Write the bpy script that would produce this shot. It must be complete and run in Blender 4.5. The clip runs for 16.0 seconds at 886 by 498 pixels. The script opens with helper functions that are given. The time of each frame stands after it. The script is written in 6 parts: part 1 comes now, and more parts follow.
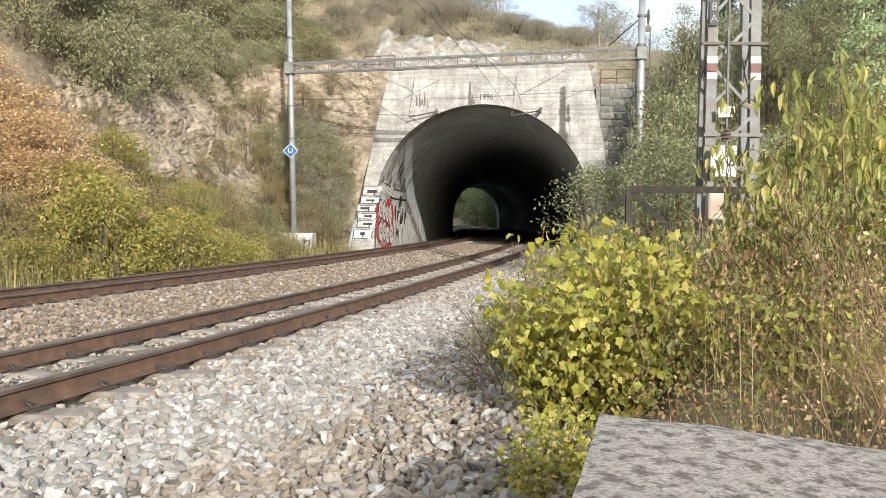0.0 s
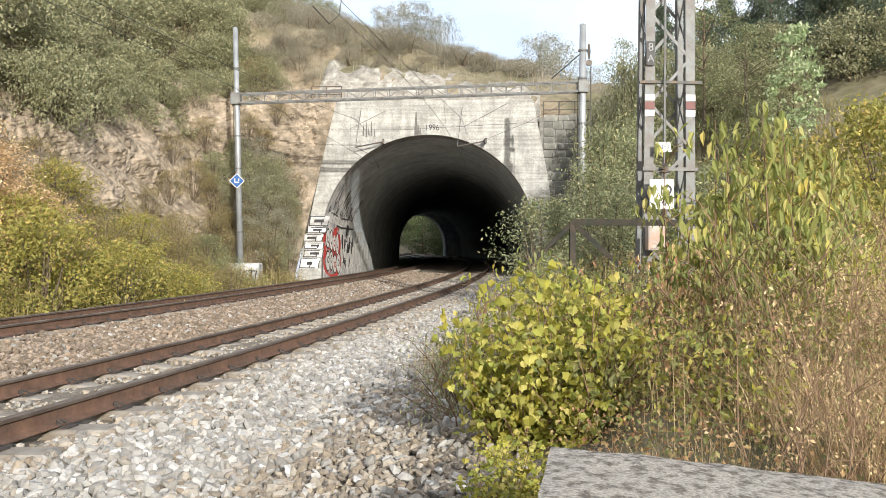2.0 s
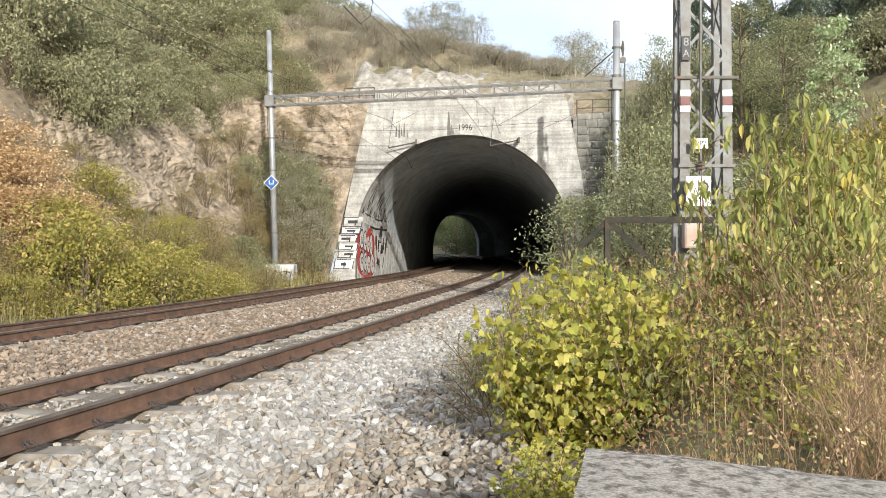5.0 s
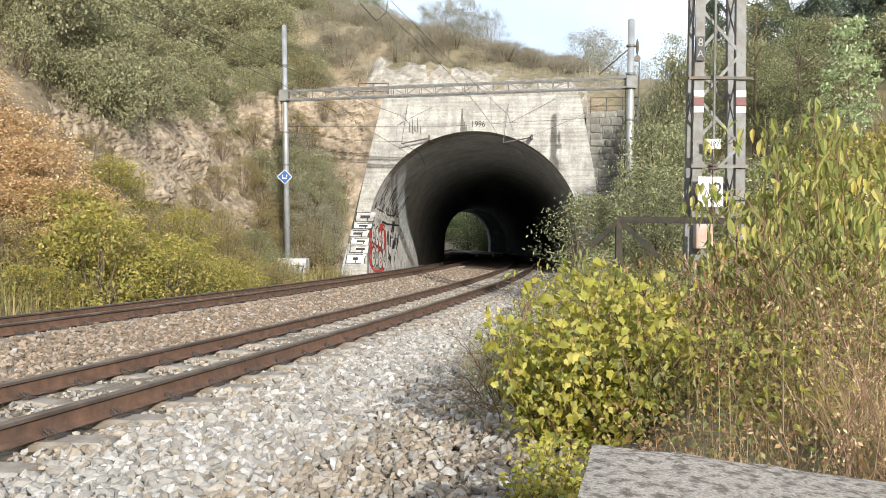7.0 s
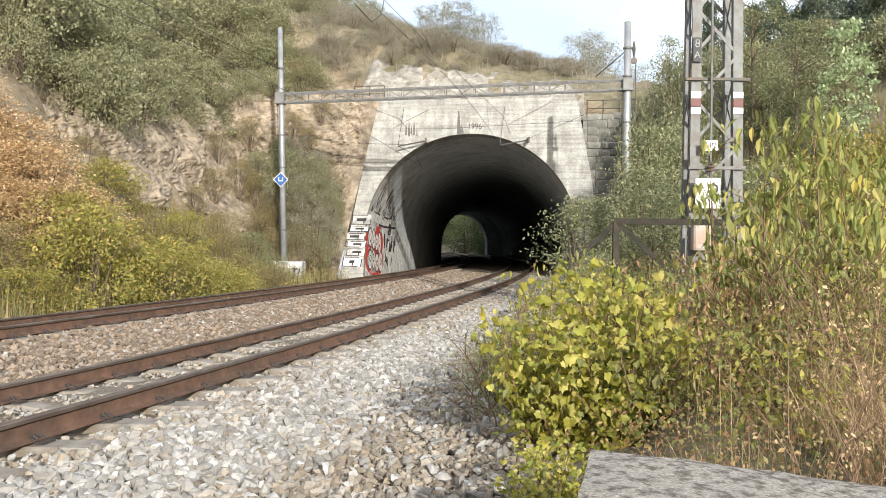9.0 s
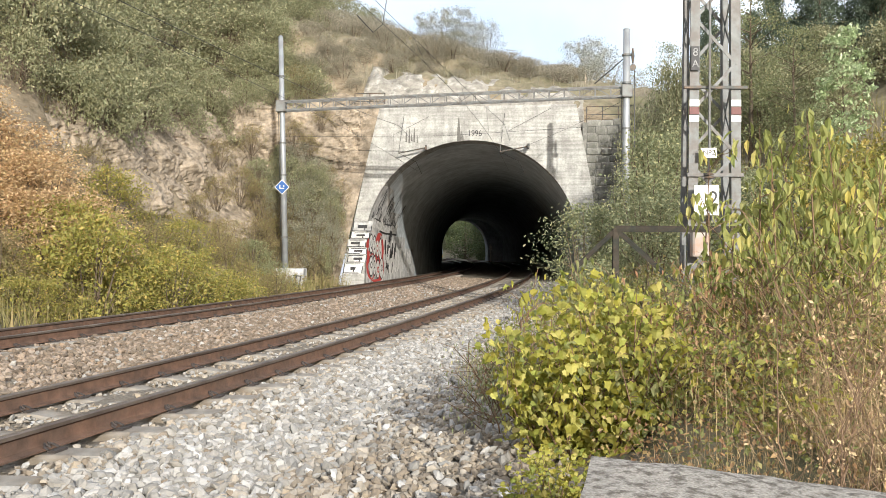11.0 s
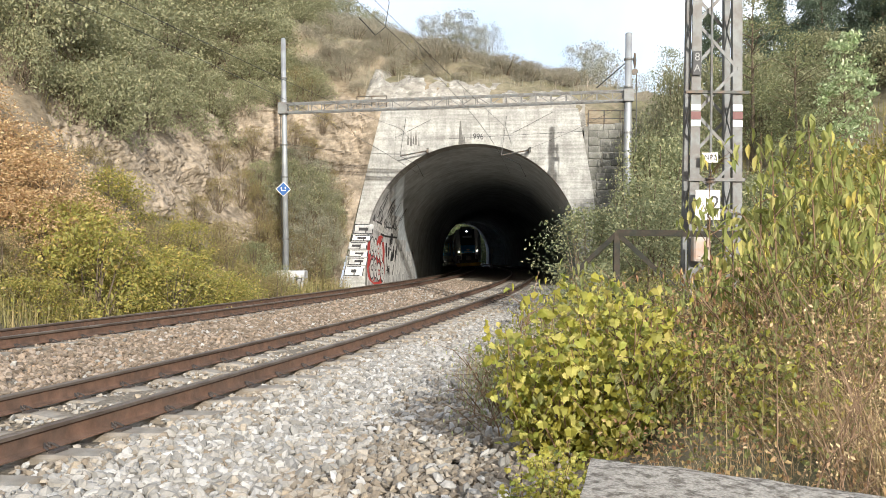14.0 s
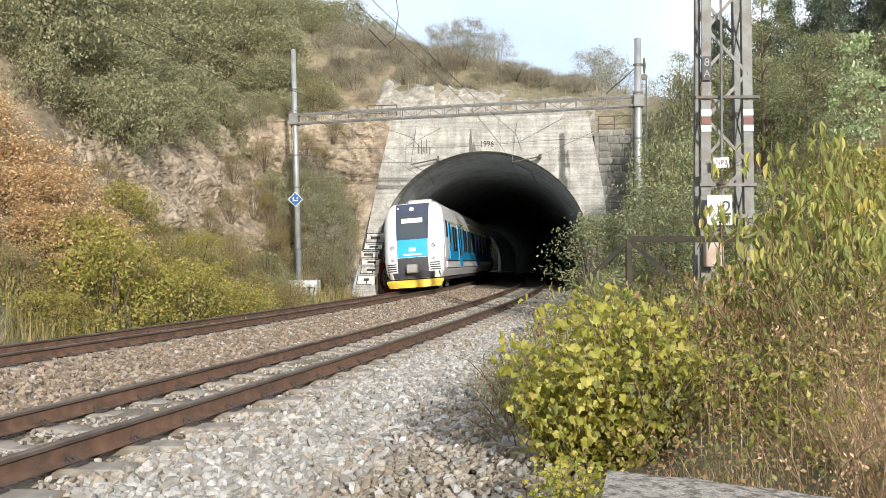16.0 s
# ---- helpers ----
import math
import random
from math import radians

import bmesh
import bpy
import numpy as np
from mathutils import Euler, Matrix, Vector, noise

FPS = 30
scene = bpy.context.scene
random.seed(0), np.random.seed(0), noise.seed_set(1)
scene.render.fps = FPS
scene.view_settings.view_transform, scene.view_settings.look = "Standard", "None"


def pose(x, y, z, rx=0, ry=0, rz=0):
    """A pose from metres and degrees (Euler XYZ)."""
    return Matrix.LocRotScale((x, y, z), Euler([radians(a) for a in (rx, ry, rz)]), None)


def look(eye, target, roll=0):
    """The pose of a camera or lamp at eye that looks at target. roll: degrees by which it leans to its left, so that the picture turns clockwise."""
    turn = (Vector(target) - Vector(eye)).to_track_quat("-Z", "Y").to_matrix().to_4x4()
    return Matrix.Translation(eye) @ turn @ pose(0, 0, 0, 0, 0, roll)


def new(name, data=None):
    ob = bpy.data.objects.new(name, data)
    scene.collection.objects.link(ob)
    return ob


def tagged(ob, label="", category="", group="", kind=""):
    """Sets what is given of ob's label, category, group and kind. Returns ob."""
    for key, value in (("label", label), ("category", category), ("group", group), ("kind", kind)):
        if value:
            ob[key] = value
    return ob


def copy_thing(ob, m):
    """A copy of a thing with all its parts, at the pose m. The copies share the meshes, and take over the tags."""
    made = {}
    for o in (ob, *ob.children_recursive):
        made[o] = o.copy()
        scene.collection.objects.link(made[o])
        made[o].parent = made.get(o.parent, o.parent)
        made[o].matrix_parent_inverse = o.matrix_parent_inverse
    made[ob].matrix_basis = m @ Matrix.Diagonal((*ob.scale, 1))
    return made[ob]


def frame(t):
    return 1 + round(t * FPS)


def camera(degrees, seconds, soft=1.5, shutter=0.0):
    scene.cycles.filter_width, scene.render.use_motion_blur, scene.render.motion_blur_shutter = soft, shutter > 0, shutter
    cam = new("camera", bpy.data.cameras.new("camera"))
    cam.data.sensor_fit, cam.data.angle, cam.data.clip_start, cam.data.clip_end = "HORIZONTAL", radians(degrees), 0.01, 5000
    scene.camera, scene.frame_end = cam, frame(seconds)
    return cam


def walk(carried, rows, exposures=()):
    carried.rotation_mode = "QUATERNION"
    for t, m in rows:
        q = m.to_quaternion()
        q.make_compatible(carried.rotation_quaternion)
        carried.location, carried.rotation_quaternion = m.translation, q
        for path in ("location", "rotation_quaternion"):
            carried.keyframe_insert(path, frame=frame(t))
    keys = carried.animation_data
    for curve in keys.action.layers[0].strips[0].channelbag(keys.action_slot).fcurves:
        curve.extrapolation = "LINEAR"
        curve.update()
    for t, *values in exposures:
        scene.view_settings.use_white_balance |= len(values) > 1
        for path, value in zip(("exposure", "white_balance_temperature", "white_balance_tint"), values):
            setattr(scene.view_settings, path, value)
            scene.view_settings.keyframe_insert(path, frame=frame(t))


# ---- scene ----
cam = camera(56.0, 16.0, soft=0.5)
PATH = [
    (0, (0.075, 0.399, 1.203), (0.049, 2.397, 1.122), 0.5),
    (0.5, (0.083, 0.444, 1.19), (0.044, 2.441, 1.100), 0.65),
    (1, (0.087, 0.486, 1.175), (0.042, 2.483, 1.081), 0.7),
    (1.1, (0.092, 0.487, 1.174), (0.044, 2.484, 1.078), 0.7),
    (1.2, (0.083, 0.486, 1.173), (0.026, 2.483, 1.07), 0.6),
    (1.3, (0.106, 0.478, 1.168), (0.0, 2.471, 1.035), -0.6),
    (1.4, (0.122, 0.600, 1.140), (-0.008, 2.588, 0.937), -3.1),
    (1.5, (0.127, 0.623, 1.142), (0.009, 2.605, 0.907), -6.3),
    (1.6, (0.082, 0.445, 1.198), (0.043, 2.428, 0.938), -4.1),
    (1.7, (0.037, 0.225, 1.262), (0.117, 2.207, 1.007), -1.2),
    (1.8, (0.013, 0.166, 1.291), (0.111, 2.161, 1.181), -0.5),
    (1.9, (0.027, 0.116, 1.289), (0.135, 2.113, 1.27), -0.4),
    (2, (0.013, 0.111, 1.29), (0.116, 2.108, 1.275), 0.2),
    (2.5, (0.03, 0.185, 1.269), (0.089, 2.184, 1.245), -0.9),
    (3, (0.046, 0.259, 1.248), (0.054, 2.257, 1.17), 0.1),
    (3.5, (0.013, 0.09, 1.3), (0.041, 2.089, 1.26), -0.1),
    (4, (0.018, 0.123, 1.289), (0.05, 2.122, 1.269), 0.1),
    (4.5, (0.02, 0.132, 1.286), (0.05, 2.132, 1.268), -0.2),
    (5, (0.026, 0.178, 1.274), (0.048, 2.178, 1.26), -0.2),
    (7.3, (0.014, 0.077, 1.295), (0.008, 2.076, 1.265), 0.6),
    (7.5, (0.015, 0.111, 1.289), (0.027, 2.111, 1.256), 0.6),
    (8, (0.025, 0.167, 1.275), (0.05, 2.167, 1.245), 0.6),
    (8.5, (0.033, 0.193, 1.268), (0.044, 2.193, 1.241), 0.3),
    (9, (0.028, 0.169, 1.278), (0.03, 2.169, 1.261), 0.5),
    (9.2, (0.029, 0.182, 1.273), (0.018, 2.182, 1.251), 0.6),
    (11.5, (0.003, 0.017, 1.32), (0.006, 2.017, 1.321), 0.2),
    (12, (0.005, 0.024, 1.316), (0.009, 2.024, 1.323), 0.3),
    (12.5, (0.001, 0.0, 1.325), (0.001, 2.0, 1.346), 0.4),
    (13, (0.005, 0.024, 1.318), (0.0, 2.024, 1.337), -0.2),
    (13.5, (0.008, 0.039, 1.312), (0.01, 2.039, 1.322), 0.1),
    (14, (0.006, 0.029, 1.311), (0.005, 2.029, 1.315), 0.6),
    (14.5, (-0.002, -0.007, 1.326), (0.0, 1.993, 1.33), 0.4),
    (15, (0.004, 0.02, 1.319), (0.006, 2.02, 1.326), 0.6),
    (15.5, (0.001, 0.002, 1.324), (-0.009, 2.002, 1.34), 0.3),
    (16, (-0.008, -0.026, 1.341), (-0.037, 1.974, 1.362), -0.2),
]
walk(cam, [(t, look(eye, target, roll)) for t, eye, target, roll in PATH], exposures=((0.0, 0.52), (14.0, 0.52), (15.3, 0.50), (16.0, 0.38)))

# ---- world, sun, exposure ----
scene.view_settings.exposure = 0.36
SUN_FROM = Vector((0.245, -0.916, 0.320)).normalized()
world = bpy.data.worlds.new("sky")
scene.world = world
world.use_nodes = True
wn, wl = world.node_tree.nodes, world.node_tree.links
sky = wn.new("ShaderNodeTexSky")
sky.sky_type, sky.sun_disc = "NISHITA", False
sky.sun_elevation = math.asin(SUN_FROM.z)
sky.sun_rotation = math.atan2(SUN_FROM.x, SUN_FROM.y)
sky.dust_density, sky.air_density = 3.0, 1.0
wcoord = wn.new("ShaderNodeTexCoord")
wnoise = wn.new("ShaderNodeTexNoise")
wnoise.inputs["Scale"].default_value, wnoise.inputs["Detail"].default_value = 2.2, 6.0
wramp = wn.new("ShaderNodeValToRGB")
wramp.color_ramp.elements[0].position, wramp.color_ramp.elements[1].position = 0.38, 0.66
wramp.color_ramp.elements[0].color = (2.2, 2.5, 3.1, 1)
wramp.color_ramp.elements[1].color = (3.9, 3.95, 4.1, 1)
wmix = wn.new("ShaderNodeMix")
wmix.data_type = "RGBA"
wmix.inputs["Factor"].default_value = 0.72
wl.new(wcoord.outputs["Generated"], wnoise.inputs["Vector"])
wl.new(wnoise.outputs["Fac"], wramp.inputs["Fac"])
wl.new(wramp.outputs["Color"], wmix.inputs["B"])
wl.new(sky.outputs["Color"], wmix.inputs["A"])
wl.new(wmix.outputs["Result"], wn["Background"].inputs["Color"])
wn["Background"].inputs["Strength"].default_value = 0.27
sun_data = bpy.data.lights.new("sun", "SUN")
sun_data.energy, sun_data.angle, sun_data.color = 4.0, radians(0.6), (1.0, 0.962, 0.89)
sun = new("sun", sun_data)
sun.matrix_world = look(SUN_FROM * 50, (0, 0, 0))


# ---- materials ----
def material(name, colour, rough=0.8, metal=0.0, vary=0.0, scale=6.0, second=None, mix_scale=1.5, bump=0.0, bump_scale=40.0,
             island=0.0, hue=0.0, translucent=0.0, objects=0.0, edge=(0.42, 0.6), tints=()):
    """A procedural surface: base colour, second colour in stains, fine grain, relief, and change from piece to piece."""
    m = bpy.data.materials.new(name)
    m.use_nodes = True
    n, l = m.node_tree.nodes, m.node_tree.links
    bsdf = n["Principled BSDF"]
    bsdf.inputs["Roughness"].default_value, bsdf.inputs["Metallic"].default_value = rough, metal
    if rough > 0.7:
        bsdf.inputs["Specular IOR Level"].default_value = 0.25
    coord = n.new("ShaderNodeTexCoord").outputs["Object"]
    base = n.new("ShaderNodeRGB")
    base.outputs[0].default_value = (*colour, 1)
    out = base.outputs[0]
    if tints:
        ramp = n.new("ShaderNodeValToRGB")
        ramp.color_ramp.interpolation = "LINEAR"
        els = ramp.color_ramp.elements
        cols = [colour, *tints]
        while len(els) < len(cols):
            els.new(0.5)
        for i, c in enumerate(cols):
            els[i].position, els[i].color = i / (len(cols) - 1), (*c, 1)
        geo = n.new("ShaderNodeNewGeometry")
        l.new(geo.outputs["Random Per Island"], ramp.inputs["Fac"])
        out = ramp.outputs["Color"]

    def noise_tex(s, detail=6.0, rough_=0.6):
        t = n.new("ShaderNodeTexNoise")
        t.inputs["Scale"].default_value, t.inputs["Detail"].default_value, t.inputs["Roughness"].default_value = s, detail, rough_
        l.new(coord, t.inputs["Vector"])
        return t.outputs["Fac"]

    if second:
        ramp = n.new("ShaderNodeValToRGB")
        ramp.color_ramp.elements[0].position, ramp.color_ramp.elements[1].position = edge
        l.new(noise_tex(mix_scale, 8.0, 0.65), ramp.inputs["Fac"])
        mx = n.new("ShaderNodeMix")
        mx.data_type = "RGBA"
        mx.inputs["B"].default_value = (*second, 1)
        l.new(ramp.outputs["Color"], mx.inputs["Factor"])
        l.new(out, mx.inputs["A"])
        out = mx.outputs["Result"]
    hsv = n.new("ShaderNodeHueSaturation")
    l.new(out, hsv.inputs["Color"])
    val = None
    if vary:
        mr = n.new("ShaderNodeMapRange")
        mr.inputs["From Min"].default_value, mr.inputs["From Max"].default_value = 0.3, 0.7
        mr.inputs["To Min"].default_value, mr.inputs["To Max"].default_value = 1 - vary, 1 + vary
        l.new(noise_tex(scale), mr.inputs["Value"])
        val = mr.outputs["Result"]
    if island or objects:
        src = n.new("ShaderNodeNewGeometry").outputs["Random Per Island"] if island else n.new("ShaderNodeObjectInfo").outputs["Random"]
        amount = island or objects
        mr = n.new("ShaderNodeMapRange")
        mr.inputs["To Min"].default_value, mr.inputs["To Max"].default_value = 1 - amount, 1 + amount
        l.new(src, mr.inputs["Value"])
        if val:
            mu = n.new("ShaderNodeMath")
            mu.operation = "MULTIPLY"
            l.new(val, mu.inputs[0])
            l.new(mr.outputs["Result"], mu.inputs[1])
            val = mu.outputs[0]
        else:
            val = mr.outputs["Result"]
        if hue:
            mh = n.new("ShaderNodeMapRange")
            mh.inputs["To Min"].default_value, mh.inputs["To Max"].default_value = 0.5 - hue, 0.5 + hue
            sc = n.new("ShaderNodeMath")
            sc.operation, sc.inputs[1].default_value = "MULTIPLY", 7.31
            fr = n.new("ShaderNodeMath")
            fr.operation = "FRACT"
            l.new(src, sc.inputs[0])
            l.new(sc.outputs[0], fr.inputs[0])
            l.new(fr.outputs[0], mh.inputs["Value"])
            l.new(mh.outputs["Result"], hsv.inputs["Hue"])
    if val:
        l.new(val, hsv.inputs["Value"])
    l.new(hsv.outputs["Color"], bsdf.inputs["Base Color"])
    if bump:
        b = n.new("ShaderNodeBump")
        b.inputs["Strength"].default_value, b.inputs["Distance"].default_value = bump, 0.02
        l.new(noise_tex(bump_scale, 8.0, 0.65), b.inputs["Height"])
        l.new(b.outputs["Normal"], bsdf.inputs["Normal"])
    if translucent:
        tr = n.new("ShaderNodeBsdfTranslucent")
        ms = n.new("ShaderNodeMixShader")
        ms.inputs["Fac"].default_value = translucent
        l.new(hsv.outputs["Color"], tr.inputs["Color"])
        l.new(bsdf.outputs["BSDF"], ms.inputs[1])
        l.new(tr.outputs["BSDF"], ms.inputs[2])
        l.new(ms.outputs["Shader"], n["Material Output"].inputs["Surface"])
    return m


def glow(name, colour, strength):
    m = bpy.data.materials.new(name)
    m.use_nodes = True
    b = m.node_tree.nodes["Principled BSDF"]
    b.inputs["Base Color"].default_value = (*colour, 1)
    b.inputs["Emission Color"].default_value = (*colour, 1)
    b.inputs["Emission Strength"].default_value = strength
    return m


M = {
    "gravel_bed": material("gravel_bed", (0.19, 0.165, 0.13), 0.95, vary=0.4, scale=25, bump=1.0, bump_scale=30),
    "stone_white": material("stone_white", (0.24, 0.23, 0.207), 0.85, vary=0.16, scale=40, island=0.24, tints=((0.315, 0.305, 0.282), (0.25, 0.232, 0.20), (0.37, 0.362, 0.342), (0.225, 0.21, 0.187))),
    "stone_tan": material("stone_tan", (0.235, 0.203, 0.16), 0.88, vary=0.16, scale=40, island=0.26, tints=((0.285, 0.245, 0.192), (0.205, 0.166, 0.122), (0.30, 0.272, 0.23), (0.25, 0.205, 0.148))),
    "stone_brown": material("stone_brown", (0.184, 0.142, 0.103), 0.9, vary=0.15, scale=40, island=0.35, tints=((0.224, 0.182, 0.138), (0.152, 0.114, 0.081), (0.248, 0.205, 0.165), (0.200, 0.146, 0.100))),
    # Lining is pale and bluish to stand in for lens veil in the bore.
    "lining": material("lining", (0.54, 0.58, 0.595), 0.9, vary=0.2, scale=2.0, second=(0.42, 0.455, 0.47), mix_scale=0.6, bump=0.3, bump_scale=10),
    "pale_wall": material("pale_wall", (0.58, 0.575, 0.56), 0.9, vary=0.15, scale=4, second=(0.30, 0.30, 0.29), mix_scale=1.2, bump=0.3, bump_scale=20),
    "old_concrete": material("old_concrete", (0.46, 0.425, 0.37), 0.95, vary=0.4, scale=120, second=(0.185, 0.165, 0.135), mix_scale=26, bump=1.0, bump_scale=70, edge=(0.47, 0.60)),
    "masonry": material("masonry", (0.22, 0.215, 0.195), 0.9, vary=0.3, scale=5, second=(0.15, 0.148, 0.13), mix_scale=1.5, bump=0.8, bump_scale=12),
    "sleeper": material("sleeper", (0.30, 0.275, 0.235), 0.9, vary=0.2, scale=16, second=(0.19, 0.16, 0.125), mix_scale=4, bump=0.5, bump_scale=50),
    "rust": material("rust", (0.145, 0.085, 0.058), 0.75, vary=0.3, scale=8, second=(0.105, 0.068, 0.05), mix_scale=3, bump=0.25, bump_scale=60),
    "rail_top": material("rail_top", (0.20, 0.165, 0.135), 0.42, 0.6, vary=0.2, scale=3, second=(0.13, 0.10, 0.08), mix_scale=1.2),
    "clip": material("clip", (0.06, 0.05, 0.045), 0.7, 0.3, vary=0.3, scale=50),
    "steel": material("steel", (0.34, 0.36, 0.37), 0.5, 0.35, vary=0.12, scale=6, second=(0.26, 0.27, 0.28), mix_scale=3),
    "grey_paint": material("grey_paint", (0.165, 0.175, 0.172), 0.6, 0.1, vary=0.15, scale=6, second=(0.13, 0.12, 0.11), mix_scale=4),
    "dark_steel": material("dark_steel", (0.07, 0.075, 0.07), 0.6, 0.2, vary=0.2, scale=10, second=(0.11, 0.075, 0.05), mix_scale=5),
    "wire": material("wire", (0.05, 0.05, 0.05), 0.5, 0.6),
    "blue_sign": material("blue_sign", (0.006, 0.075, 0.26), 0.4, vary=0.05),
    "white_paint": material("white_paint", (0.72, 0.72, 0.70), 0.5, vary=0.06, scale=12, second=(0.55, 0.54, 0.50), mix_scale=6),
    "black_paint": material("black_paint", (0.03, 0.03, 0.032), 0.6, vary=0.2, scale=9),
    "red_paint": material("red_paint", (0.50, 0.055, 0.045), 0.65, vary=0.15, scale=9),
    "brown_red": material("brown_red", (0.14, 0.05, 0.045), 0.6, vary=0.15, scale=9),
    "bark": material("bark", (0.13, 0.10, 0.07), 0.9, vary=0.3, scale=20, bump=0.6, bump_scale=50),
    "rock": material("rock", (0.325, 0.27, 0.205), 0.95, vary=0.4, scale=3.6, second=(0.20, 0.165, 0.122), mix_scale=1.1, bump=1.0, bump_scale=9),
}

M["loose_white"] = material("loose_white", (0.42, 0.415, 0.40), 0.85, vary=0.15, scale=40, objects=0.3)
M["loose_tan"] = material("loose_tan", (0.28, 0.252, 0.208), 0.88, vary=0.15, scale=40, objects=0.3)
M["worn_paint"] = material("worn_paint", (0.34, 0.345, 0.34), 0.7, vary=0.2, scale=30, second=(0.16, 0.16, 0.16), mix_scale=20)
M["dark_streak"] = material("dark_streak", (0.14, 0.135, 0.125), 0.95, vary=0.3, scale=9)
M["fence"] = material("fence", (0.028, 0.030, 0.024), 0.75, 0.1, vary=0.3, scale=14, second=(0.05, 0.04, 0.03), mix_scale=6)
M["control_box"] = material("control_box", (0.40, 0.36, 0.32), 0.7, vary=0.15, scale=8, second=(0.36, 0.24, 0.18), mix_scale=4)
M["masonry_stone"] = material("masonry_stone", (0.25, 0.245, 0.222), 0.9, vary=0.4, scale=5, second=(0.13, 0.13, 0.11), mix_scale=2.0, bump=0.8, bump_scale=14, objects=0.22)
M["shotcrete"] = material("shotcrete", (0.24, 0.225, 0.195), 0.95, vary=0.4, scale=3.0, second=(0.40, 0.385, 0.345), mix_scale=1.3, bump=1.0, bump_scale=7, edge=(0.5, 0.64))


def leafy(name, colour, tints, vary=0.2, trans=0.35):
    return material(name, colour, 0.65, island=vary, hue=0.012, tints=tints, translucent=trans)


M["leaf_olive"] = leafy("leaf_olive", (0.232, 0.246, 0.128), ((0.325, 0.33, 0.185), (0.25, 0.25, 0.145), (0.365, 0.34, 0.20)))
M["leaf_olive_near"] = leafy("leaf_olive_near", (0.189, 0.217, 0.058), ((0.261, 0.275, 0.087), (0.145, 0.160, 0.051), (0.319, 0.290, 0.116)))
M["leaf_yellow"] = leafy("leaf_yellow", (0.275, 0.285, 0.066), ((0.39, 0.35, 0.075), (0.225, 0.22, 0.066), (0.46, 0.345, 0.10)))
M["leaf_orange"] = leafy("leaf_orange", (0.54, 0.37, 0.19), ((0.62, 0.46, 0.26), (0.46, 0.30, 0.15), (0.66, 0.52, 0.32)))
M["leaf_grey"] = leafy("leaf_grey", (0.225, 0.252, 0.125), ((0.315, 0.335, 0.185), (0.19, 0.212, 0.11), (0.40, 0.375, 0.20)))
M["leaf_dry"] = leafy("leaf_dry", (0.261, 0.203, 0.102), ((0.348, 0.261, 0.131), (0.203, 0.174, 0.080), (0.290, 0.261, 0.102)))
M["leaf_birch"] = leafy("leaf_birch", (0.20, 0.24, 0.11), ((0.28, 0.30, 0.15), (0.17, 0.20, 0.10), (0.33, 0.31, 0.15)))
M["leaf_pine"] = leafy("leaf_pine", (0.095, 0.13, 0.085), ((0.12, 0.16, 0.10), (0.08, 0.11, 0.075), (0.15, 0.18, 0.12)), trans=0.25)
M["leaf_scrub"] = leafy("leaf_scrub", (0.30, 0.275, 0.20), ((0.37, 0.335, 0.25), (0.245, 0.235, 0.17), (0.41, 0.345, 0.27)))
# Crest shrub leaves with distance haze put into their greyed tints.
M["leaf_hazed"] = leafy("leaf_hazed", (0.30, 0.305, 0.215), ((0.38, 0.365, 0.265), (0.25, 0.265, 0.19), (0.44, 0.385, 0.30)))
M["leaf_poplar"] = leafy("leaf_poplar", (0.290, 0.377, 0.174), ((0.435, 0.522, 0.290), (0.232, 0.304, 0.131), (0.580, 0.638, 0.435)))
M["leaf_green"] = leafy("leaf_green", (0.075, 0.105, 0.04), ((0.11, 0.14, 0.05), (0.06, 0.085, 0.032), (0.14, 0.155, 0.06)))
M["leaf_maple"] = leafy("leaf_maple", (0.36, 0.35, 0.055), ((0.48, 0.43, 0.075), (0.22, 0.25, 0.045), (0.54, 0.47, 0.14), (0.28, 0.31, 0.055)), trans=0.45)
M["leaf_long"] = leafy("leaf_long", (0.27, 0.30, 0.075), ((0.36, 0.37, 0.11), (0.19, 0.225, 0.055), (0.42, 0.41, 0.15), (0.46, 0.39, 0.09)), trans=0.45)
M["leaf_russet"] = leafy("leaf_russet", (0.377, 0.217, 0.102), ((0.290, 0.160, 0.080), (0.464, 0.304, 0.145), (0.362, 0.275, 0.116)))
M["leaf_yellow_near"] = leafy("leaf_yellow_near", (0.24, 0.24, 0.06), ((0.33, 0.30, 0.08), (0.18, 0.18, 0.055), (0.38, 0.30, 0.10)))
M["dead_stem"] = material("dead_stem", (0.30, 0.205, 0.125), 0.85, island=0.3, objects=0.2, tints=((0.23, 0.15, 0.095), (0.42, 0.31, 0.19), (0.19, 0.125, 0.08)))
M["straw"] = material("straw", (0.520, 0.352, 0.190), 0.85, island=0.3, hue=0.01, tints=((0.360, 0.264, 0.144), (0.576, 0.444, 0.252), (0.312, 0.216, 0.120)), translucent=0.2)
M["grass_olive"] = material("grass_olive", (0.264, 0.216, 0.096), 0.85, island=0.3, hue=0.01, tints=((0.204, 0.192, 0.072), (0.336, 0.264, 0.132), (0.180, 0.180, 0.066)), translucent=0.2)
M["stem"] = material("stem", (0.17, 0.11, 0.065), 0.8, vary=0.25, scale=20)
M["train_white"] = material("train_white", (0.66, 0.67, 0.69), 0.3, vary=0.03, scale=2, second=(0.66, 0.66, 0.66), mix_scale=0.8)
M["train_blue"] = material("train_blue", (0.025, 0.34, 0.66), 0.3, vary=0.05, scale=2)
M["train_navy"] = material("train_navy", (0.03, 0.05, 0.14), 0.45, vary=0.1, scale=4)
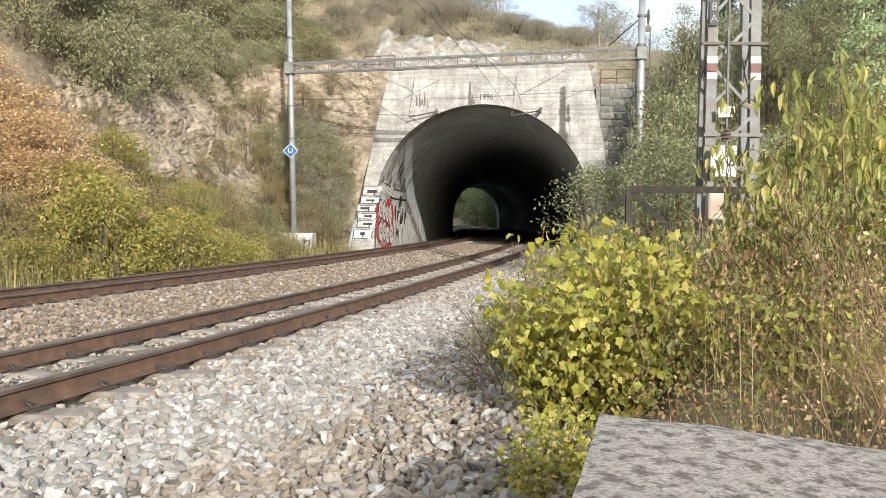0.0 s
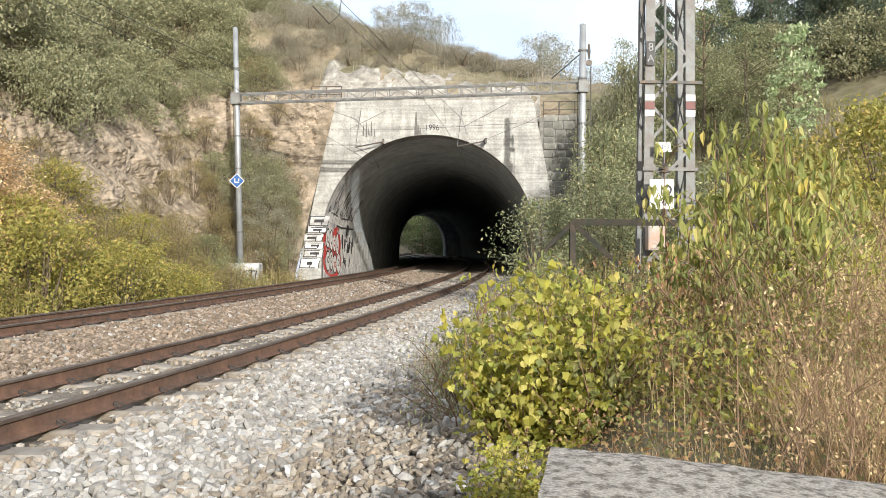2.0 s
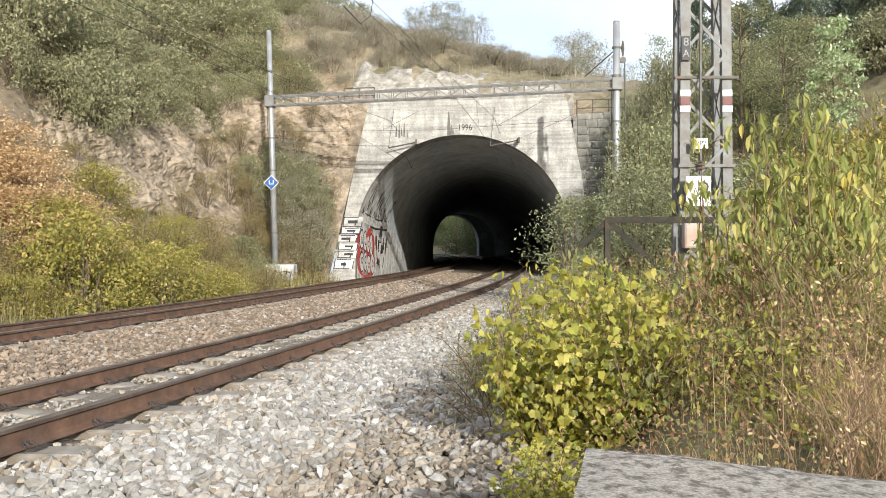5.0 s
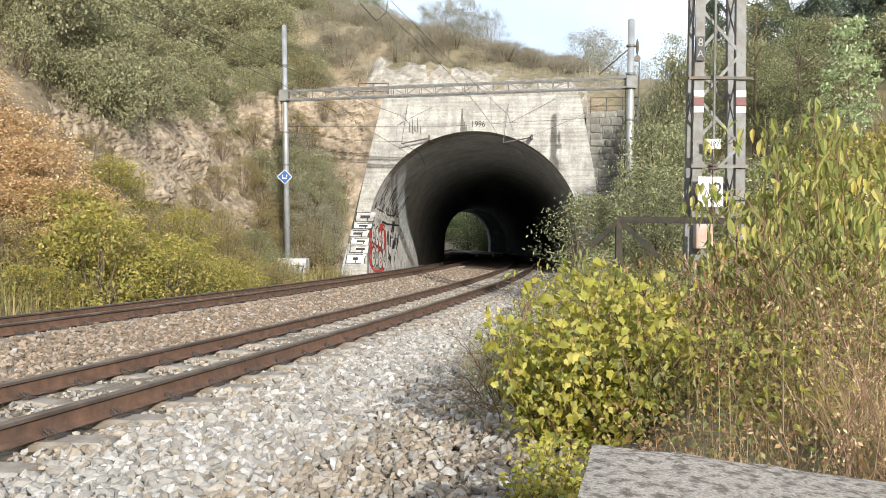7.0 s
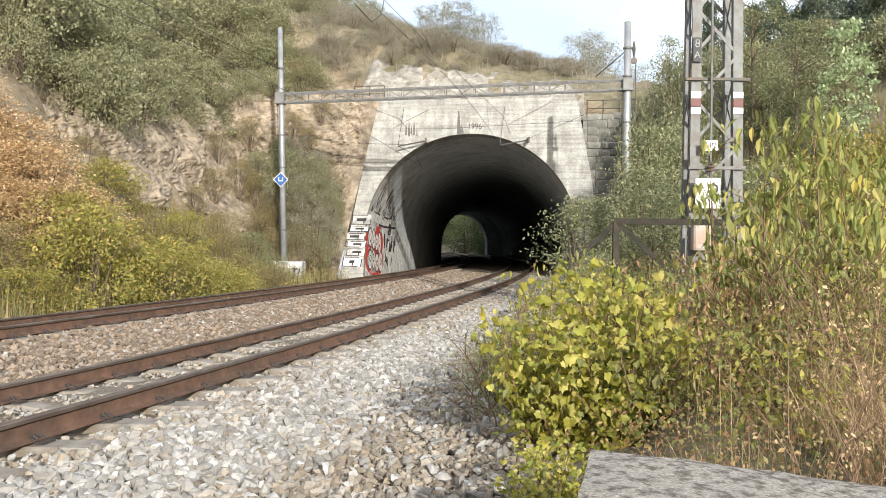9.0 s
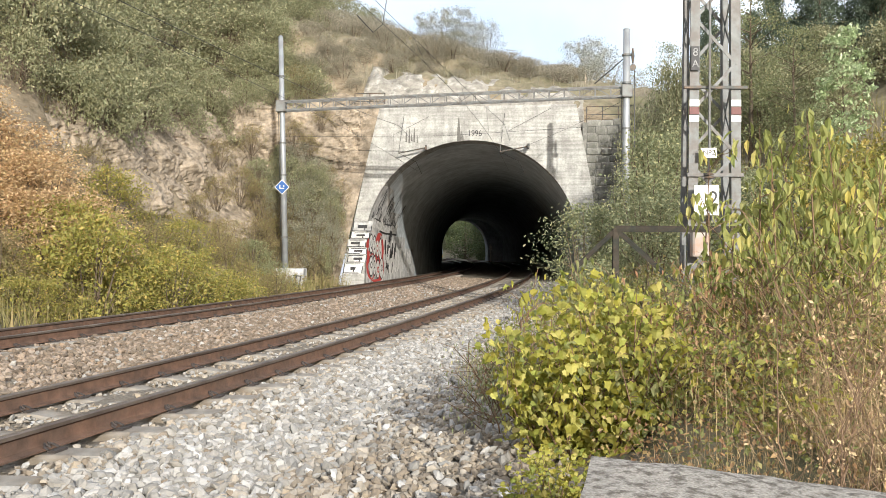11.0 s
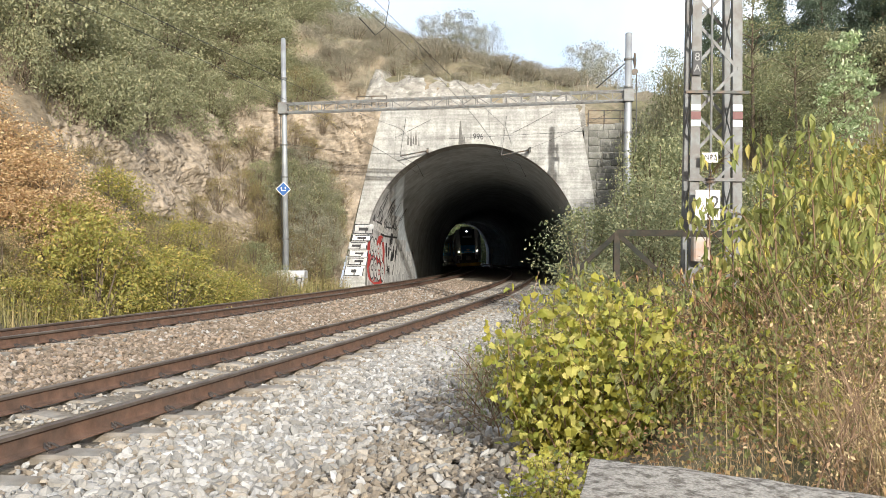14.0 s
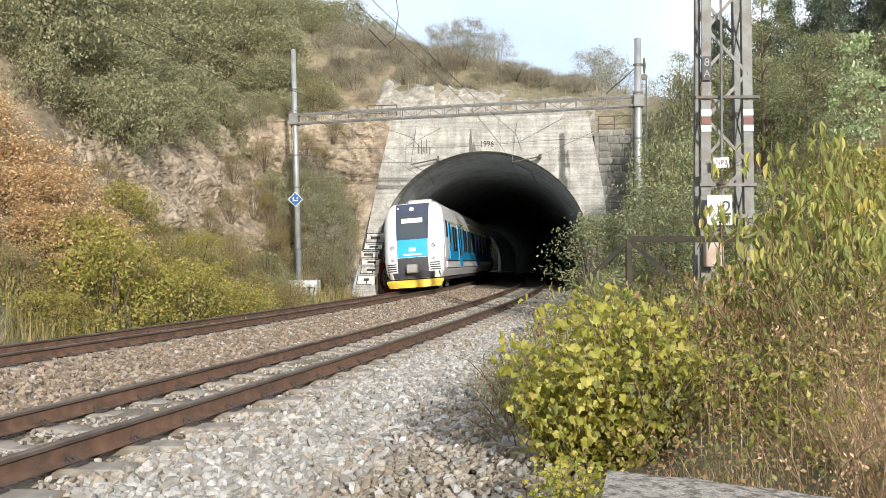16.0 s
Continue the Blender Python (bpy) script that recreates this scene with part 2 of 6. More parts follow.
M["train_dark"] = material("train_dark", (0.045, 0.055, 0.09), 0.25, vary=0.1, scale=3)
M["train_black"] = material("train_black", (0.035, 0.036, 0.042), 0.6, vary=0.2, scale=5)
M["train_glass"] = material("train_glass", (0.05, 0.065, 0.075), 0.08)
M["train_yellow"] = material("train_yellow", (0.72, 0.50, 0.03), 0.5, vary=0.1, scale=4, second=(0.5, 0.34, 0.05), mix_scale=2)
M["train_yellow_pale"] = material("train_yellow_pale", (0.62, 0.56, 0.30), 0.5, vary=0.05)
M["train_steel"] = material("train_steel", (0.28, 0.27, 0.26), 0.5, 0.4, vary=0.2, scale=6)
M["train_grey"] = material("train_grey", (0.42, 0.42, 0.41), 0.6, vary=0.1, scale=3)
M["display"] = material("display", (0.55, 0.58, 0.60), 0.4, vary=0.05)
M["lamp_on"] = glow("lamp_on", (1.0, 0.96, 0.88), 4.0)
M["lamp_dim"] = material("lamp_dim", (0.45, 0.46, 0.47), 0.2, 0.3)

# ---- the line: curve of the near track, s along it, o to its right ----
GRADE, CANT, SPACING = -0.0055, radians(3.0), 4.80
S_MIN, STEP = -60.0, 0.5
_s = np.arange(S_MIN, 520, STEP)
_h = np.radians(np.where(_s < 127, 14.02 - 0.1604 * _s + 0.000151 * _s ** 2, -3.9 - 0.122 * (_s - 127)))
_h = np.where(_s < 0, np.radians(14.02 - 0.1604 * _s), _h)
_x, _y = np.cumsum(np.sin(_h)) * STEP, np.cumsum(np.cos(_h)) * STEP
_i0 = int(round(-S_MIN / STEP))
_x, _y = _x - _x[_i0] - 3.61, _y - _y[_i0] + 6.0


def line(s, o=0.0, z=0.0):
    """World place of the point s along the line, o to the right, z over the rail head."""
    h = np.interp(s, _s, _h)
    return Vector((np.interp(s, _s, _x) + o * np.cos(h), np.interp(s, _s, _y) - o * np.sin(h), z + GRADE * s))


def heading(s):
    return float(np.interp(s, _s, _h))


def track_frame(s, o=0.0, z=0.0, cant=CANT):
    """The pose of a thing on the line: y ahead, x to the right, leaning with the cant."""
    p = line(s, o, z)
    return Matrix.Translation(p) @ Matrix.Rotation(-heading(s), 4, "Z") @ Matrix.Rotation(-cant, 4, "Y") @ Matrix.Rotation(math.atan(GRADE), 4, "X")


def to_line(x, y):
    """s and o of many places at once."""
    x, y = np.asarray(x, float), np.asarray(y, float)
    near = np.full(x.shape, 1e18)
    best = np.zeros(x.shape, int)
    for i in range(0, len(_s), 4):
        d = (x - _x[i]) ** 2 + (y - _y[i]) ** 2
        m = d < near
        near[m], best[m] = d[m], i
    h = _h[best]
    dx, dy = x - _x[best], y - _y[best]
    return _s[best] + dx * np.sin(h) + dy * np.cos(h), dx * np.cos(h) - dy * np.sin(h)


# portal plane
PC, PA = Vector((1.7, 41.0, 0.0)), radians(8.6)
PE, PN = Vector((math.cos(PA), -math.sin(PA), 0)), Vector((-math.sin(PA), -math.cos(PA), 0))   # along the face, out of it
EXIT_S = 126.0


def behind_portal(x, y):
    return -((x - PC.x) * PN.x + (y - PC.y) * PN.y)


# ---- mesh helpers ----
def mesh_object(name, bm, mat, parent=None, label="", smooth=False):
    me = bpy.data.meshes.new(name)
    bm.to_mesh(me)
    bm.free()
    for m in (mat if isinstance(mat, (list, tuple)) else [mat]):
        me.materials.append(m)
    if smooth:
        for p in me.polygons:
            p.use_smooth = True
    ob = new(name, me)
    if parent:
        ob.parent = parent
    if label:
        ob["label"] = label
    return ob


def part(name, bm, mat, parent, label="", smooth=False):
    return mesh_object(name, bm, mat, parent, label, smooth)


def from_arrays(name, verts, faces, mat, parent=None, label="", smooth=False):
    me = bpy.data.meshes.new(name)
    me.from_pydata(verts.tolist() if hasattr(verts, "tolist") else verts, [], faces.tolist() if hasattr(faces, "tolist") else faces)
    me.materials.append(mat)
    if smooth:
        me.shade_smooth()
    ob = new(name, me)
    if parent:
        ob.parent = parent
    if label:
        ob["label"] = label
    return ob


def empty(name, m, label, category, group=""):
    ob = new(name)
    ob.empty_display_size = 0.2
    ob.matrix_basis = m
    return tagged(ob, label, category, group)


def add_box(bm, m, sx, sy, sz, bevel=0.0):
    """A box of that size round the pose m, its edges taken off by bevel."""
    g = bmesh.ops.create_cube(bm, size=1.0, matrix=m @ Matrix.Diagonal((sx, sy, sz, 1)))
    if bevel:
        edges = list({e for v in g["verts"] for e in v.link_edges})
        bmesh.ops.bevel(bm, geom=edges, offset=bevel, segments=1, affect="EDGES", profile=0.5)


def box(m, sx, sy, sz, bevel=0.0):
    bm = bmesh.new()
    add_box(bm, m, sx, sy, sz, bevel)
    return bm


def add_tube(bm, points, radii, sides=8, caps=True):
    """A round bar through the points."""
    pts = [Vector(p) for p in points]
    rad = radii if isinstance(radii, (list, tuple)) else [radii] * len(pts)
    rings = []
    for i, p in enumerate(pts):
        d = (pts[min(i + 1, len(pts) - 1)] - pts[max(i - 1, 0)]).normalized()
        a = d.orthogonal().normalized()
        if abs(d.z) < 0.9:
            a = Vector((0, 0, 1)).cross(d).normalized()
        b = d.cross(a)
        rings.append([bm.verts.new(p + (a * math.cos(t) + b * math.sin(t)) * rad[i]) for t in (2 * math.pi * k / sides for k in range(sides))])
    for r0, r1 in zip(rings, rings[1:]):
        for k in range(sides):
            bm.faces.new((r0[k], r0[(k + 1) % sides], r1[(k + 1) % sides], r1[k]))
    if caps:
        bm.faces.new(rings[0][::-1])
        bm.faces.new(rings[-1])


def tube(points, radii, sides=8):
    bm = bmesh.new()
    add_tube(bm, points, radii, sides)
    return bm


def beam(bm, a, b, w, h, up=(0, 0, 1)):
    """A square bar from a to b."""
    a, b = Vector(a), Vector(b)
    d = (b - a).normalized()
    u = Vector(up)
    if abs(d.dot(u)) > 0.98:
        u = Vector((1, 0, 0))
    x = d.cross(u).normalized()
    z = x.cross(d)
    m = Matrix((x, d, z)).transposed().to_4x4()
    m.translation = (a + b) / 2
    add_box(bm, m, w, (b - a).length, h)


def fbm(x, y, z=0.0, octaves=4):
    return noise.fractal(Vector((x, y, z)), 1.0, 2.0, octaves)


# ---- ground ----
def bed_height(s, o):
    """Height of the ballast and gravel over the grade."""
    return np.interp(o, [-8.2, -7.3, -6.7, -6.2, -3.6, -3.3, -1.5, 1.25, 1.45, 1.9, 2.8, 4.0, 5.2, 8.0], [-0.75, -0.62, -0.36, -0.31, -0.21, -0.185, -0.285, -0.20, -0.185, -0.20, -0.14, 0.12, 0.32, 0.42])


LEFT_U = [0, 0.8, 3, 5, 6.2, 8.0, 9.5, 15, 25, 42, 90]
LEFT_Z = [-0.62, -0.35, 0.8, 2.4, 4.4, 8.8, 10.8, 17.0, 26, 33, 38]


def terrain(x, y):
    s, o = to_line(x, y)
    yp = behind_portal(x, y)
    g = GRADE * np.clip(s, -60, 150)
    near = np.clip((s - 18) / 14, 0, 1)
    left = np.interp(-o - 7.3 - 0.4 * near, LEFT_U, LEFT_Z)
    right_a = np.interp(o, [3, 5, 9, 14, 24, 45, 90], [0.1, 0.3, 0.5, 1.6, 6, 12, 14])
    right_b = np.interp(o, [2.2, 3.4, 5, 8, 14, 24, 45], [-0.3, -0.1, 1.4, 5.5, 9, 12, 14])
    right = right_a * (1 - near) + right_b * near
    z = np.where(o < -7.3, left, np.where(o > 3, right - 0.45 * ((o < 4.9) & (s < 34) & (s > -12)), bed_height(s, o) - 0.25))
    cover = np.interp(yp, [0, 1.2, 2.5, 6, 12, 28, 50, 85], [7.6, 7.9, 9.6, 12.2, 13.8, 18.0, 19.3, 18]) - 0.13 * (x - 2) - 0.22 * (np.clip(x, -9, 12) + 2) * np.clip((yp - 2) / 14, 0, 1)
    inside = (yp > 0) & (s < EXIT_S)
    z = np.where(inside, np.maximum(cover, np.where(o < -7.3, left, 0) * 0.97), z)
    return z + g, s, o, yp


def build_ground():
    xs = np.concatenate([[-1500, -700, -300, -150, -100, -75, -60], np.arange(-50, -22, 0.9), np.arange(-22, -3, 0.4), np.arange(-3, 42, 0.7), [46, 52, 60, 75, 100, 150, 300, 700, 1500]])
    ys = np.concatenate([[-1500, -600, -200, -80, -40, -24], np.arange(-14, 16, 0.8), np.arange(16, 48, 0.4), np.arange(48, 80, 0.8), np.arange(81, 200, 3.0), [220, 260, 320, 500, 1000, 2500]])
    gx, gy = np.meshgrid(xs, ys)
    z, s, o, yp = terrain(gx, gy)
    nx, ny = len(xs), len(ys)
    verts = np.zeros((ny, nx, 3))
    for j in range(ny):
        for i in range(nx):
            x, y = gx[j, i], gy[j, i]
            off = 0.0
            uu = -o[j, i] - 7.3
            if uu > 0.5 or yp[j, i] > 0:
                rough = min(1.0, max(uu, yp[j, i]) / 3.0)
                off = rough * (0.9 * fbm(x * 0.13, y * 0.13) + 0.45 * fbm(x * 0.5, y * 0.5, 3.0))
                if 4.0 < uu < 10.5 and yp[j, i] < 1:
                    off += 0.55 * noise.ridged_multi_fractal(Vector((x * 0.35, y * 0.35, z[j, i] * 0.5)), 1.0, 2.0, 5, 1.0, 2.0) - 0.6
                    off += 0.30 * fbm(x * 1.1, y * 1.1, 7.0)
            elif o[j, i] > 5:
                off = 0.25 * fbm(x * 0.3, y * 0.3)
            verts[j, i] = (x, y, z[j, i] + off)
    idx = np.arange(nx * ny).reshape(ny, nx)
    faces = []
    for j in range(ny - 1):
        for i in range(nx - 1):
            c = [(j, i), (j, i + 1), (j + 1, i + 1), (j + 1, i)]
            side = {(yp[q] > 0) and (s[q] < EXIT_S) for q in c}
            along_face = [(gx[q] - PC.x) * PE.x + (gy[q] - PC.y) * PE.y for q in c]
            if len(side) == 2 and (any(-8.0 < a < 6.6 for a in along_face) if s[c[0]] < 80 else any(-8.6 < o[q] < 5.0 for q in c)):
                continue
            faces.append([int(idx[q]) for q in c])
    ob = from_arrays("ground", verts.reshape(-1, 3), faces, M["ground"], smooth=True)
    tagged(ob, "cutting slopes of sandy rock, soil and dry grass", "ground", kind="structure")


def ground_material():
    """Dry grass and soil on gentle ground, sandy rock where it is steep."""
    m = material("ground", (0.20, 0.172, 0.12), 0.95, vary=0.3, scale=2.5, second=(0.14, 0.13, 0.075), mix_scale=0.35, bump=0.8, bump_scale=9)
    n, l = m.node_tree.nodes, m.node_tree.links
    bsdf = n["Principled BSDF"]
    old = bsdf.inputs["Base Color"].links[0].from_socket
    geo = n.new("ShaderNodeNewGeometry")
    sep = n.new("ShaderNodeSeparateXYZ")
    l.new(geo.outputs["Normal"], sep.inputs[0])
    coord = n.new("ShaderNodeTexCoord")

    def tex(scale, stretch=(1, 1, 1)):
        mp = n.new("ShaderNodeMapping")
        mp.inputs["Scale"].default_value = stretch
        l.new(coord.outputs["Object"], mp.inputs["Vector"])
        t = n.new("ShaderNodeTexNoise")
        t.inputs["Scale"].default_value, t.inputs["Detail"].default_value, t.inputs["Roughness"].default_value = scale, 9.0, 0.65
        l.new(mp.outputs["Vector"], t.inputs["Vector"])
        return t.outputs["Fac"]

    rock = n.new("ShaderNodeValToRGB")
    for e, (p, c) in zip((rock.color_ramp.elements[0], rock.color_ramp.elements[1]), ((0.36, (0.11, 0.088, 0.06)), (0.62, (0.30, 0.25, 0.18)))):
        e.position, e.color = p, (*c, 1)
    e = rock.color_ramp.elements.new(0.5)
    e.color = (0.235, 0.19, 0.13, 1)
    blend = n.new("ShaderNodeMix")
    blend.data_type = "FLOAT"
    blend.inputs["Factor"].default_value = 0.45
    l.new(tex(0.8, (1, 1, 2.2)), blend.inputs["A"])
    l.new(tex(3.6, (1, 1, 3.0)), blend.inputs["B"])
    l.new(blend.outputs["Result"], rock.inputs["Fac"])
    add = n.new("ShaderNodeMath")
    add.operation = "ADD"
    sc = n.new("ShaderNodeMath")
    sc.operation, sc.inputs[1].default_value = "MULTIPLY", 0.5
    l.new(tex(0.7), sc.inputs[0])
    l.new(sep.outputs["Z"], add.inputs[0])
    l.new(sc.outputs[0], add.inputs[1])
    ramp = n.new("ShaderNodeValToRGB")
    ramp.color_ramp.elements[0].position, ramp.color_ramp.elements[1].position = 0.88, 1.0
    l.new(add.outputs[0], ramp.inputs["Fac"])
    mx = n.new("ShaderNodeMix")
    mx.data_type = "RGBA"
    l.new(ramp.outputs["Color"], mx.inputs["Factor"])
    l.new(rock.outputs["Color"], mx.inputs["A"])
    l.new(old, mx.inputs["B"])
    l.new(mx.outputs["Result"], bsdf.inputs["Base Color"])
    return m


M["ground"] = ground_material()
build_ground()


def build_bed():
    """The ballast bed and gravel edge, out of the tunnel and through it."""
    ss = np.concatenate([np.arange(-12, 34, 0.22), np.arange(34, 134, 1.0)])
    oo = np.arange(-8.4, 5.3, 0.2)
    verts, faces = [], []
    for s in ss:
        for o in oo:
            lim = min(o, 3.6) if s > 34 else o
            p = line(s, lim, float(bed_height(s, lim)) + (0.05 * fbm(s * 1.3, o * 1.3) if s < 34 else 0))
            verts.append(p[:])
    n = len(oo)
    for j in range(len(ss) - 1):
        for i in range(n - 1):
            if ss[j] >= 34 and oo[i] >= 3.5:
                continue
            a = j * n + i
            faces.append((a, a + 1, a + n + 1, a + n))
    ob = from_arrays("ballast_bed", verts, faces, M["gravel_bed"], smooth=True)
    tagged(ob, "bed of crushed stone under both railway tracks", "ballast", kind="structure")
    return ob


ballast_bed = build_bed()

# ---- tracks ----
RAIL = [(-0.075, -0.172), (0.075, -0.172), (0.075, -0.160), (0.012, -0.142), (0.0085, -0.125), (0.0085, -0.052), (0.036, -0.038),
        (0.036, -0.012), (0.028, -0.003), (0.0, 0.0), (-0.028, -0.003), (-0.036, -0.012), (-0.036, -0.038), (-0.0085, -0.052),
        (-0.0085, -0.125), (-0.012, -0.142), (-0.075, -0.160)]


def sleeper_bm():
    """A concrete sleeper, thinner and lower in its middle."""
    bm = bmesh.new()
    rows = [(-1.3, 0.13, 0.0), (-1.27, 0.14, 0.0), (-0.5, 0.14, 0.0), (-0.35, 0.11, -0.035), (0.35, 0.11, -0.035), (0.5, 0.14, 0.0), (1.27, 0.14, 0.0), (1.3, 0.13, 0.0)]
    rings = []
    for x, w, t in rows:
        rings.append([bm.verts.new((x, y, z)) for y, z in ((-w, -0.21), (w, -0.21), (w - 0.005, t - 0.02), (w - 0.025, t), (-w + 0.025, t), (-w + 0.005, t - 0.02))])
    for a, b in zip(rings, rings[1:]):
        for k in range(6):
            bm.faces.new((a[k], b[k], b[(k + 1) % 6], a[(k + 1) % 6]))
    bm.faces.new(rings[0])
    bm.faces.new(rings[-1][::-1])
    bmesh.ops.recalc_face_normals(bm, faces=bm.faces)
    return bm


def clip_bm():
    """A spring clip: one bent round bar over the rail's foot."""
    bm = bmesh.new()
    pts = [(0.0, -0.055, 0.012), (-0.035, -0.05, 0.03), (-0.06, -0.02, 0.05), (-0.03, 0.0, 0.02), (-0.06, 0.02, 0.05), (-0.035, 0.05, 0.03), (0.0, 0.055, 0.012)]
    add_tube(bm, pts, 0.0095, 5)
    add_box(bm, pose(0.035, 0, 0.0), 0.06, 0.13, 0.02)
    return bm


def build_track(offset, label, clip_range):
    track = empty("railway_track", Matrix.Identity(4), label, "railway track", "railway tracks")
    ss = list(np.arange(-14, 60, 0.7)) + list(np.arange(60, 175, 2.5))
    for side in (-0.7525, 0.7525):
        verts, faces = [], []
        for s in ss:
            o = offset if s < 60 else offset + (0.0 if offset < -1 else -1.2 * min(1, (s - 60) / 55) ** 2)
            m = track_frame(s, o)
            for x, z in RAIL:
                verts.append((m @ Vector((side + x, 0, z)))[:])
        n = len(RAIL)
        for j in range(len(ss) - 1):
            for k in range(n):
                a, b = j * n + k, j * n + (k + 1) % n
                faces.append((a, b, b + n, a + n))
        ob = from_arrays("rail", verts, faces, M["rust"], track)
        ob.data.materials.append(M["rail_top"])
        for i, p in enumerate(ob.data.polygons):
            if i % n in (6, 7, 8, 9, 10):
                p.material_index = 1
    first = None
    clip0 = None
    for k in range(-12, 62):
        s = k * 0.757 + 0.15
        m = track_frame(s, offset, 0.0) @ pose(0, 0, -0.185)
        if first is None:
            first = part("sleeper", sleeper_bm(), M["sleeper"], track)
            sl = first
        else:
            sl = new("sleeper", first.data)
            sl.parent = track
        sl.matrix_basis = m
        if clip_range[0] < s < clip_range[1]:
            for rail in (-0.7525, 0.7525):
                for d in (-1, 1):
                    if clip0 is None:
                        clip0 = part("rail_clip", clip_bm(), M["clip"], sl)
                        c = clip0
                    else:
                        c = new("rail_clip", clip0.data)
                        c.parent = sl
                    c.matrix_basis = pose(rail + d * 0.098, 0, 0.008, 0, 0, 0 if d > 0 else 180)
    return track


build_track(0.0, "railway track of rusty steel rails on concrete sleepers in stone ballast", (-3, 24))
build_track(-SPACING, "rusty railway track on concrete sleepers beside the bushy rock slope", (0, 20))

# ---- tunnel ----
ARCH_C, ARCH_A, ARCH_B, ARCH_Z = -0.35, 5.28, 5.1, 1.5


def arch(n=40, a=ARCH_A, b=ARCH_B, zc=ARCH_Z, low=-0.9):
    pts = [(-a - 0.06, low), (-a - 0.03, 0.3)]
    pts += [(-a * math.cos(math.pi * k / n), zc + b * math.sin(math.pi * k / n)) for k in range(n + 1)]
    return pts + [(a + 0.03, 0.3), (a + 0.06, low)]


def face_point(u, z, depth=0.0):
    """A place on the portal's face: u along it, depth metres out of it."""
    p = PC + PE * u + PN * depth
    return Vector((p.x, p.y, z))


def build_portal():
    """The concrete portal wall with its arch cut through."""
    outline = arch()
    a = [(ARCH_C + u, z) for u, z in outline]
    n = len(a)
    left_b, right_b, left_t, right_t, top = -7.0, 6.2, -4.98, 5.04, 8.28
    outer = []
    for u, z in a:
        # push each arch point out to the wall's outline
        lo = left_b + (left_t - left_b) * (max(z, -0.9) + 0.9) / (top + 0.9)
        ro = right_b + (right_t - right_b) * (max(z, -0.9) + 0.9) / (top + 0.9)
        outer.append((u, z, lo, ro))
    bm = bmesh.new()
    front_in = [bm.verts.new(face_point(u, z, 0)) for u, z in a]
    ring = []
    for k, (u, z, lo, ro) in enumerate(outer):
        t = k / (n - 1)
        if z < 4.6:
            ring.append((lo if u < ARCH_C else ro, z))
        else:
            ring.append((max(left_t, min(right_t, ARCH_C + (u - ARCH_C) * 1.28)), top))
    front_out = [bm.verts.new(face_point(u, z, 0)) for u, z in ring]
    back_out = [bm.verts.new(face_point(u, z, -1.3)) for u, z in ring]
    back_in = [bm.verts.new(face_point(u, z, -1.3)) for u, z in a]
    for k in range(n - 1):
        bm.faces.new((front_in[k], front_in[k + 1], front_out[k + 1], front_out[k]))
        bm.faces.new((front_out[k], front_out[k + 1], back_out[k + 1], back_out[k]))
        bm.faces.new((front_in[k + 1], front_in[k], back_in[k], back_in[k + 1]))
    bmesh.ops.recalc_face_normals(bm, faces=bm.faces)
    ob = mesh_object("tunnel_portal", bm, M["portal"])
    return tagged(ob, "weathered board-marked concrete tunnel portal with graffiti at its foot", "tunnel portal", kind="structure")


def portal_material():
    """Board-marked concrete: pour lines, dark runs from the top, pale patches."""
    m = material("portal", (0.40, 0.398, 0.372), 0.9, vary=0.2, scale=11, second=(0.31, 0.305, 0.283), mix_scale=1.7, bump=0.5, bump_scale=26)
    n, l = m.node_tree.nodes, m.node_tree.links
    bsdf = n["Principled BSDF"]
    old = bsdf.inputs["Base Color"].links[0].from_socket
    coord = n.new("ShaderNodeTexCoord")

    def tex(stretch, lo, hi):
        mp = n.new("ShaderNodeMapping")
        mp.inputs["Scale"].default_value = stretch
        l.new(coord.outputs["Object"], mp.inputs["Vector"])
        t = n.new("ShaderNodeTexNoise")
        t.inputs["Scale"].default_value, t.inputs["Detail"].default_value = 1.0, 6.0
        l.new(mp.outputs["Vector"], t.inputs["Vector"])
        r = n.new("ShaderNodeMapRange")
        r.inputs["From Min"].default_value, r.inputs["From Max"].default_value = 0.42, 0.62
        r.inputs["To Min"].default_value, r.inputs["To Max"].default_value = lo, hi
        l.new(t.outputs["Fac"], r.inputs["Value"])
        return r.outputs["Result"]

    mul = n.new("ShaderNodeMath")
    mul.operation = "MULTIPLY"
    l.new(tex((0.45, 0.45, 8.0), 1.08, 0.82), mul.inputs[0])
    l.new(tex((3.4, 3.4, 0.5), 1.06, 0.86), mul.inputs[1])
    hsv = n.new("ShaderNodeHueSaturation")
    l.new(old, hsv.inputs["Color"])
    l.new(mul.outputs[0], hsv.inputs["Value"])
    l.new(hsv.outputs["Color"], bsdf.inputs["Base Color"])
    return m


M["portal"] = portal_material()
build_portal()


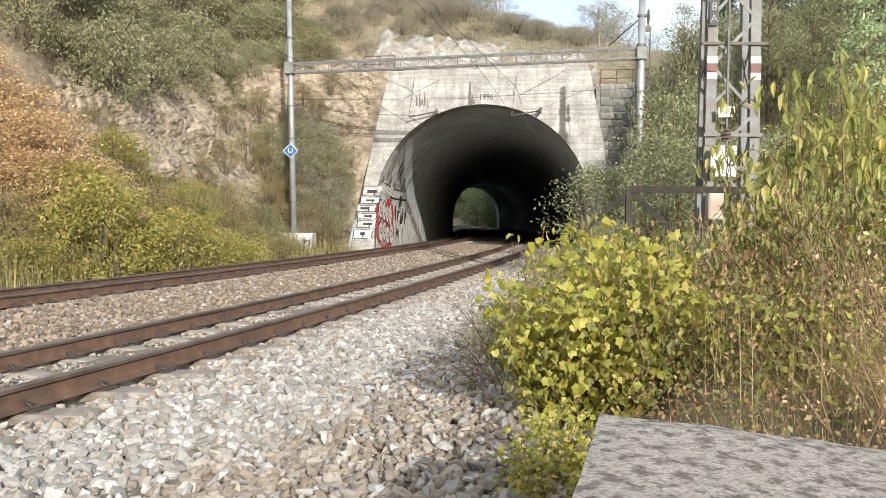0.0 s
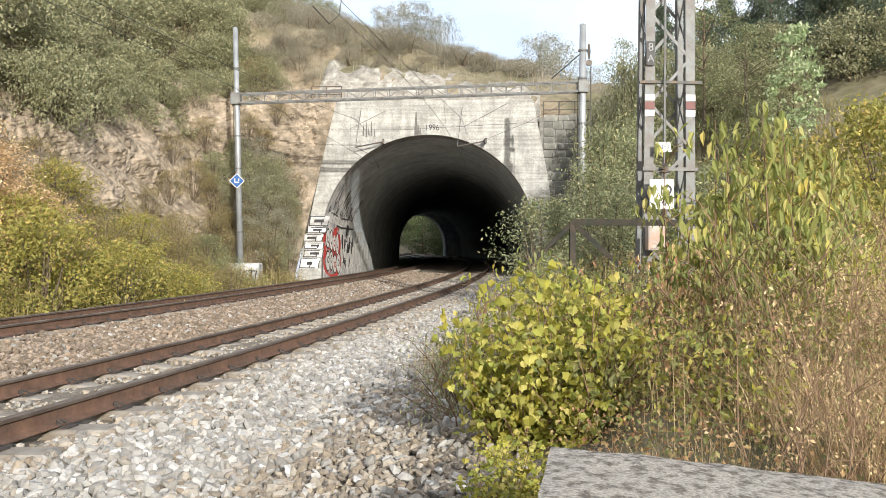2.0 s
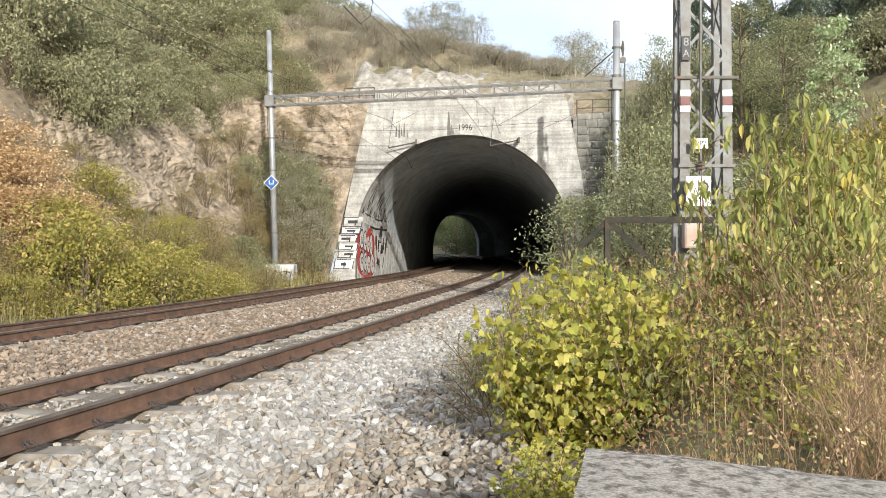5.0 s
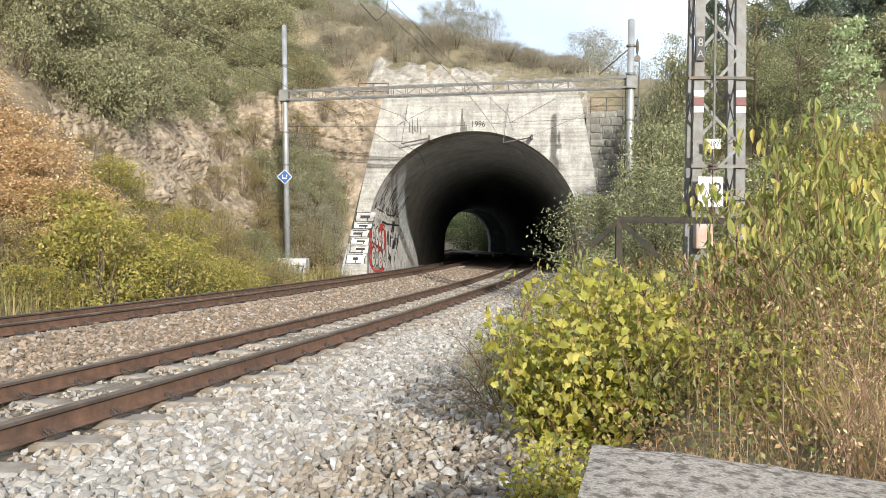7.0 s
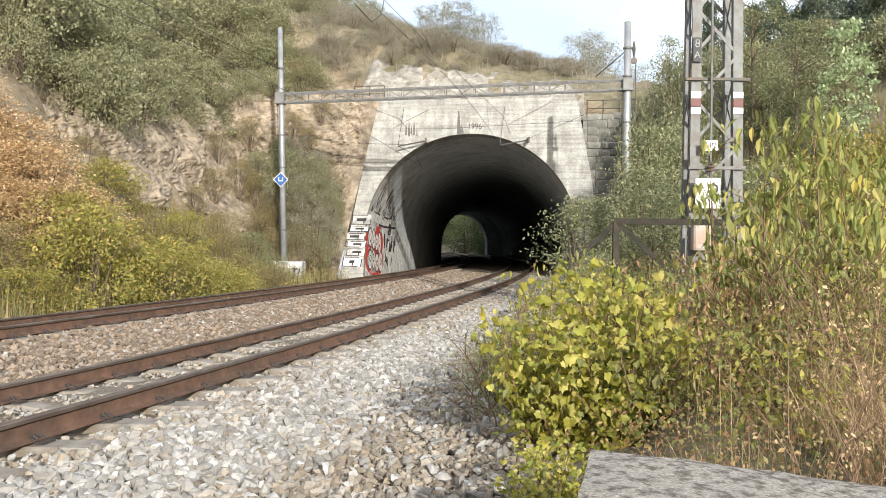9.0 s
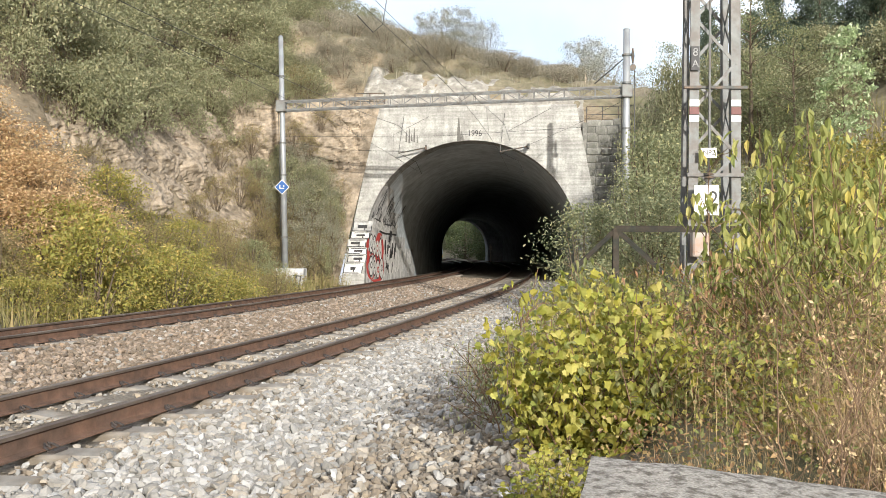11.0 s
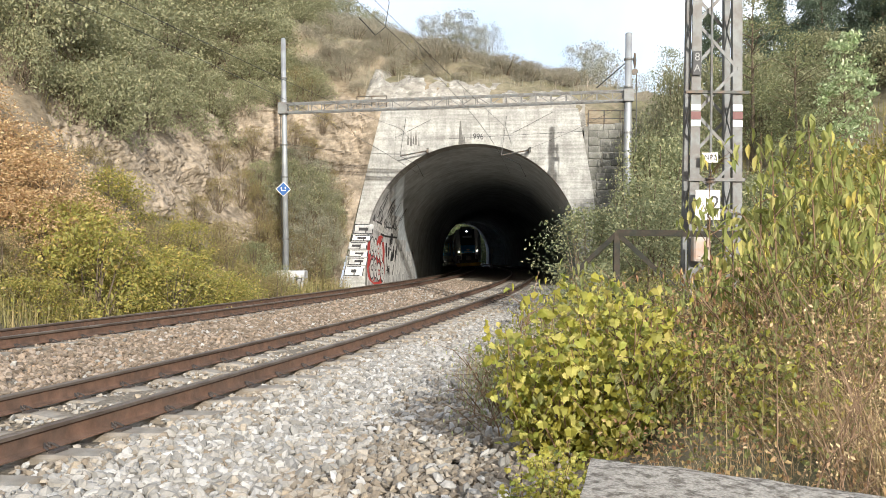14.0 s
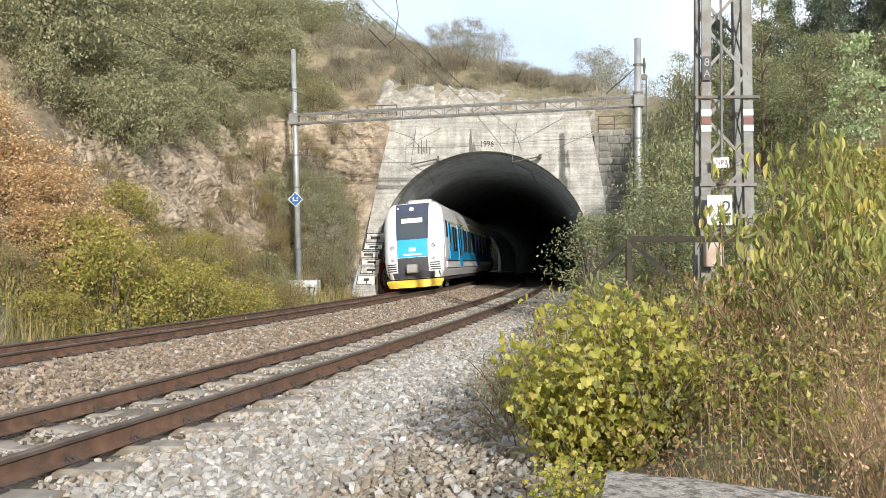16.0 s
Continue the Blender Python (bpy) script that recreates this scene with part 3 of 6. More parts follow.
def build_lining():
    """The tube of the tunnel, which follows the line to the far mouth."""
    shape = arch(30)
    rows = []
    start = [face_point(ARCH_C + u, z, -1.3) for u, z in shape]
    rows.append(start)
    for s in list(np.arange(40, EXIT_S, 3.0)) + [EXIT_S]:
        k = min(1.0, (s - 38) / 30)
        mid = -2.0 * (1 - k) - 2.4 * k
        rows.append([line(s, mid + u, z) for u, z in shape])
    bm = bmesh.new()
    vs = [[bm.verts.new(p) for p in r] for r in rows]
    for a, b in zip(vs, vs[1:]):
        for k in range(len(shape) - 1):
            bm.faces.new((a[k], b[k], b[k + 1], a[k + 1]))
    ob = mesh_object("tunnel_lining", bm, M["lining"], smooth=True)
    tagged(ob, "pale blue-grey concrete lining of the railway tunnel", "tunnel", kind="structure")
    # far mouth: a wall with a narrower arch
    bm = bmesh.new()
    inner = [(-6.3 + 4.0 * (1 - math.cos(math.pi * k / 24)), 1.6 + 4.75 * math.sin(math.pi * k / 24)) for k in range(25)]
    inner = [(inner[0][0], -0.9)] + inner + [(inner[-1][0], -0.9)]
    big = [(-3.0 + (u + 2.3) * 2.0, max(z, -0.9) * 1.5) for u, z in inner]
    for off in (0.0,):
        f_in = [bm.verts.new(line(EXIT_S - 0.2, -1.2 + u + 0.0, z)) for u, z in inner]
        f_out = [bm.verts.new(line(EXIT_S - 0.2, u * 1.0, z)) for u, z in big]
        b_in = [bm.verts.new(line(EXIT_S + 3.0, -1.2 + u, z)) for u, z in inner]
        for k in range(len(inner) - 1):
            bm.faces.new((f_in[k], f_in[k + 1], f_out[k + 1], f_out[k]))
            bm.faces.new((f_in[k + 1], f_in[k], b_in[k], b_in[k + 1]))
    ob = mesh_object("tunnel_mouth_far", bm, M["lining"])
    tagged(ob, "blue-grey concrete wall round the far tunnel mouth", "tunnel", kind="structure")


build_lining()


# ---- ballast stones ----
def stone_meshes(count, rng, size):
    """Broken stones: squashed, chipped polyhedra; returns verts and faces of each."""
    base = bmesh.new()
    bmesh.ops.create_icosphere(base, subdivisions=1, radius=1.0)
    v0 = np.array([v.co[:] for v in base.verts])
    f0 = np.array([[v.index for v in f.verts] for f in base.faces])
    base.free()
    out = []
    for _ in range(count):
        v = v0 * (1 + rng.uniform(-0.28, 0.2, (len(v0), 1)))
        v = v * np.array([rng.uniform(0.95, 1.25), rng.uniform(0.6, 0.9), rng.uniform(0.38, 0.65)])
        n = np.array(Vector(rng.normal(size=3)).normalized())
        d = v @ n
        v = v - np.outer(np.maximum(d - 0.45, 0), n)
        out.append(v * size)
    return out, f0


RNG = np.random.default_rng(7)
STONES, STONE_F = stone_meshes(24, RNG, 0.047)


def random_turns(n, rng):
    q = rng.normal(size=(n, 4))
    q /= np.linalg.norm(q, axis=1)[:, None]
    w, x, y, z = q.T
    return np.stack([np.stack([1 - 2 * (y * y + z * z), 2 * (x * y - z * w), 2 * (x * z + y * w)], 1),
                     np.stack([2 * (x * y + z * w), 1 - 2 * (x * x + z * z), 2 * (y * z - x * w)], 1),
                     np.stack([2 * (x * z - y * w), 2 * (y * z + x * w), 1 - 2 * (x * x + y * y)], 1)], 1)


def on_track(s, o):
    """Whether a stone there would lie on a rail or a sleeper."""
    hit = np.zeros(len(s), bool)
    for t in (0.0, -SPACING):
        r = o - t
        for rail in (-0.7525, 0.7525):
            hit |= abs(r - rail) < 0.125
        k = (s - 0.15) / 0.757
        hit |= (abs(r) < 1.30) & (abs(k - np.round(k)) * 0.757 < 0.175)
    return hit


def line_many(s, o):
    h = np.interp(s, _s, _h)
    return np.interp(s, _s, _x) + o * np.cos(h), np.interp(s, _s, _y) - o * np.sin(h)


def scatter_stones(name, mat, s0, s1, o0, o1, density, scale, keep, label, lift=0.0):
    n = int((s1 - s0) * (o1 - o0) * density)
    s, o = RNG.uniform(s0, s1, n), RNG.uniform(o0, o1, n)
    ok = ~on_track(s, o) & keep(s, o)
    s, o = s[ok], o[ok]
    n = len(s)
    x, y = line_many(s, o)
    z = bed_height(s, o) + GRADE * s + RNG.uniform(-0.012, 0.035, n) + lift
    # inside a track the stones fill up to the sleepers' tops
    for t in (0.0, -SPACING):
        inside = abs(o - t) < 1.35
        z = np.where(inside, GRADE * s - 0.222 + (o - t) * math.sin(CANT) + RNG.uniform(-0.03, 0.025, n), z)
    sc = scale * RNG.uniform(0.6, 1.35, n)
    turns = random_turns(n, RNG)
    pick = RNG.integers(0, len(STONES), n)
    nv = len(STONES[0])
    shapes = np.stack(STONES)[pick] * sc[:, None, None]
    verts = np.einsum("nij,nkj->nki", turns, shapes)
    verts[:, :, 2] *= 0.85
    verts += np.stack([x, y, z], 1)[:, None, :]
    faces = (STONE_F[None] + (np.arange(n) * nv)[:, None, None]).reshape(-1, 3)
    ob = from_arrays(name, verts.reshape(-1, 3), faces, mat)
    return tagged(ob, label, "ballast stones", kind="stuff")


def white_edge(s, o):
    """Share of fresh white stone: a band along the near track's shoulder."""
    wob = 0.35 * np.sin(s * 0.9) + 0.2 * np.sin(s * 2.3 + 1)
    return np.clip(1.0 - abs(o - 1.95 - 0.02 * s - wob * 0.4) / 1.25, 0, 1)


def take(share):
    return lambda s, o: RNG.uniform(0, 1, len(s)) < share(s, o)


def open_gravel(s, o):
    """Gravel with no plants on it."""
    x, y = line_many(s, o)
    return x < 0.62 + 0.12 * np.clip(y - 4, 0, 9)


scatter_stones("ballast_stones", M["stone_white"], -4, 8, 1.05, 4.4, 430, 1.18, take(lambda s, o: 1.6 * white_edge(s, o)), "fresh pale grey crushed stones on the track shoulder", 0.012)
scatter_stones("ballast_stones", M["stone_tan"], -4, 8, 1.1, 3.3, 420, 1.05, take(lambda s, o: 1 - 0.8 * white_edge(s, o)), "tan crushed stones on the track shoulder")
scatter_stones("ballast_stones", M["stone_tan"], -5.5, 8, 3.2, 5.3, 800, 0.76, take(lambda s, o: open_gravel(s, o) * (1 - 0.8 * white_edge(s, o))), "tan and brown crushed stones beside the bushes")
scatter_stones("ballast_stones", M["stone_white"], -5.5, 8, 3.0, 5.0, 120, 0.8, take(lambda s, o: open_gravel(s, o) * 0.6), "pale crushed stones among the tan ones", 0.015)
scatter_stones("ballast_stones", M["stone_white"], 8, 36, 1.05, 4.2, 190, 1.25, take(lambda s, o: 1.5 * white_edge(s, o)), "fresh pale grey crushed stones along the track")
scatter_stones("ballast_stones", M["stone_tan"], 8, 36, 1.1, 4.4, 150, 1.2, take(lambda s, o: 1 - 0.75 * white_edge(s, o)), "tan crushed stones along the track")
scatter_stones("ballast_stones", M["stone_white"], -4, 30, -0.68, 1.2, 150, 0.72, take(lambda s, o: 0.55 + 0 * s), "pale stones between the rails of the near track")
scatter_stones("ballast_stones", M["stone_tan"], -4, 30, -1.4, 1.3, 200, 0.72, take(lambda s, o: 0.9 + 0 * s), "tan stones between the rails of the near track")
scatter_stones("ballast_stones", M["stone_brown"], -1, 16, -3.9, -0.85, 330, 1.08, take(lambda s, o: 1 + 0 * s), "brown weathered crushed stones between the tracks", 0.008)
scatter_stones("ballast_stones", M["stone_brown"], 2, 30, -6.9, -3.9, 160, 0.85, take(lambda s, o: 1 + 0 * s), "brown weathered stones round the far track", -0.02)
scatter_stones("ballast_stones", M["stone_brown"], 16, 42, -3.9, -0.85, 150, 1.3, take(lambda s, o: 1 + 0 * s), "brown weathered crushed stones before the tunnel", 0.0)
scatter_stones("ballast_stones", M["stone_white"], 0, 30, -3.2, -0.85, 12, 1.1, take(lambda s, o: 0.5 + 0 * s), "few pale stones among the brown ballast", 0.03)

# loose stones that lie on top, each one by itself
loose_meshes = []
for k in range(6):
    me = bpy.data.meshes.new("stone")
    me.from_pydata(STONES[k].tolist(), [], STONE_F.tolist())
    loose_meshes.append(me)
loose_white, loose_tan = M["loose_white"], M["loose_tan"]
for k in range(280):
    s, o = float(RNG.uniform(-2.5, 5.5)), float(RNG.uniform(1.6, 4.3))
    ob = new("stone", loose_meshes[k % 6])
    if not loose_meshes[k % 6].materials:
        loose_meshes[k % 6].materials.append(loose_white if k % 2 == 0 else loose_tan)
    ob.parent = ballast_bed
    p = line(s, o, float(bed_height(s, o)) + 0.045)
    e = RNG.uniform(-180, 180, 3)
    ob.matrix_basis = pose(*p, *e) @ Matrix.Scale(float(RNG.uniform(0.7, 1.15)), 4)

# ---- concrete block in the foreground ----
def build_block():
    bm = bmesh.new()
    nx, ny = 36, 26
    w, d, h = 2.6, 2.35, 0.42
    top = {}
    for j in range(ny + 1):
        for i in range(nx + 1):
            x, y = w * i / nx, -d * j / ny
            edge = min(i, nx - i, j, ny - j)
            z = 0.006 * fbm(x * 2, y * 2) + 0.003 * fbm(x * 17, y * 17) - (0.008 + 0.008 * abs(fbm(x * 9, y * 9)) if edge == 0 else 0)
            jx = 0.005 * fbm(y * 6, 5.0) if i == 0 else 0
            jy = 0.012 * fbm(x * 6, 9.0) if j == 0 else 0
            top[i, j] = bm.verts.new((x + jx, y + jy, z))
    for j in range(ny):
        for i in range(nx):
            bm.faces.new((top[i, j], top[i, j + 1], top[i + 1, j + 1], top[i + 1, j]))
    rim = [(i, 0) for i in range(nx + 1)] + [(nx, j) for j in range(1, ny + 1)] + [(i, ny) for i in range(nx - 1, -1, -1)] + [(0, j) for j in range(ny - 1, 0, -1)]
    low = [bm.verts.new(top[q].co + Vector((0.006 * math.sin(k), 0.006 * math.cos(k * 1.7), -h))) for k, q in enumerate(rim)]
    n = len(rim)
    for k in range(n):
        bm.faces.new((top[rim[k]], top[rim[(k + 1) % n]], low[(k + 1) % n], low[k]))
    bm.faces.new(low[::-1])
    bmesh.ops.recalc_face_normals(bm, faces=bm.faces)
    ob = mesh_object("concrete_block", bm, M["old_concrete"], smooth=False)
    ob.matrix_basis = pose(0.40, 2.22, 0.778, 0, 3.2, -14.0)
    tagged(ob, "old pitted concrete block with lichen among the weeds", "concrete block")


build_block()


# ---- catenary portal ----
ML, MR = Vector((-7.03, 36.3, -0.5)), Vector((7.23, 32.9, -0.3))


def text_mesh(name, text, size, mat, parent, m, depth=0.006):
    cu = bpy.data.curves.new(name, "FONT")
    cu.body, cu.size, cu.extrude, cu.align_x, cu.align_y = text, size, depth, "CENTER", "CENTER"
    tmp = new(name + "_tmp", cu)
    me = bpy.data.meshes.new_from_object(tmp)
    bpy.data.objects.remove(tmp)
    me.materials.append(mat)
    ob = new(name, me)
    if parent:
        ob.parent = parent
    ob.matrix_basis = m
    return ob


def build_steel_mast(p, top, label, radius=0.15):
    mast = empty("catenary_mast", Matrix.Translation(p), label, "catenary mast", "masts of the wire portal")
    h = top - p.z
    part("pole", tube([(0, 0, 0.2), (0, 0, h * 0.55), (0, 0, h)], [radius, radius * 0.92, radius * 0.78], 14), M["steel"], mast, smooth=True)
    part("cap", tube([(0, 0, h), (0, 0, h + 0.05)], [radius * 0.85, radius * 0.5], 12), M["steel"], mast)
    for z in (2.2, 4.9, 6.3, 7.75, 8.1, 9.2):
        part("band", tube([(0, 0, z), (0, 0, z + 0.07)], radius * 1.12, 12), M["grey_paint"], mast)
    part("cable", tube([(-radius - 0.03, 0, 0.4), (-radius - 0.03, 0, h * 0.78)], 0.014, 5), M["wire"], mast)
    return mast


left_mast = build_steel_mast(ML, 10.45, "round grey steel catenary mast with a blue diamond sign", 0.13)
left_mast.matrix_basis = Matrix.Translation(ML + Vector((0.22, 0, 0))) @ Matrix.Rotation(radians(-1.35), 4, "Y")
right_mast = build_steel_mast(MR, 9.94, "round grey steel catenary mast with a tension weight cable", 0.165)
# tension gear on the right mast
part("bracket", tube([(0, 0, 8.7), (0.25, 0, 8.75)], 0.03, 6), M["dark_steel"], right_mast)
part("pulley", tube([(0.25, -0.04, 8.75), (0.25, 0.04, 8.75)], 0.13, 12), M["dark_steel"], right_mast)
part("tension_rod", tube([(0.33, 0, 8.7), (0.33, 0, 3.5)], 0.022, 5), M["wire"], right_mast)
part("insulator", tube([(0.25, 0, 9.5), (0.25, 0, 9.2), (0.25, 0, 8.9)], [0.03, 0.07, 0.03], 8), M["dark_steel"], right_mast)
part("stay", tube([(-0.1, 0, 9.1), (-1.25, 0, 8.1)], 0.022, 5), M["wire"], right_mast)
# foundation of the left mast
bm = bmesh.new()
add_box(bm, pose(0.18, -0.1, 0.2), 1.25, 0.9, 1.3, 0.03)
foundation = mesh_object("mast_foundation", bm, M["pale_wall"])
foundation.matrix_basis = Matrix.Translation(ML + Vector((0.28, 0, 0.03)))
tagged(foundation, "pale concrete mast foundation sprayed with dark scrawls", "foundation")
bm = bmesh.new()
for k, (x, z, w, h, a) in enumerate([(0.42, 0.3, 0.06, 0.55, 20), (0.55, 0.15, 0.05, 0.5, -25), (0.66, 0.35, 0.05, 0.45, 10), (0.5, 0.55, 0.3, 0.05, 8), (0.3, 0.1, 0.05, 0.4, -8)]):
    add_box(bm, pose(x, -0.552, z, 0, a, 0), w, 0.006, h)
part("spray_mark", bm, M["black_paint"], foundation)

# blue diamond sign
sign = empty("mast_sign", Matrix.Translation((-6.95, 36.1, 3.9)), "blue diamond railway sign with a white bracket mark", "sign")
bm = box(pose(0, 0, 0, 0, 45, 0), 0.46, 0.02, 0.46)
part("border", bm, M["white_paint"], sign)
part("plate", box(pose(0, -0.014, 0, 0, 45, 0), 0.41, 0.012, 0.41), M["blue_sign"], sign)
bm = bmesh.new()
for x, z, w, h in ((-0.085, 0.02, 0.035, 0.15), (0.085, 0.05, 0.035, 0.09), (0, -0.055, 0.20, 0.035)):
    add_box(bm, pose(x, -0.024, z), w, 0.006, h)
part("symbol", bm, M["white_paint"], sign)
part("sign_clamp", box(pose(-0.02, 0.06, 0), 0.3, 0.1, 0.05), M["grey_paint"], sign)


def build_truss():
    a, b = Vector((ML.x, ML.y, 7.42)), Vector((MR.x, MR.y, 7.5))
    d = (b - a).normalized()
    side = Vector((-d.y, d.x, 0)).normalized() * 0.16
    thing = empty("wire_portal_beam", Matrix.Identity(4), "grey lattice steel beam across both tracks between two masts", "lattice beam")
    for zz in (-0.19, 0.19):
        for sgn in (-1, 1):
            bm = bmesh.new()
            beam(bm, a + side * sgn + Vector((0, 0, zz)), b + side * sgn + Vector((0, 0, zz)), 0.055, 0.07)
            part("chord", bm, M["grey_paint"], thing)
    n = 24
    for k in range(n):
        p, q = a.lerp(b, (k + 0.02) / n), a.lerp(b, (k + 1) / n)
        for sgn in (-1, 1):
            bm = bmesh.new()
            beam(bm, p + side * sgn + Vector((0, 0, -0.19)), p + side * sgn + Vector((0, 0, 0.19)), 0.035, 0.035)
            part("upright", bm, M["grey_paint"], thing)
        bm = bmesh.new()
        z0, z1 = (-0.19, 0.19) if k % 2 else (0.19, -0.19)
        beam(bm, p - side + Vector((0, 0, z0)), q - side + Vector((0, 0, z1)), 0.025, 0.03)
        part("diagonal", bm, M["grey_paint"], thing)
    for e in (a, b):
        part("end_clamp", box(Matrix.Translation(e), 0.42, 0.42, 0.5, 0.02), M["grey_paint"], thing)


build_truss()


def build_wires():
    """Contact and carrying wires over both tracks, with droppers, and the anchor wires at the portal."""
    for off in (0.0, -SPACING):
        th = empty("catenary_wire", Matrix.Identity(4), "thin dark overhead contact line above a railway track", "overhead wire", "overhead wires")
        ss = np.linspace(-8, 38, 40)
        low = [line(s, off + 0.25 * math.sin(s * 0.11), 5.55) for s in ss]
        top = [line(s, off, 7.05 - 1.1 * (1 - ((s - 8) / 24) ** 2 if s < 32 else 0) * 0.9 if s < 32 else 7.05 - (s - 32) * 0.09) for s in ss]
        part("contact_wire", tube(low, 0.007, 4), M["wire"], th)
        part("carrying_wire", tube(top, 0.008, 4), M["wire"], th)
        for k in range(3, 38, 5):
            part("dropper", tube([low[k], top[k]], 0.004, 3), M["wire"], th)
    for u0 in (-3.85, 1.15):
        th = empty("registration_arm", Matrix.Identity(4), "steel arm with wires on the face of the tunnel portal", "wire support", "arms on the portal")
        p, q = face_point(u0, 5.95, 0.5), face_point(u0 + 1.35, 6.22, 0.35)
        part("arm", tube([p, q], 0.035, 6), M["dark_steel"], th)
        part("end_bracket", box(Matrix.Translation(q), 0.1, 0.5, 0.22), M["dark_steel"], th)
        part("stay_wire", tube([face_point(u0 + 0.2, 7.9, 0.1), p], 0.014, 4), M["wire"], th)
        part("hanger_wire", tube([p, face_point(u0 + 0.9, 5.5, 0.6), face_point(u0 + 1.2, 4.9, 0.6)], 0.012, 4), M["wire"], th)
    th = empty("tension_wire", Matrix.Identity(4), "slack dark anchor wires stretched across the portal", "overhead wire")
    for a, b, sag in ((Vector((ML.x, ML.y, 5.9)), face_point(-3.5, 6.05, 0.3), 0.15), (face_point(-4.2, 6.9, 0.1), face_point(-2.4, 7.8, 0.05), 0.0),
                      (face_point(1.5, 7.0, 0.1), face_point(3.6, 8.1, 0.05), 0.0), (face_point(2.3, 6.2, 0.4), Vector((MR.x, MR.y, 7.2)), 0.1),
                      (Vector((ML.x, ML.y, 6.1)), Vector((MR.x, MR.y, 6.2)), 0.2)):
        mid = (a + b) / 2 - Vector((0, 0, sag))
        part("wire", tube([a, a.lerp(mid, 0.6), mid, b.lerp(mid, 0.6), b], 0.007, 4), M["wire"], th)
    # a slack loop that hangs in the sky before the hill
    th = empty("hanging_loop", Matrix.Identity(4), "dark slack cable loop hanging between overhead wires", "cable")
    c = [(-1.2, 15.5, 6.9), (-1.05, 15.5, 5.9), (-1.12, 15.5, 5.45), (-1.3, 15.5, 5.3), (-1.6, 15.5, 5.62)]
    part("cable", tube(c, 0.010, 4), M["wire"], th)


build_wires()


# ---- lattice mast with its signs ----
def build_lattice_mast():
    th = empty("lattice_mast", Matrix.Translation((4.83, 15.1, 0.2)), "grey lattice steel mast with white and brown bands", "catenary mast")
    half0, half1, h = 0.40, 0.33, 8.6

    def leg(sx, sy, z):
        k = z / h
        w = half0 * (1 - k) + half1 * k
        return Vector((sx * w, sy * 0.28, z))

    for sx in (-1, 1):
        for sy in (-1, 1):
            bm = bmesh.new()
            beam(bm, leg(sx, sy, -0.3), leg(sx, sy, h), 0.17 if sy < 0 else 0.12, 0.02, (0, 1, 0))
            b2 = leg(sx, sy, -0.3) + Vector((-sx * 0.08, 0.05 * -sy, 0))
            t2 = leg(sx, sy, h) + Vector((-sx * 0.08, 0.05 * -sy, 0))
            beam(bm, b2, t2, 0.016, 0.10, (0, 1, 0))
            part("leg", bm, M["grey_paint"], th)
    zs = np.arange(0.4, 8.4, 0.8)
    for k, z in enumerate(zs[:-1]):
        for sy in (-1, 1):
            bm = bmesh.new()
            s0 = 1 if (k + (sy > 0)) % 2 else -1
            beam(bm, leg(s0, sy, z), leg(-s0, sy, z + 0.8), 0.055, 0.012, (0, 1, 0))
            part("diagonal", bm, M["grey_paint"], th)
        for sx in (-1, 1):
            bm = bmesh.new()
            beam(bm, leg(sx, -1 if k % 2 else 1, z), leg(sx, 1 if k % 2 else -1, z + 0.8), 0.05, 0.012, (1, 0, 0))
            part("diagonal", bm, M["grey_paint"], th)
    for z, w, t in ((3.97, 1.12, 0.05), (2.42, 1.0, 0.06), (1.86, 0.95, 0.07)):
        part("cross_bar", box(pose(0, -0.31, z), w, 0.06, t), M["dark_steel"] if z > 3 else M["grey_paint"], th)
    for sx in (-1, 1):
        for z, mm in ((3.70, "white_paint"), (3.56, "brown_red"), (3.42, "white_paint")):
            p = leg(sx, -1, z)
            part("band", box(pose(p.x, p.y - 0.016, z), 0.174, 0.016, 0.13 if mm == "brown_red" else 0.11), M[mm], th)
    base = part("foundation", box(pose(0, 0, -0.3), 1.3, 1.0, 0.6, 0.03), M["old_concrete"], th)
    # operating rod with its insulator
    rod = part("operating_rod", tube([(-0.14, -0.42, 2.1), (-0.14, -0.42, 8.4)], 0.022, 6), M["grey_paint"], th)
    for k in range(3):
        part("rod_insulator", tube([(-0.14, -0.42, 2.35 + 0.06 * k), (-0.14, -0.42, 2.39 + 0.06 * k)], [0.10 - 0.02 * k, 0.07 - 0.02 * k], 10), M["dark_steel"], th)


build_lattice_mast()

plate = empty("number_plate_tall", Matrix.Translation((4.46, 14.76, 4.68)), "black plate with a white number on the lattice mast", "sign")
part("plate", box(pose(0, 0, 0), 0.14, 0.012, 0.42), M["black_paint"], plate)
part("rim", box(pose(0, 0.008, 0), 0.15, 0.008, 0.43), M["grey_paint"], plate)
text_mesh("lettering", "8", 0.20, M["worn_paint"], plate, pose(0, -0.009, 0.10, 90, 0, 0), 0.002)
text_mesh("lettering", "A", 0.18, M["worn_paint"], plate, pose(0, -0.009, -0.10, 90, 0, 0), 0.002)
plate = empty("small_sign", Matrix.Translation((4.66, 14.62, 2.99)), "small white plate with black letters on the mast rod", "sign")
part("plate", box(pose(0, 0, 0, 0, -2, 0), 0.27, 0.012, 0.175), M["white_paint"], plate)
text_mesh("lettering", "NP2", 0.12, M["black_paint"], plate, pose(0, -0.009, 0, 90, 0, 0), 0.002)
plate = empty("square_sign", Matrix.Translation((4.62, 14.60, 2.16)), "white square sign with a black figure on the lattice mast", "sign")
part("plate", box(pose(0, 0, 0), 0.43, 0.014, 0.52), M["white_paint"], plate)
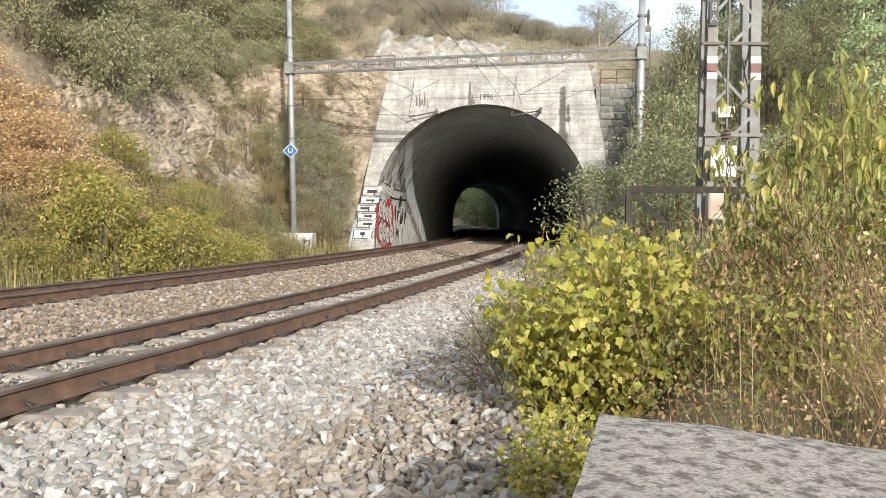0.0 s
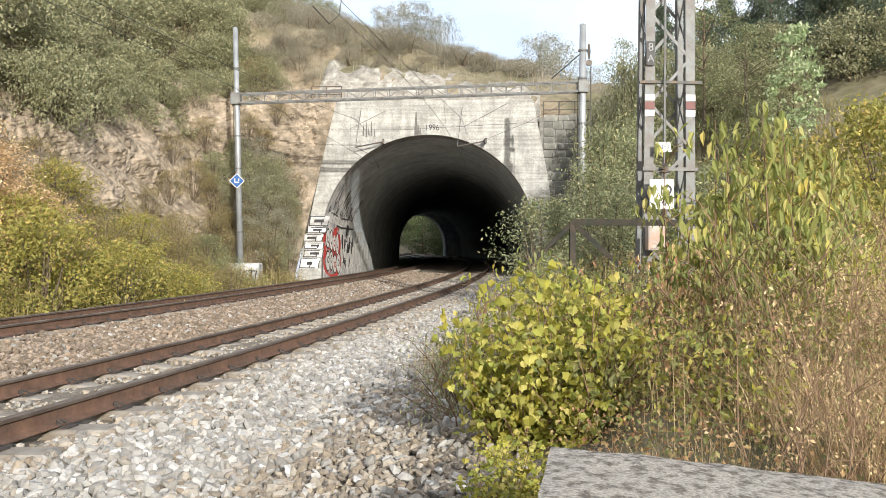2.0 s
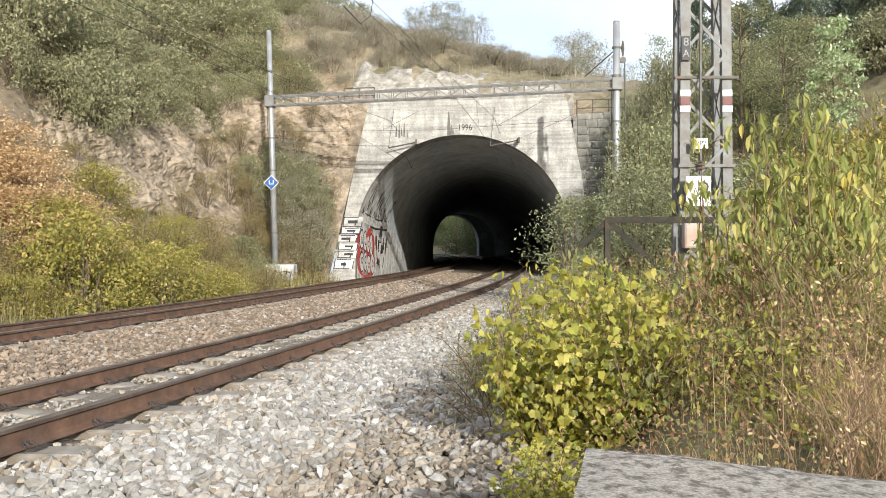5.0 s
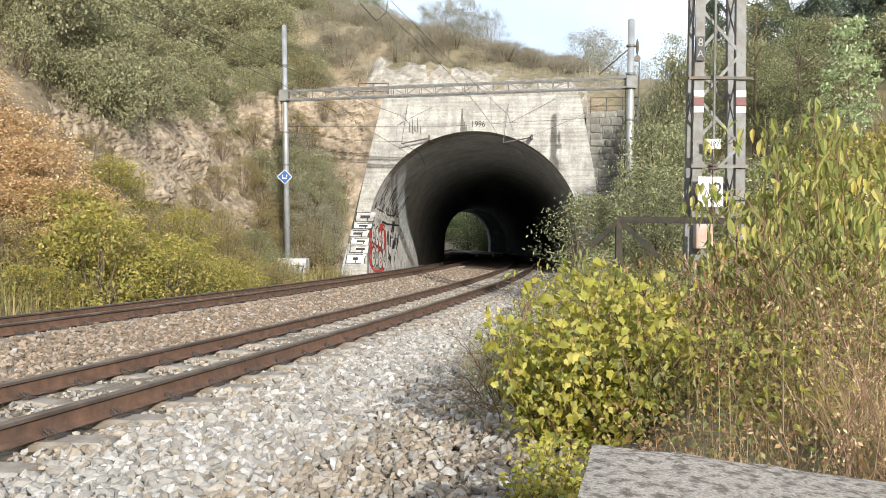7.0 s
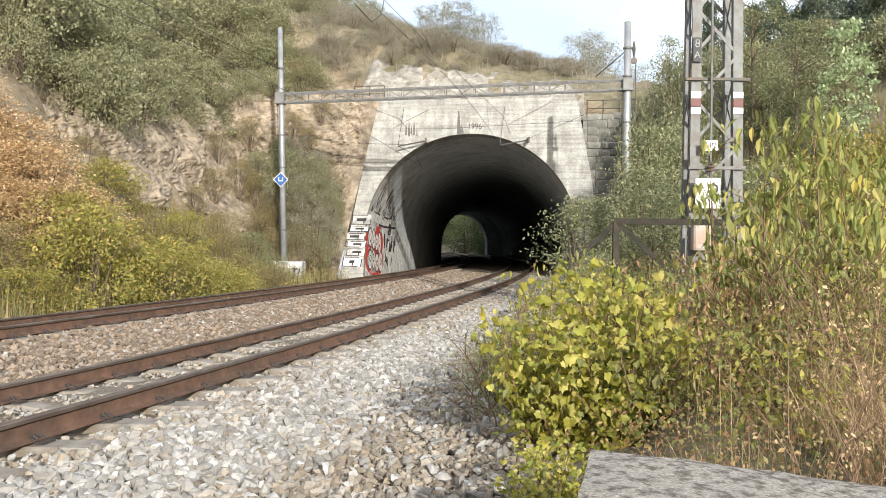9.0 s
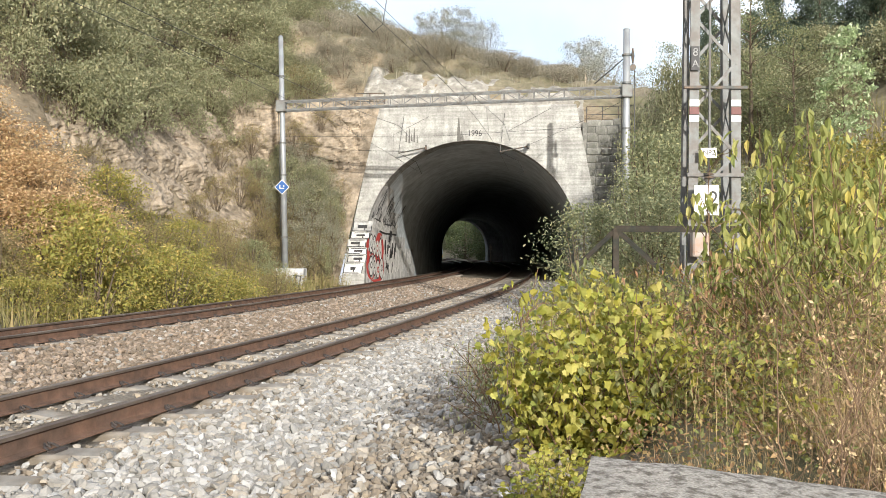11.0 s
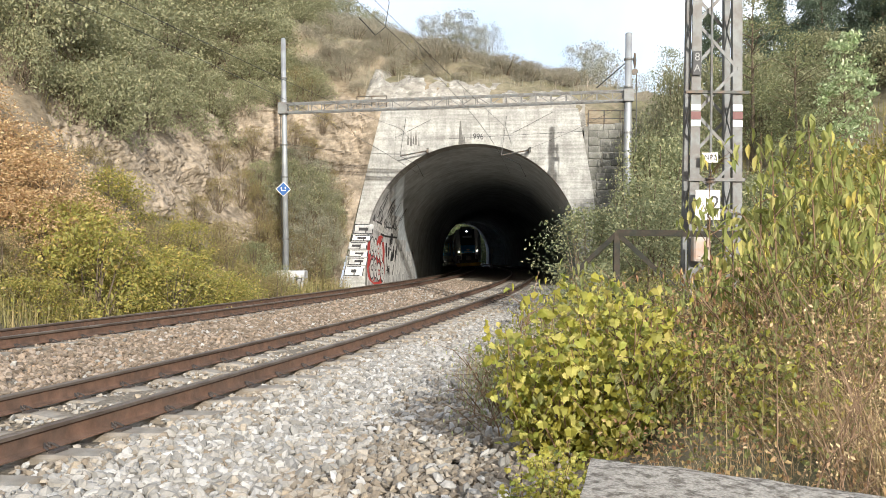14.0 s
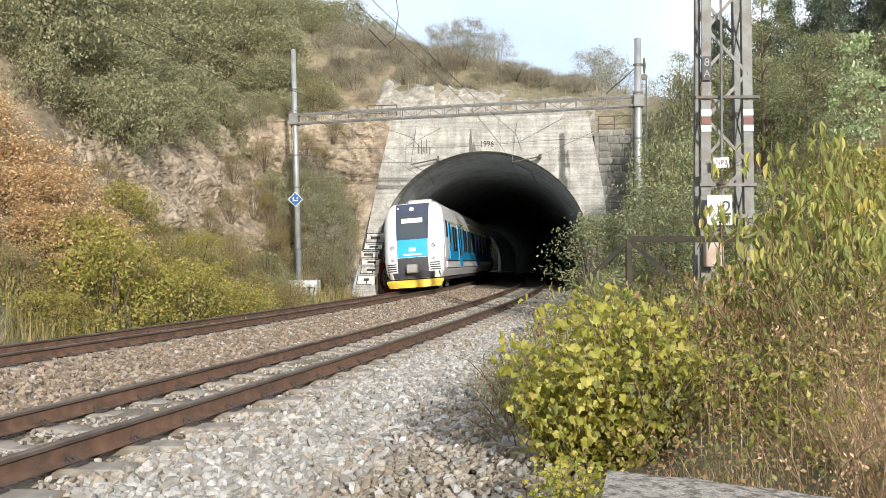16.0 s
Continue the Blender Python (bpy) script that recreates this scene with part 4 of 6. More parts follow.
text_mesh("lettering", "2", 0.36, M["black_paint"], plate, pose(0.12, -0.010, 0.02, 90, 0, 0), 0.002)
ctl = empty("control_box", Matrix.Translation((4.50, 14.58, 1.40)), "weathered pale steel control box on the mast", "control box")
part("housing", box(pose(0, 0, 0), 0.30, 0.2, 0.46, 0.015), M["control_box"], ctl)
box_door = part("box_door", box(pose(0, -0.104, 0), 0.25, 0.012, 0.40, 0.004), M["control_box"], ctl)
part("latch", box(pose(0.09, -0.116, 0), 0.02, 0.016, 0.05), M["dark_steel"], box_door)


def build_fence():
    th = empty("pipe_fence", Matrix.Identity(4), "dark weathered steel rail fence behind the shrubs", "fence")
    y0, y1 = 13.0, 11.9
    a, b = Vector((2.70, y0, 1.62)), Vector((6.6, y1, 1.58))
    for p, q, w in ((a, b, 0.095), (Vector((2.74, y0, 0.35)), Vector((6.6, y1, 0.35)), 0.06)):
        bm = bmesh.new()
        beam(bm, p, q, w, w)
        part("rail", bm, M["fence"], th)
    for k in (0.0, 0.5, 1.0):
        p = a.lerp(b, k)
        bm = bmesh.new()
        beam(bm, Vector((p.x, p.y, 0.0)), p, 0.09, 0.09)
        part("post", bm, M["fence"], th)
    for (x0, z0), (x1, z1) in (((2.72, 1.6), (3.85, 0.5)), ((2.70, 1.6), (2.05, 0.95)), ((4.7, 1.58), (5.9, 0.5))):
        bm = bmesh.new()
        beam(bm, Vector((x0, y0 - (x0 - 2.7) * 0.28, z0)), Vector((x1, y0 - (x1 - 2.7) * 0.28, z1)), 0.075, 0.075)
        part("brace", bm, M["fence"], th)


build_fence()

# ---- details of the portal ----
def build_portal_details():
    year = empty("year_inscription", Matrix.Identity(4), "dark year figures cast in the concrete over the arch", "inscription")
    m = Matrix.Translation(face_point(-0.13, 6.93, 0.006)) @ Matrix.Rotation(-PA, 4, "Z") @ pose(0, 0, 0, 90, 0, 0)
    text_mesh("lettering", "1996", 0.42, M["black_paint"], year, m @ Matrix.Diagonal((0.85, 1, 1, 1)), 0.004)
    # Narrow dark streaks over the arch, tapering towards the top.
    marks = empty("soot_stain", Matrix.Identity(4), "black streaks on the concrete over the arch", "stain")
    for u, z0, z1, w in ((-0.92, 6.55, 7.75, 0.10), (-0.80, 6.6, 7.1, 0.05), (-0.72, 6.6, 6.95, 0.05), (-3.55, 6.55, 7.1, 0.05), (-3.4, 6.5, 7.25, 0.05), (-3.15, 6.55, 7.3, 0.05), (-3.28, 6.6, 7.0, 0.04), (-3.0, 6.5, 6.9, 0.03)):
        bm = bmesh.new()
        r = [(-1, 0), (-0.8, 0.5), (-0.25, 1), (0.2, 0.95), (0.7, 0.45), (1, 0)]
        vs = [bm.verts.new(face_point(u + w * a, z0 + (z1 - z0) * b, 0.005)) for a, b in r]
        bm.faces.new(vs)
        part("streak", bm, M["dark_streak"], marks)
    # wing wall of dark stone to the right
    wing = new("wing_wall", None)
    tagged(wing, "dark mossy stone retaining wall beside the tunnel portal", "retaining wall", kind="structure")
    rng = random.Random(5)
    bm = box(Matrix.Translation(face_point(7.6, 3.3, -0.55)) @ Matrix.Rotation(-PA, 4, "Z"), 5.0, 0.8, 8.2)
    part("core", bm, M["masonry"], wing)
    stone_me = {}
    z = 2.6
    while z < 7.3:
        h = rng.uniform(0.26, 0.42)
        u = 5.3
        while u < 10.0:
            w = rng.choice((0.4, 0.55, 0.7))
            key = (w, round(h, 1))
            if key not in stone_me:
                b = box(Matrix.Identity(4), w - 0.01, 0.16, round(h, 1) + 0.03, 0.03)
                me = bpy.data.meshes.new("stone")
                b.to_mesh(me)
                b.free()
                me.materials.append(M["masonry_stone"])
                stone_me[key] = me
            ob = new("stone", stone_me[key])
            ob.parent = wing
            ob.matrix_basis = Matrix.Translation(face_point(u + w / 2, z + h / 2 + rng.uniform(-0.05, 0.05), -0.185 + rng.uniform(-0.03, 0.03))) @ Matrix.Rotation(-PA, 4, "Z") @ Matrix.Rotation(rng.uniform(-0.06, 0.06), 4, "Y")
            u += w
        z += h
    # guard rails on top
    for u0, u1, z, n, depth in ((-6.3, -4.75, 8.25, 3, -0.4), (5.3, 7.6, 7.4, 4, -0.7)):
        th = empty("guard_rail", Matrix.Identity(4), "thin dark steel guard rail on top of the portal", "guard rail", "guard rails")
        for k in range(n):
            u = u0 + (u1 - u0) * k / (n - 1)
            part("post", tube([face_point(u, z - 1.0, depth), face_point(u, z + 0.85, depth)], 0.03, 6), M["dark_steel"], th)
        for dz in (0.0, 0.45, 0.85):
            part("rail", tube([face_point(u0, z + dz, depth), face_point(u1, z + dz, depth)], 0.026, 6), M["dark_steel"], th)
    # graffiti on the left pier: stacked outlined letters lying on their side
    g = empty("pier_graffiti", Matrix.Identity(4), "black and white block letter graffiti on the portal pier", "graffiti")

    def patch(name, mat, pts, depth, parent):
        b = bmesh.new()
        f = b.faces.new([b.verts.new(face_point(u, z, depth)) for u, z in pts])
        part(name, b, mat, parent)

    def quad(name, mat, u, z, w, h, depth, lean, parent):
        patch(name, mat, [(u + lean * z, z), (u + w + lean * z, z), (u + w + lean * (z + h), z + h), (u + lean * (z + h), z + h)], depth, parent)

    z = 0.0
    rng = random.Random(3)
    for k, h in enumerate((0.55, 0.42, 0.36, 0.42, 0.36, 0.55)):
        u0 = -6.74
        u0 = -6.74 + rng.uniform(-0.10, 0.10)
        quad("letter_fill", M["pale_wall"] if k % 2 else M["white_paint"], u0, z, 1.0, h - 0.05, 0.004, 0.16, g)
        for u, zz, w, hh in ((u0, z, rng.uniform(0.6, 1.02), 0.04), (u0 + rng.uniform(0.0, 0.25), z + h - 0.10, 0.75, 0.04), (u0, z, 0.05, h - 0.05), (u0 + 0.95, z, 0.05, h * rng.uniform(0.4, 0.9)), (u0 + rng.uniform(0.2, 0.45), z + h * 0.3, rng.uniform(0.25, 0.5), h * 0.28), (u0 + rng.uniform(0.5, 0.75), z + h * 0.1, 0.06, h * 0.5)):
            quad("letter_outline", M["black_paint"], u, zz, w, hh, 0.008, 0.16, g)
        z += h
    return g


build_portal_details()


def wall_point(s, z, out=0.01):
    """A place on the left side wall inside the tunnel, s metres from its mouth."""
    half = ARCH_A * math.sqrt(1 - (max(0.0, z - ARCH_Z) / ARCH_B) ** 2)
    pts = [face_point(ARCH_C - half, z, 0), face_point(ARCH_C - half, z, -1.3)]
    pts += [line(q, -2.0 - 0.4 * (q - 38) / 30 - half, z) for q in (40.0, 43.0, 46.0, 49.0, 52.0, 55.0, 58.0, 61.0)]
    far = pts[-1]
    out += 0.02
    p = None
    d = s
    for q, r in zip(pts, pts[1:]):
        length = (r - q).length
        if d <= length or r is far:
            p = q.lerp(r, d / length)
            n = Vector(((r - q).y, -(r - q).x, 0)).normalized()
            break
        d -= length
    return p + n * out


def build_wall_graffiti():
    g = empty("tunnel_graffiti", Matrix.Identity(4), "red panel graffiti with white bubble letters inside the tunnel mouth", "graffiti")
    rng = random.Random(8)

    def ring(cs, cz, rs, rz, mat, name, out, inner=0.0, n=14):
        b = bmesh.new()
        if inner:
            o_ = [b.verts.new(wall_point(cs + rs * math.cos(t), cz + rz * math.sin(t), out)) for t in (2 * math.pi * k / n for k in range(n))]
            i_ = [b.verts.new(wall_point(cs + rs * inner * math.cos(t), cz + rz * inner * math.sin(t), out)) for t in (2 * math.pi * k / n for k in range(n))]
            for k in range(n):
                b.faces.new((o_[k], o_[(k + 1) % n], i_[(k + 1) % n], i_[k]))
        else:
            b.faces.new([b.verts.new(wall_point(cs + rs * math.cos(t), cz + rz * math.sin(t), out)) for t in (2 * math.pi * k / n for k in range(n))])
        part(name, b, mat, g)

    def strip(s0, s1, z0, z1, mat, name, out, lean=0.0):
        b = bmesh.new()
        n = max(1, int((s1 - s0) / 0.4))
        lo = [b.verts.new(wall_point(s0 + (s1 - s0) * k / n, z0, out)) for k in range(n + 1)]
        hi = [b.verts.new(wall_point(s0 + (s1 - s0) * k / n + lean, z1, out)) for k in range(n + 1)]
        for k in range(n):
            b.faces.new((lo[k], lo[k + 1], hi[k + 1], hi[k]))
        part(name, b, mat, g)

    for z0, z1, s1 in ((-0.5, 0.5, 17.0), (0.5, 1.5, 16.0), (1.5, 2.2, 12.0), (2.2, 2.9, 8.2), (2.9, 3.5, 7.6), (3.5, 4.0, 4.6), (4.0, 4.4, 2.4)):
        strip(0.1, s1, z0, z1, M["pale_wall"], "whitewash", 0.008)
    for cs, cz, rs, rz in ((1.3, 1.35, 1.22, 0.80), (3.3, 1.40, 1.35, 0.84), (2.3, 0.30, 2.15, 0.80), (3.5, 0.42, 1.2, 0.78), (1.2, 0.45, 1.1, 0.8)):
        ring(cs, cz, rs, rz, M["red_paint"], "red_panel", 0.012 + 0.001 * cz, n=22)
    for row, (cz, rz) in enumerate(((1.40, 0.52), (0.30, 0.50))):
        cs = 0.62
        for k in range(4):
            w = rng.uniform(0.40, 0.58)
            c, h = cz + rng.uniform(-0.10, 0.10), rz * rng.uniform(0.88, 1.12)
            ring(cs + w, c, w + 0.05, h + 0.06, M["black_paint"], "bubble_outline", 0.020 + 0.001 * k)
            ring(cs + w, c, w - 0.03, h - 0.03, M["white_paint"], "bubble", 0.026 + 0.001 * k)
            ring(cs + w + rng.uniform(-0.06, 0.06), c + rng.uniform(-0.05, 0.08), w * rng.uniform(0.4, 0.55), h * rng.uniform(0.35, 0.5), M["red_paint"] if k == 2 else M["black_paint"], "bubble_eye", 0.034, 0.6)
            cs += w * 1.95
    for k in range(30):
        s0 = rng.uniform(0.4, 8.0)
        z0 = rng.uniform(2.3, 3.6)
        strip(s0, s0 + 0.16, z0, z0 + rng.uniform(0.3, 0.75), M["black_paint"], "scrawl", 0.016, rng.uniform(-0.4, 0.4))
    for k in range(24):
        s0 = 4.9 + 0.42 * k
        z0 = rng.uniform(-0.2, 0.5)
        strip(s0, s0 + 0.34, z0, min(1.5, z0 + rng.uniform(0.8, 1.4)), M["white_paint"], "white_letter", 0.014, rng.uniform(-0.3, 0.3))
        strip(0.5 + 0.32 * k, 0.72 + 0.32 * k, 2.35, 2.35 + rng.uniform(0.3, 0.55), M["white_paint"], "white_letter", 0.022, rng.uniform(-0.1, 0.1))
    strip(3.0, 8.3, 2.25, 2.36, M["black_paint"], "scrawl", 0.019)
    strip(0.5, 8.3, 2.75, 2.83, M["black_paint"], "scrawl", 0.019)
    for k in range(26):
        s0 = rng.uniform(4.8, 8.2)
        z0 = rng.uniform(0.0, 1.9)
        strip(s0, s0 + rng.uniform(0.15, 0.5), z0, z0 + rng.uniform(0.2, 0.8), M["black_paint"] if k % 3 else M["white_paint"], "scrawl", 0.016 + 0.001 * k, rng.uniform(-0.5, 0.5))


build_wall_graffiti()

# marker post with a pale lamp inside the tunnel, by the right-hand wall
mk = empty("marker_post", Matrix.Translation(line(94, -1.9, -0.3) + Vector((0, 0, 0))), "pale slim marker post standing in the tunnel", "marker post")
part("post", tube([(0, 0, 0), (0, 0, 2.6)], 0.05, 6), M["white_paint"], mk)
part("head", box(pose(0, 0, 2.1), 0.3, 0.12, 0.55, 0.03), M["white_paint"], mk)
part("foot", box(pose(0, 0, 0.2), 0.28, 0.28, 0.5, 0.03), M["white_paint"], mk)


# ---- sprayed rock face over the portal ----
def build_shotcrete():
    """Grey sprayed concrete laid over the rock above the portal."""
    bm = bmesh.new()
    nu, nd = 46, 22
    us, ds = np.linspace(-6.4, 5.4, nu), np.linspace(0.35, 5.6, nd)
    pts = [[PC + PE * u - PN * d for u in us] for d in ds]
    flat = [q for r in pts for q in r]
    z, *_ = terrain(np.array([q.x for q in flat]), np.array([q.y for q in flat]))
    vs = []
    for k, q in enumerate(flat):
        i, j = k % nu, k // nu
        rim = 0.6 if i in (0, nu - 1) or j == nd - 1 else 0.0
        rim = max(rim, 0.35 * (j / nd) ** 2 + 0.5 * max(0.0, fbm(q.x * 0.45, q.y * 0.45, 9.0)) * (j / nd))
        h = (0.9 * fbm(q.x * 0.13, q.y * 0.13)) * min(1, ds[j] / 3) + 0.12 + 0.28 * fbm(q.x * 0.9, q.y * 0.9, 2.0) + 0.12 * fbm(q.x * 3, q.y * 3, 4.0)
        vs.append(bm.verts.new((q.x, q.y - 0.25 * abs(fbm(q.x * 0.7, 3.0)), z[k] + 0.12 + h - rim * 2.5)))
    for j in range(nd - 1):
        for i in range(nu - 1):
            bm.faces.new((vs[j * nu + i], vs[j * nu + i + 1], vs[(j + 1) * nu + i + 1], vs[(j + 1) * nu + i]))
    ob = mesh_object("sprayed_rock", bm, M["shotcrete"], smooth=True)
    tagged(ob, "grey sprayed concrete over the rock above the portal", "rock face", kind="structure")


build_shotcrete()


# ---- rock face of the cutting ----
def build_rock_face():
    """The steep broken sandstone face between the slope's foot and the shrubs above it."""
    ns, nz = 170, 80
    ss, zs = np.linspace(17.5, 38.6, ns), np.linspace(0.0, 1.0, nz)
    verts, faces = [], []
    for s in ss:
        base_o = float(np.interp(s, [17, 28, 34, 38.6], [-12.4, -12.0, -10.6, -8.6]))
        z0 = float(np.interp(s, [17, 28, 38.6], [2.0, 1.6, -0.3]))
        z1 = float(np.interp(s, [17, 24, 32, 38.6], [7.6, 8.4, 9.0, 8.6]))
        for t in zs:
            z = z0 + (z1 - z0) * t
            o = base_o - 0.40 * (z - z0)
            q = Vector((s * 0.55 + z * 0.18, z * 0.75, 0.0))
            slab = noise.cell(Vector((q.x * 1.1 + 0.5 * noise.noise(q * 1.3), q.y * 0.8 + 0.3 * q.x, 2.0)))
            fine = noise.cell(Vector((q.x * 3.1 + 0.4 * noise.noise(q * 3), q.y * 2.6 + 0.8 * q.x, 5.0)))
            crack = max(0.0, 0.07 - abs(noise.noise(Vector((q.x * 1.3 - 0.3 * q.y, q.y * 0.8 + 0.6 * noise.noise(q * 1.7), 8.0))))) / 0.07
            d = 0.55 * noise.noise(q * 0.9) + 0.09 * slab + 0.035 * fine - 0.10 * crack + 0.14 * fbm(q.x * 2.2, q.y * 2.6, 3.0) + 0.10 * fbm(q.x * 6, q.y * 6, 1.0)
            d -= 1.3 * max(0.0, 0.14 - t) / 0.14 + 1.6 * max(0.0, t - 0.84) / 0.16 + 1.0 * max(0.0, 19.0 - s) / 1.5
            verts.append(line(s, o + d, z)[:])
    for j in range(ns - 1):
        for k in range(nz - 1):
            a = j * nz + k
            faces.append((a, a + 1, a + nz + 1, a + nz))
    ob = from_arrays("rock_face", verts, faces, M["rock"])
    tagged(ob, "broken ochre sandstone face of the cutting", "rock face", kind="structure")


build_rock_face()


def build_rock_shoulder():
    """Rock that comes up against the left edge of the portal."""
    nu, nz = 90, 110
    verts, faces = [], []
    for i in range(nu):
        for k in range(nz):
            z = -0.8 + 10.2 * k / (nz - 1)
            edge = -7.0 + (z + 0.9) * 0.22 + 0.12
            u = -13.5 + (edge + 13.5) * i / (nu - 1)
            q = Vector((u * 0.6 + z * 0.2, z * 0.7, 4.0))
            slab = noise.cell(Vector((q.x * 1.2 + 0.5 * noise.noise(q * 1.3), q.y * 0.9 + 0.3 * q.x, 2.0)))
            fine = noise.cell(Vector((q.x * 3.3 + 0.4 * noise.noise(q * 3), q.y * 2.8 + 0.8 * q.x, 5.0)))
            crack = max(0.0, 0.07 - abs(noise.noise(Vector((q.x * 1.4 - 0.3 * q.y, q.y * 0.8 + 0.6 * noise.noise(q * 1.7), 8.0))))) / 0.07
            d = 0.5 * noise.noise(q * 0.9) + 0.08 * slab + 0.04 * fine - 0.09 * crack + 0.14 * fbm(q.x * 2.2, q.y * 2.6, 3.0) + 0.10 * fbm(q.x * 6, q.y * 6, 1.0)
            depth = 0.25 + max(0.0, -6.9 - u) * 0.28 + 0.07 * (8.5 - z) + d * min(1.0, (edge - u) / 0.8)
            if k > nz - 14:
                depth -= 0.16 * (k - nz + 14)
            p = face_point(u, z, depth)
            verts.append(p[:])
    for i in range(nu - 1):
        for k in range(nz - 1):
            a = i * nz + k
            faces.append((a, a + nz, a + nz + 1, a + 1))
    ob = from_arrays("rock_shoulder", verts, faces, M["rock"])
    tagged(ob, "cracked sandstone beside the concrete portal", "rock face", kind="structure")


build_rock_shoulder()


# ---- rock outcrops of the cutting ----
def build_rock(m, seed, label):
    """A jagged sandstone face: a block broken into ledges and cracks."""
    bm = bmesh.new()
    bmesh.ops.create_icosphere(bm, subdivisions=5, radius=1.0)
    off = Vector((seed * 3.7, seed * 1.3, 0))
    for v in bm.verts:
        p = v.co.copy()
        q = p * 1.6 + off
        n1 = noise.noise(Vector((q.x * 0.7, q.y * 0.7, q.z * 1.6)))
        ledge = math.floor((p.z + 0.25 * n1) * 4.0) / 4.0
        crack = abs(noise.noise(Vector((q.x * 1.7, q.y * 1.7, q.z * 0.35))))
        cell = noise.cell(Vector((q.x * 2.2, q.y * 2.2, ledge * 5.0)))
        r = 0.85 + 0.22 * n1 + 0.16 * cell - 0.20 * max(0.0, 0.12 - crack) / 0.12 + 0.10 * noise.noise(q * 4.0)
        v.co = Vector((p.x * r, p.y * r, ledge * 0.35 + p.z * 0.65 * (0.9 + 0.15 * n1)))
    ob = mesh_object("rock_outcrop", bm, M["rock"])
    ob.matrix_basis = m
    tagged(ob, label, "rock", "rock outcrops of the cutting")


def slope_z(x, y):
    z, *_ = terrain(np.array([float(x)]), np.array([float(y)]))
    return float(z[0])


for k, (x, y, sx, sy, sz, turn) in enumerate((
        (-7.0, 40.2, 0.6, 0.5, 0.8, 40), (-15.2, 24.8, 1.2, 0.7, 0.8, 10), (-9.3, 37.2, 0.7, 0.6, 0.7, 60), (-6.9, 38.8, 0.6, 0.5, 0.6, 30))):
    build_rock(pose(x, y, slope_z(x, y) + 0.1 * sz, 0, 0, turn) @ Matrix.Diagonal((sx, sy, sz, 1)), k, "jagged ochre sandstone ledge on the cutting slope" if k % 4 else "cracked pale sandstone ledge of the cutting")


# ---- plants ----
def leaf_cloud(centres, normals_up, size, rng, shape="oval", droop=0.0, spread=0.35):
    """Many folded leaves at the centres: verts and triangles. shape: oval, long or lobed."""
    n = len(centres)
    if shape == "oval":
        tpl = np.array([(0, -0.5, 0), (0.3, 0.05, 0.08), (0, 0.55, -0.03), (-0.3, 0.05, 0.08)])
        tri = np.array([(0, 1, 2), (0, 2, 3)])
    elif shape == "long":
        tpl = np.array([(0, -0.5, 0), (0.19, -0.2, 0.07), (0.17, 0.16, 0.03), (0, 0.64, -0.2), (-0.17, 0.16, 0.03), (-0.19, -0.2, 0.07), (0, 0.0, -0.03)])
        tri = np.array([(0, 1, 6), (1, 2, 6), (2, 3, 6), (3, 4, 6), (4, 5, 6), (5, 0, 6)])
    else:
        ang = np.radians([-90, -55, -28, -5, 22, 48, 68, 90, 112, 132, 158, 185, 208, 235])
        rad = np.array([0.15, 0.36, 0.37, 0.50, 0.42, 0.54, 0.43, 0.60, 0.43, 0.54, 0.42, 0.50, 0.37, 0.36])
        tpl = np.stack([rad * np.cos(ang), rad * np.sin(ang) + 0.05, 0.5 * np.abs(np.cos(ang)) * rad - 0.25 * np.abs(np.sin(ang)) * rad], 1)
        tpl = np.vstack([tpl, [(0, 0.02, 0)]])
        k = len(ang)
        tri = np.array([(i, (i + 1) % k, k) for i in range(k)])
    yaw = rng.uniform(0, 2 * np.pi, n)
    tilt = rng.normal(0, spread, n) + droop
    roll = rng.normal(0, spread, n)
    cy, sy, ct, st, cr, sr = np.cos(yaw), np.sin(yaw), np.cos(tilt), np.sin(tilt), np.cos(roll), np.sin(roll)
    z0 = np.zeros(n)
    o1 = z0 + 1
    rz = np.stack([np.stack([cy, -sy, z0], 1), np.stack([sy, cy, z0], 1), np.stack([z0, z0, o1], 1)], 1)
    rx = np.stack([np.stack([o1, z0, z0], 1), np.stack([z0, ct, st], 1), np.stack([z0, -st, ct], 1)], 1)
    ry = np.stack([np.stack([cr, z0, sr], 1), np.stack([z0, o1, z0], 1), np.stack([-sr, z0, cr], 1)], 1)
    rot = rz @ rx @ ry
    sc = size * rng.uniform(0.55, 1.25, n)
    verts = np.einsum("nij,kj->nki", rot, tpl) * sc[:, None, None] + centres[:, None, :]
    faces = (tri[None] + (np.arange(n) * len(tpl))[:, None, None]).reshape(-1, 3)
    return verts.reshape(-1, 3), faces


def clump_points(rng, clumps, per, radius, height, clump_r, flat=0.75, low=0.05):
    """Points in many uneven clumps that fill a dome."""
    a = rng.uniform(0, 2 * np.pi, clumps)
    zz = rng.uniform(low, 1, clumps) ** 0.8
    rr = np.sqrt(np.maximum(0, 1 - (zz * 0.92) ** 2.2)) * radius * rng.uniform(0.35, 1.05, clumps)
    c = np.stack([rr * np.cos(a), rr * np.sin(a), zz * height], 1)
    pts = np.repeat(c, per, 0) + rng.normal(0, 1, (clumps * per, 3)) * np.array([clump_r, clump_r, clump_r * flat])
    pts[:, 2] = np.maximum(pts[:, 2], 0.02)
    return pts, c


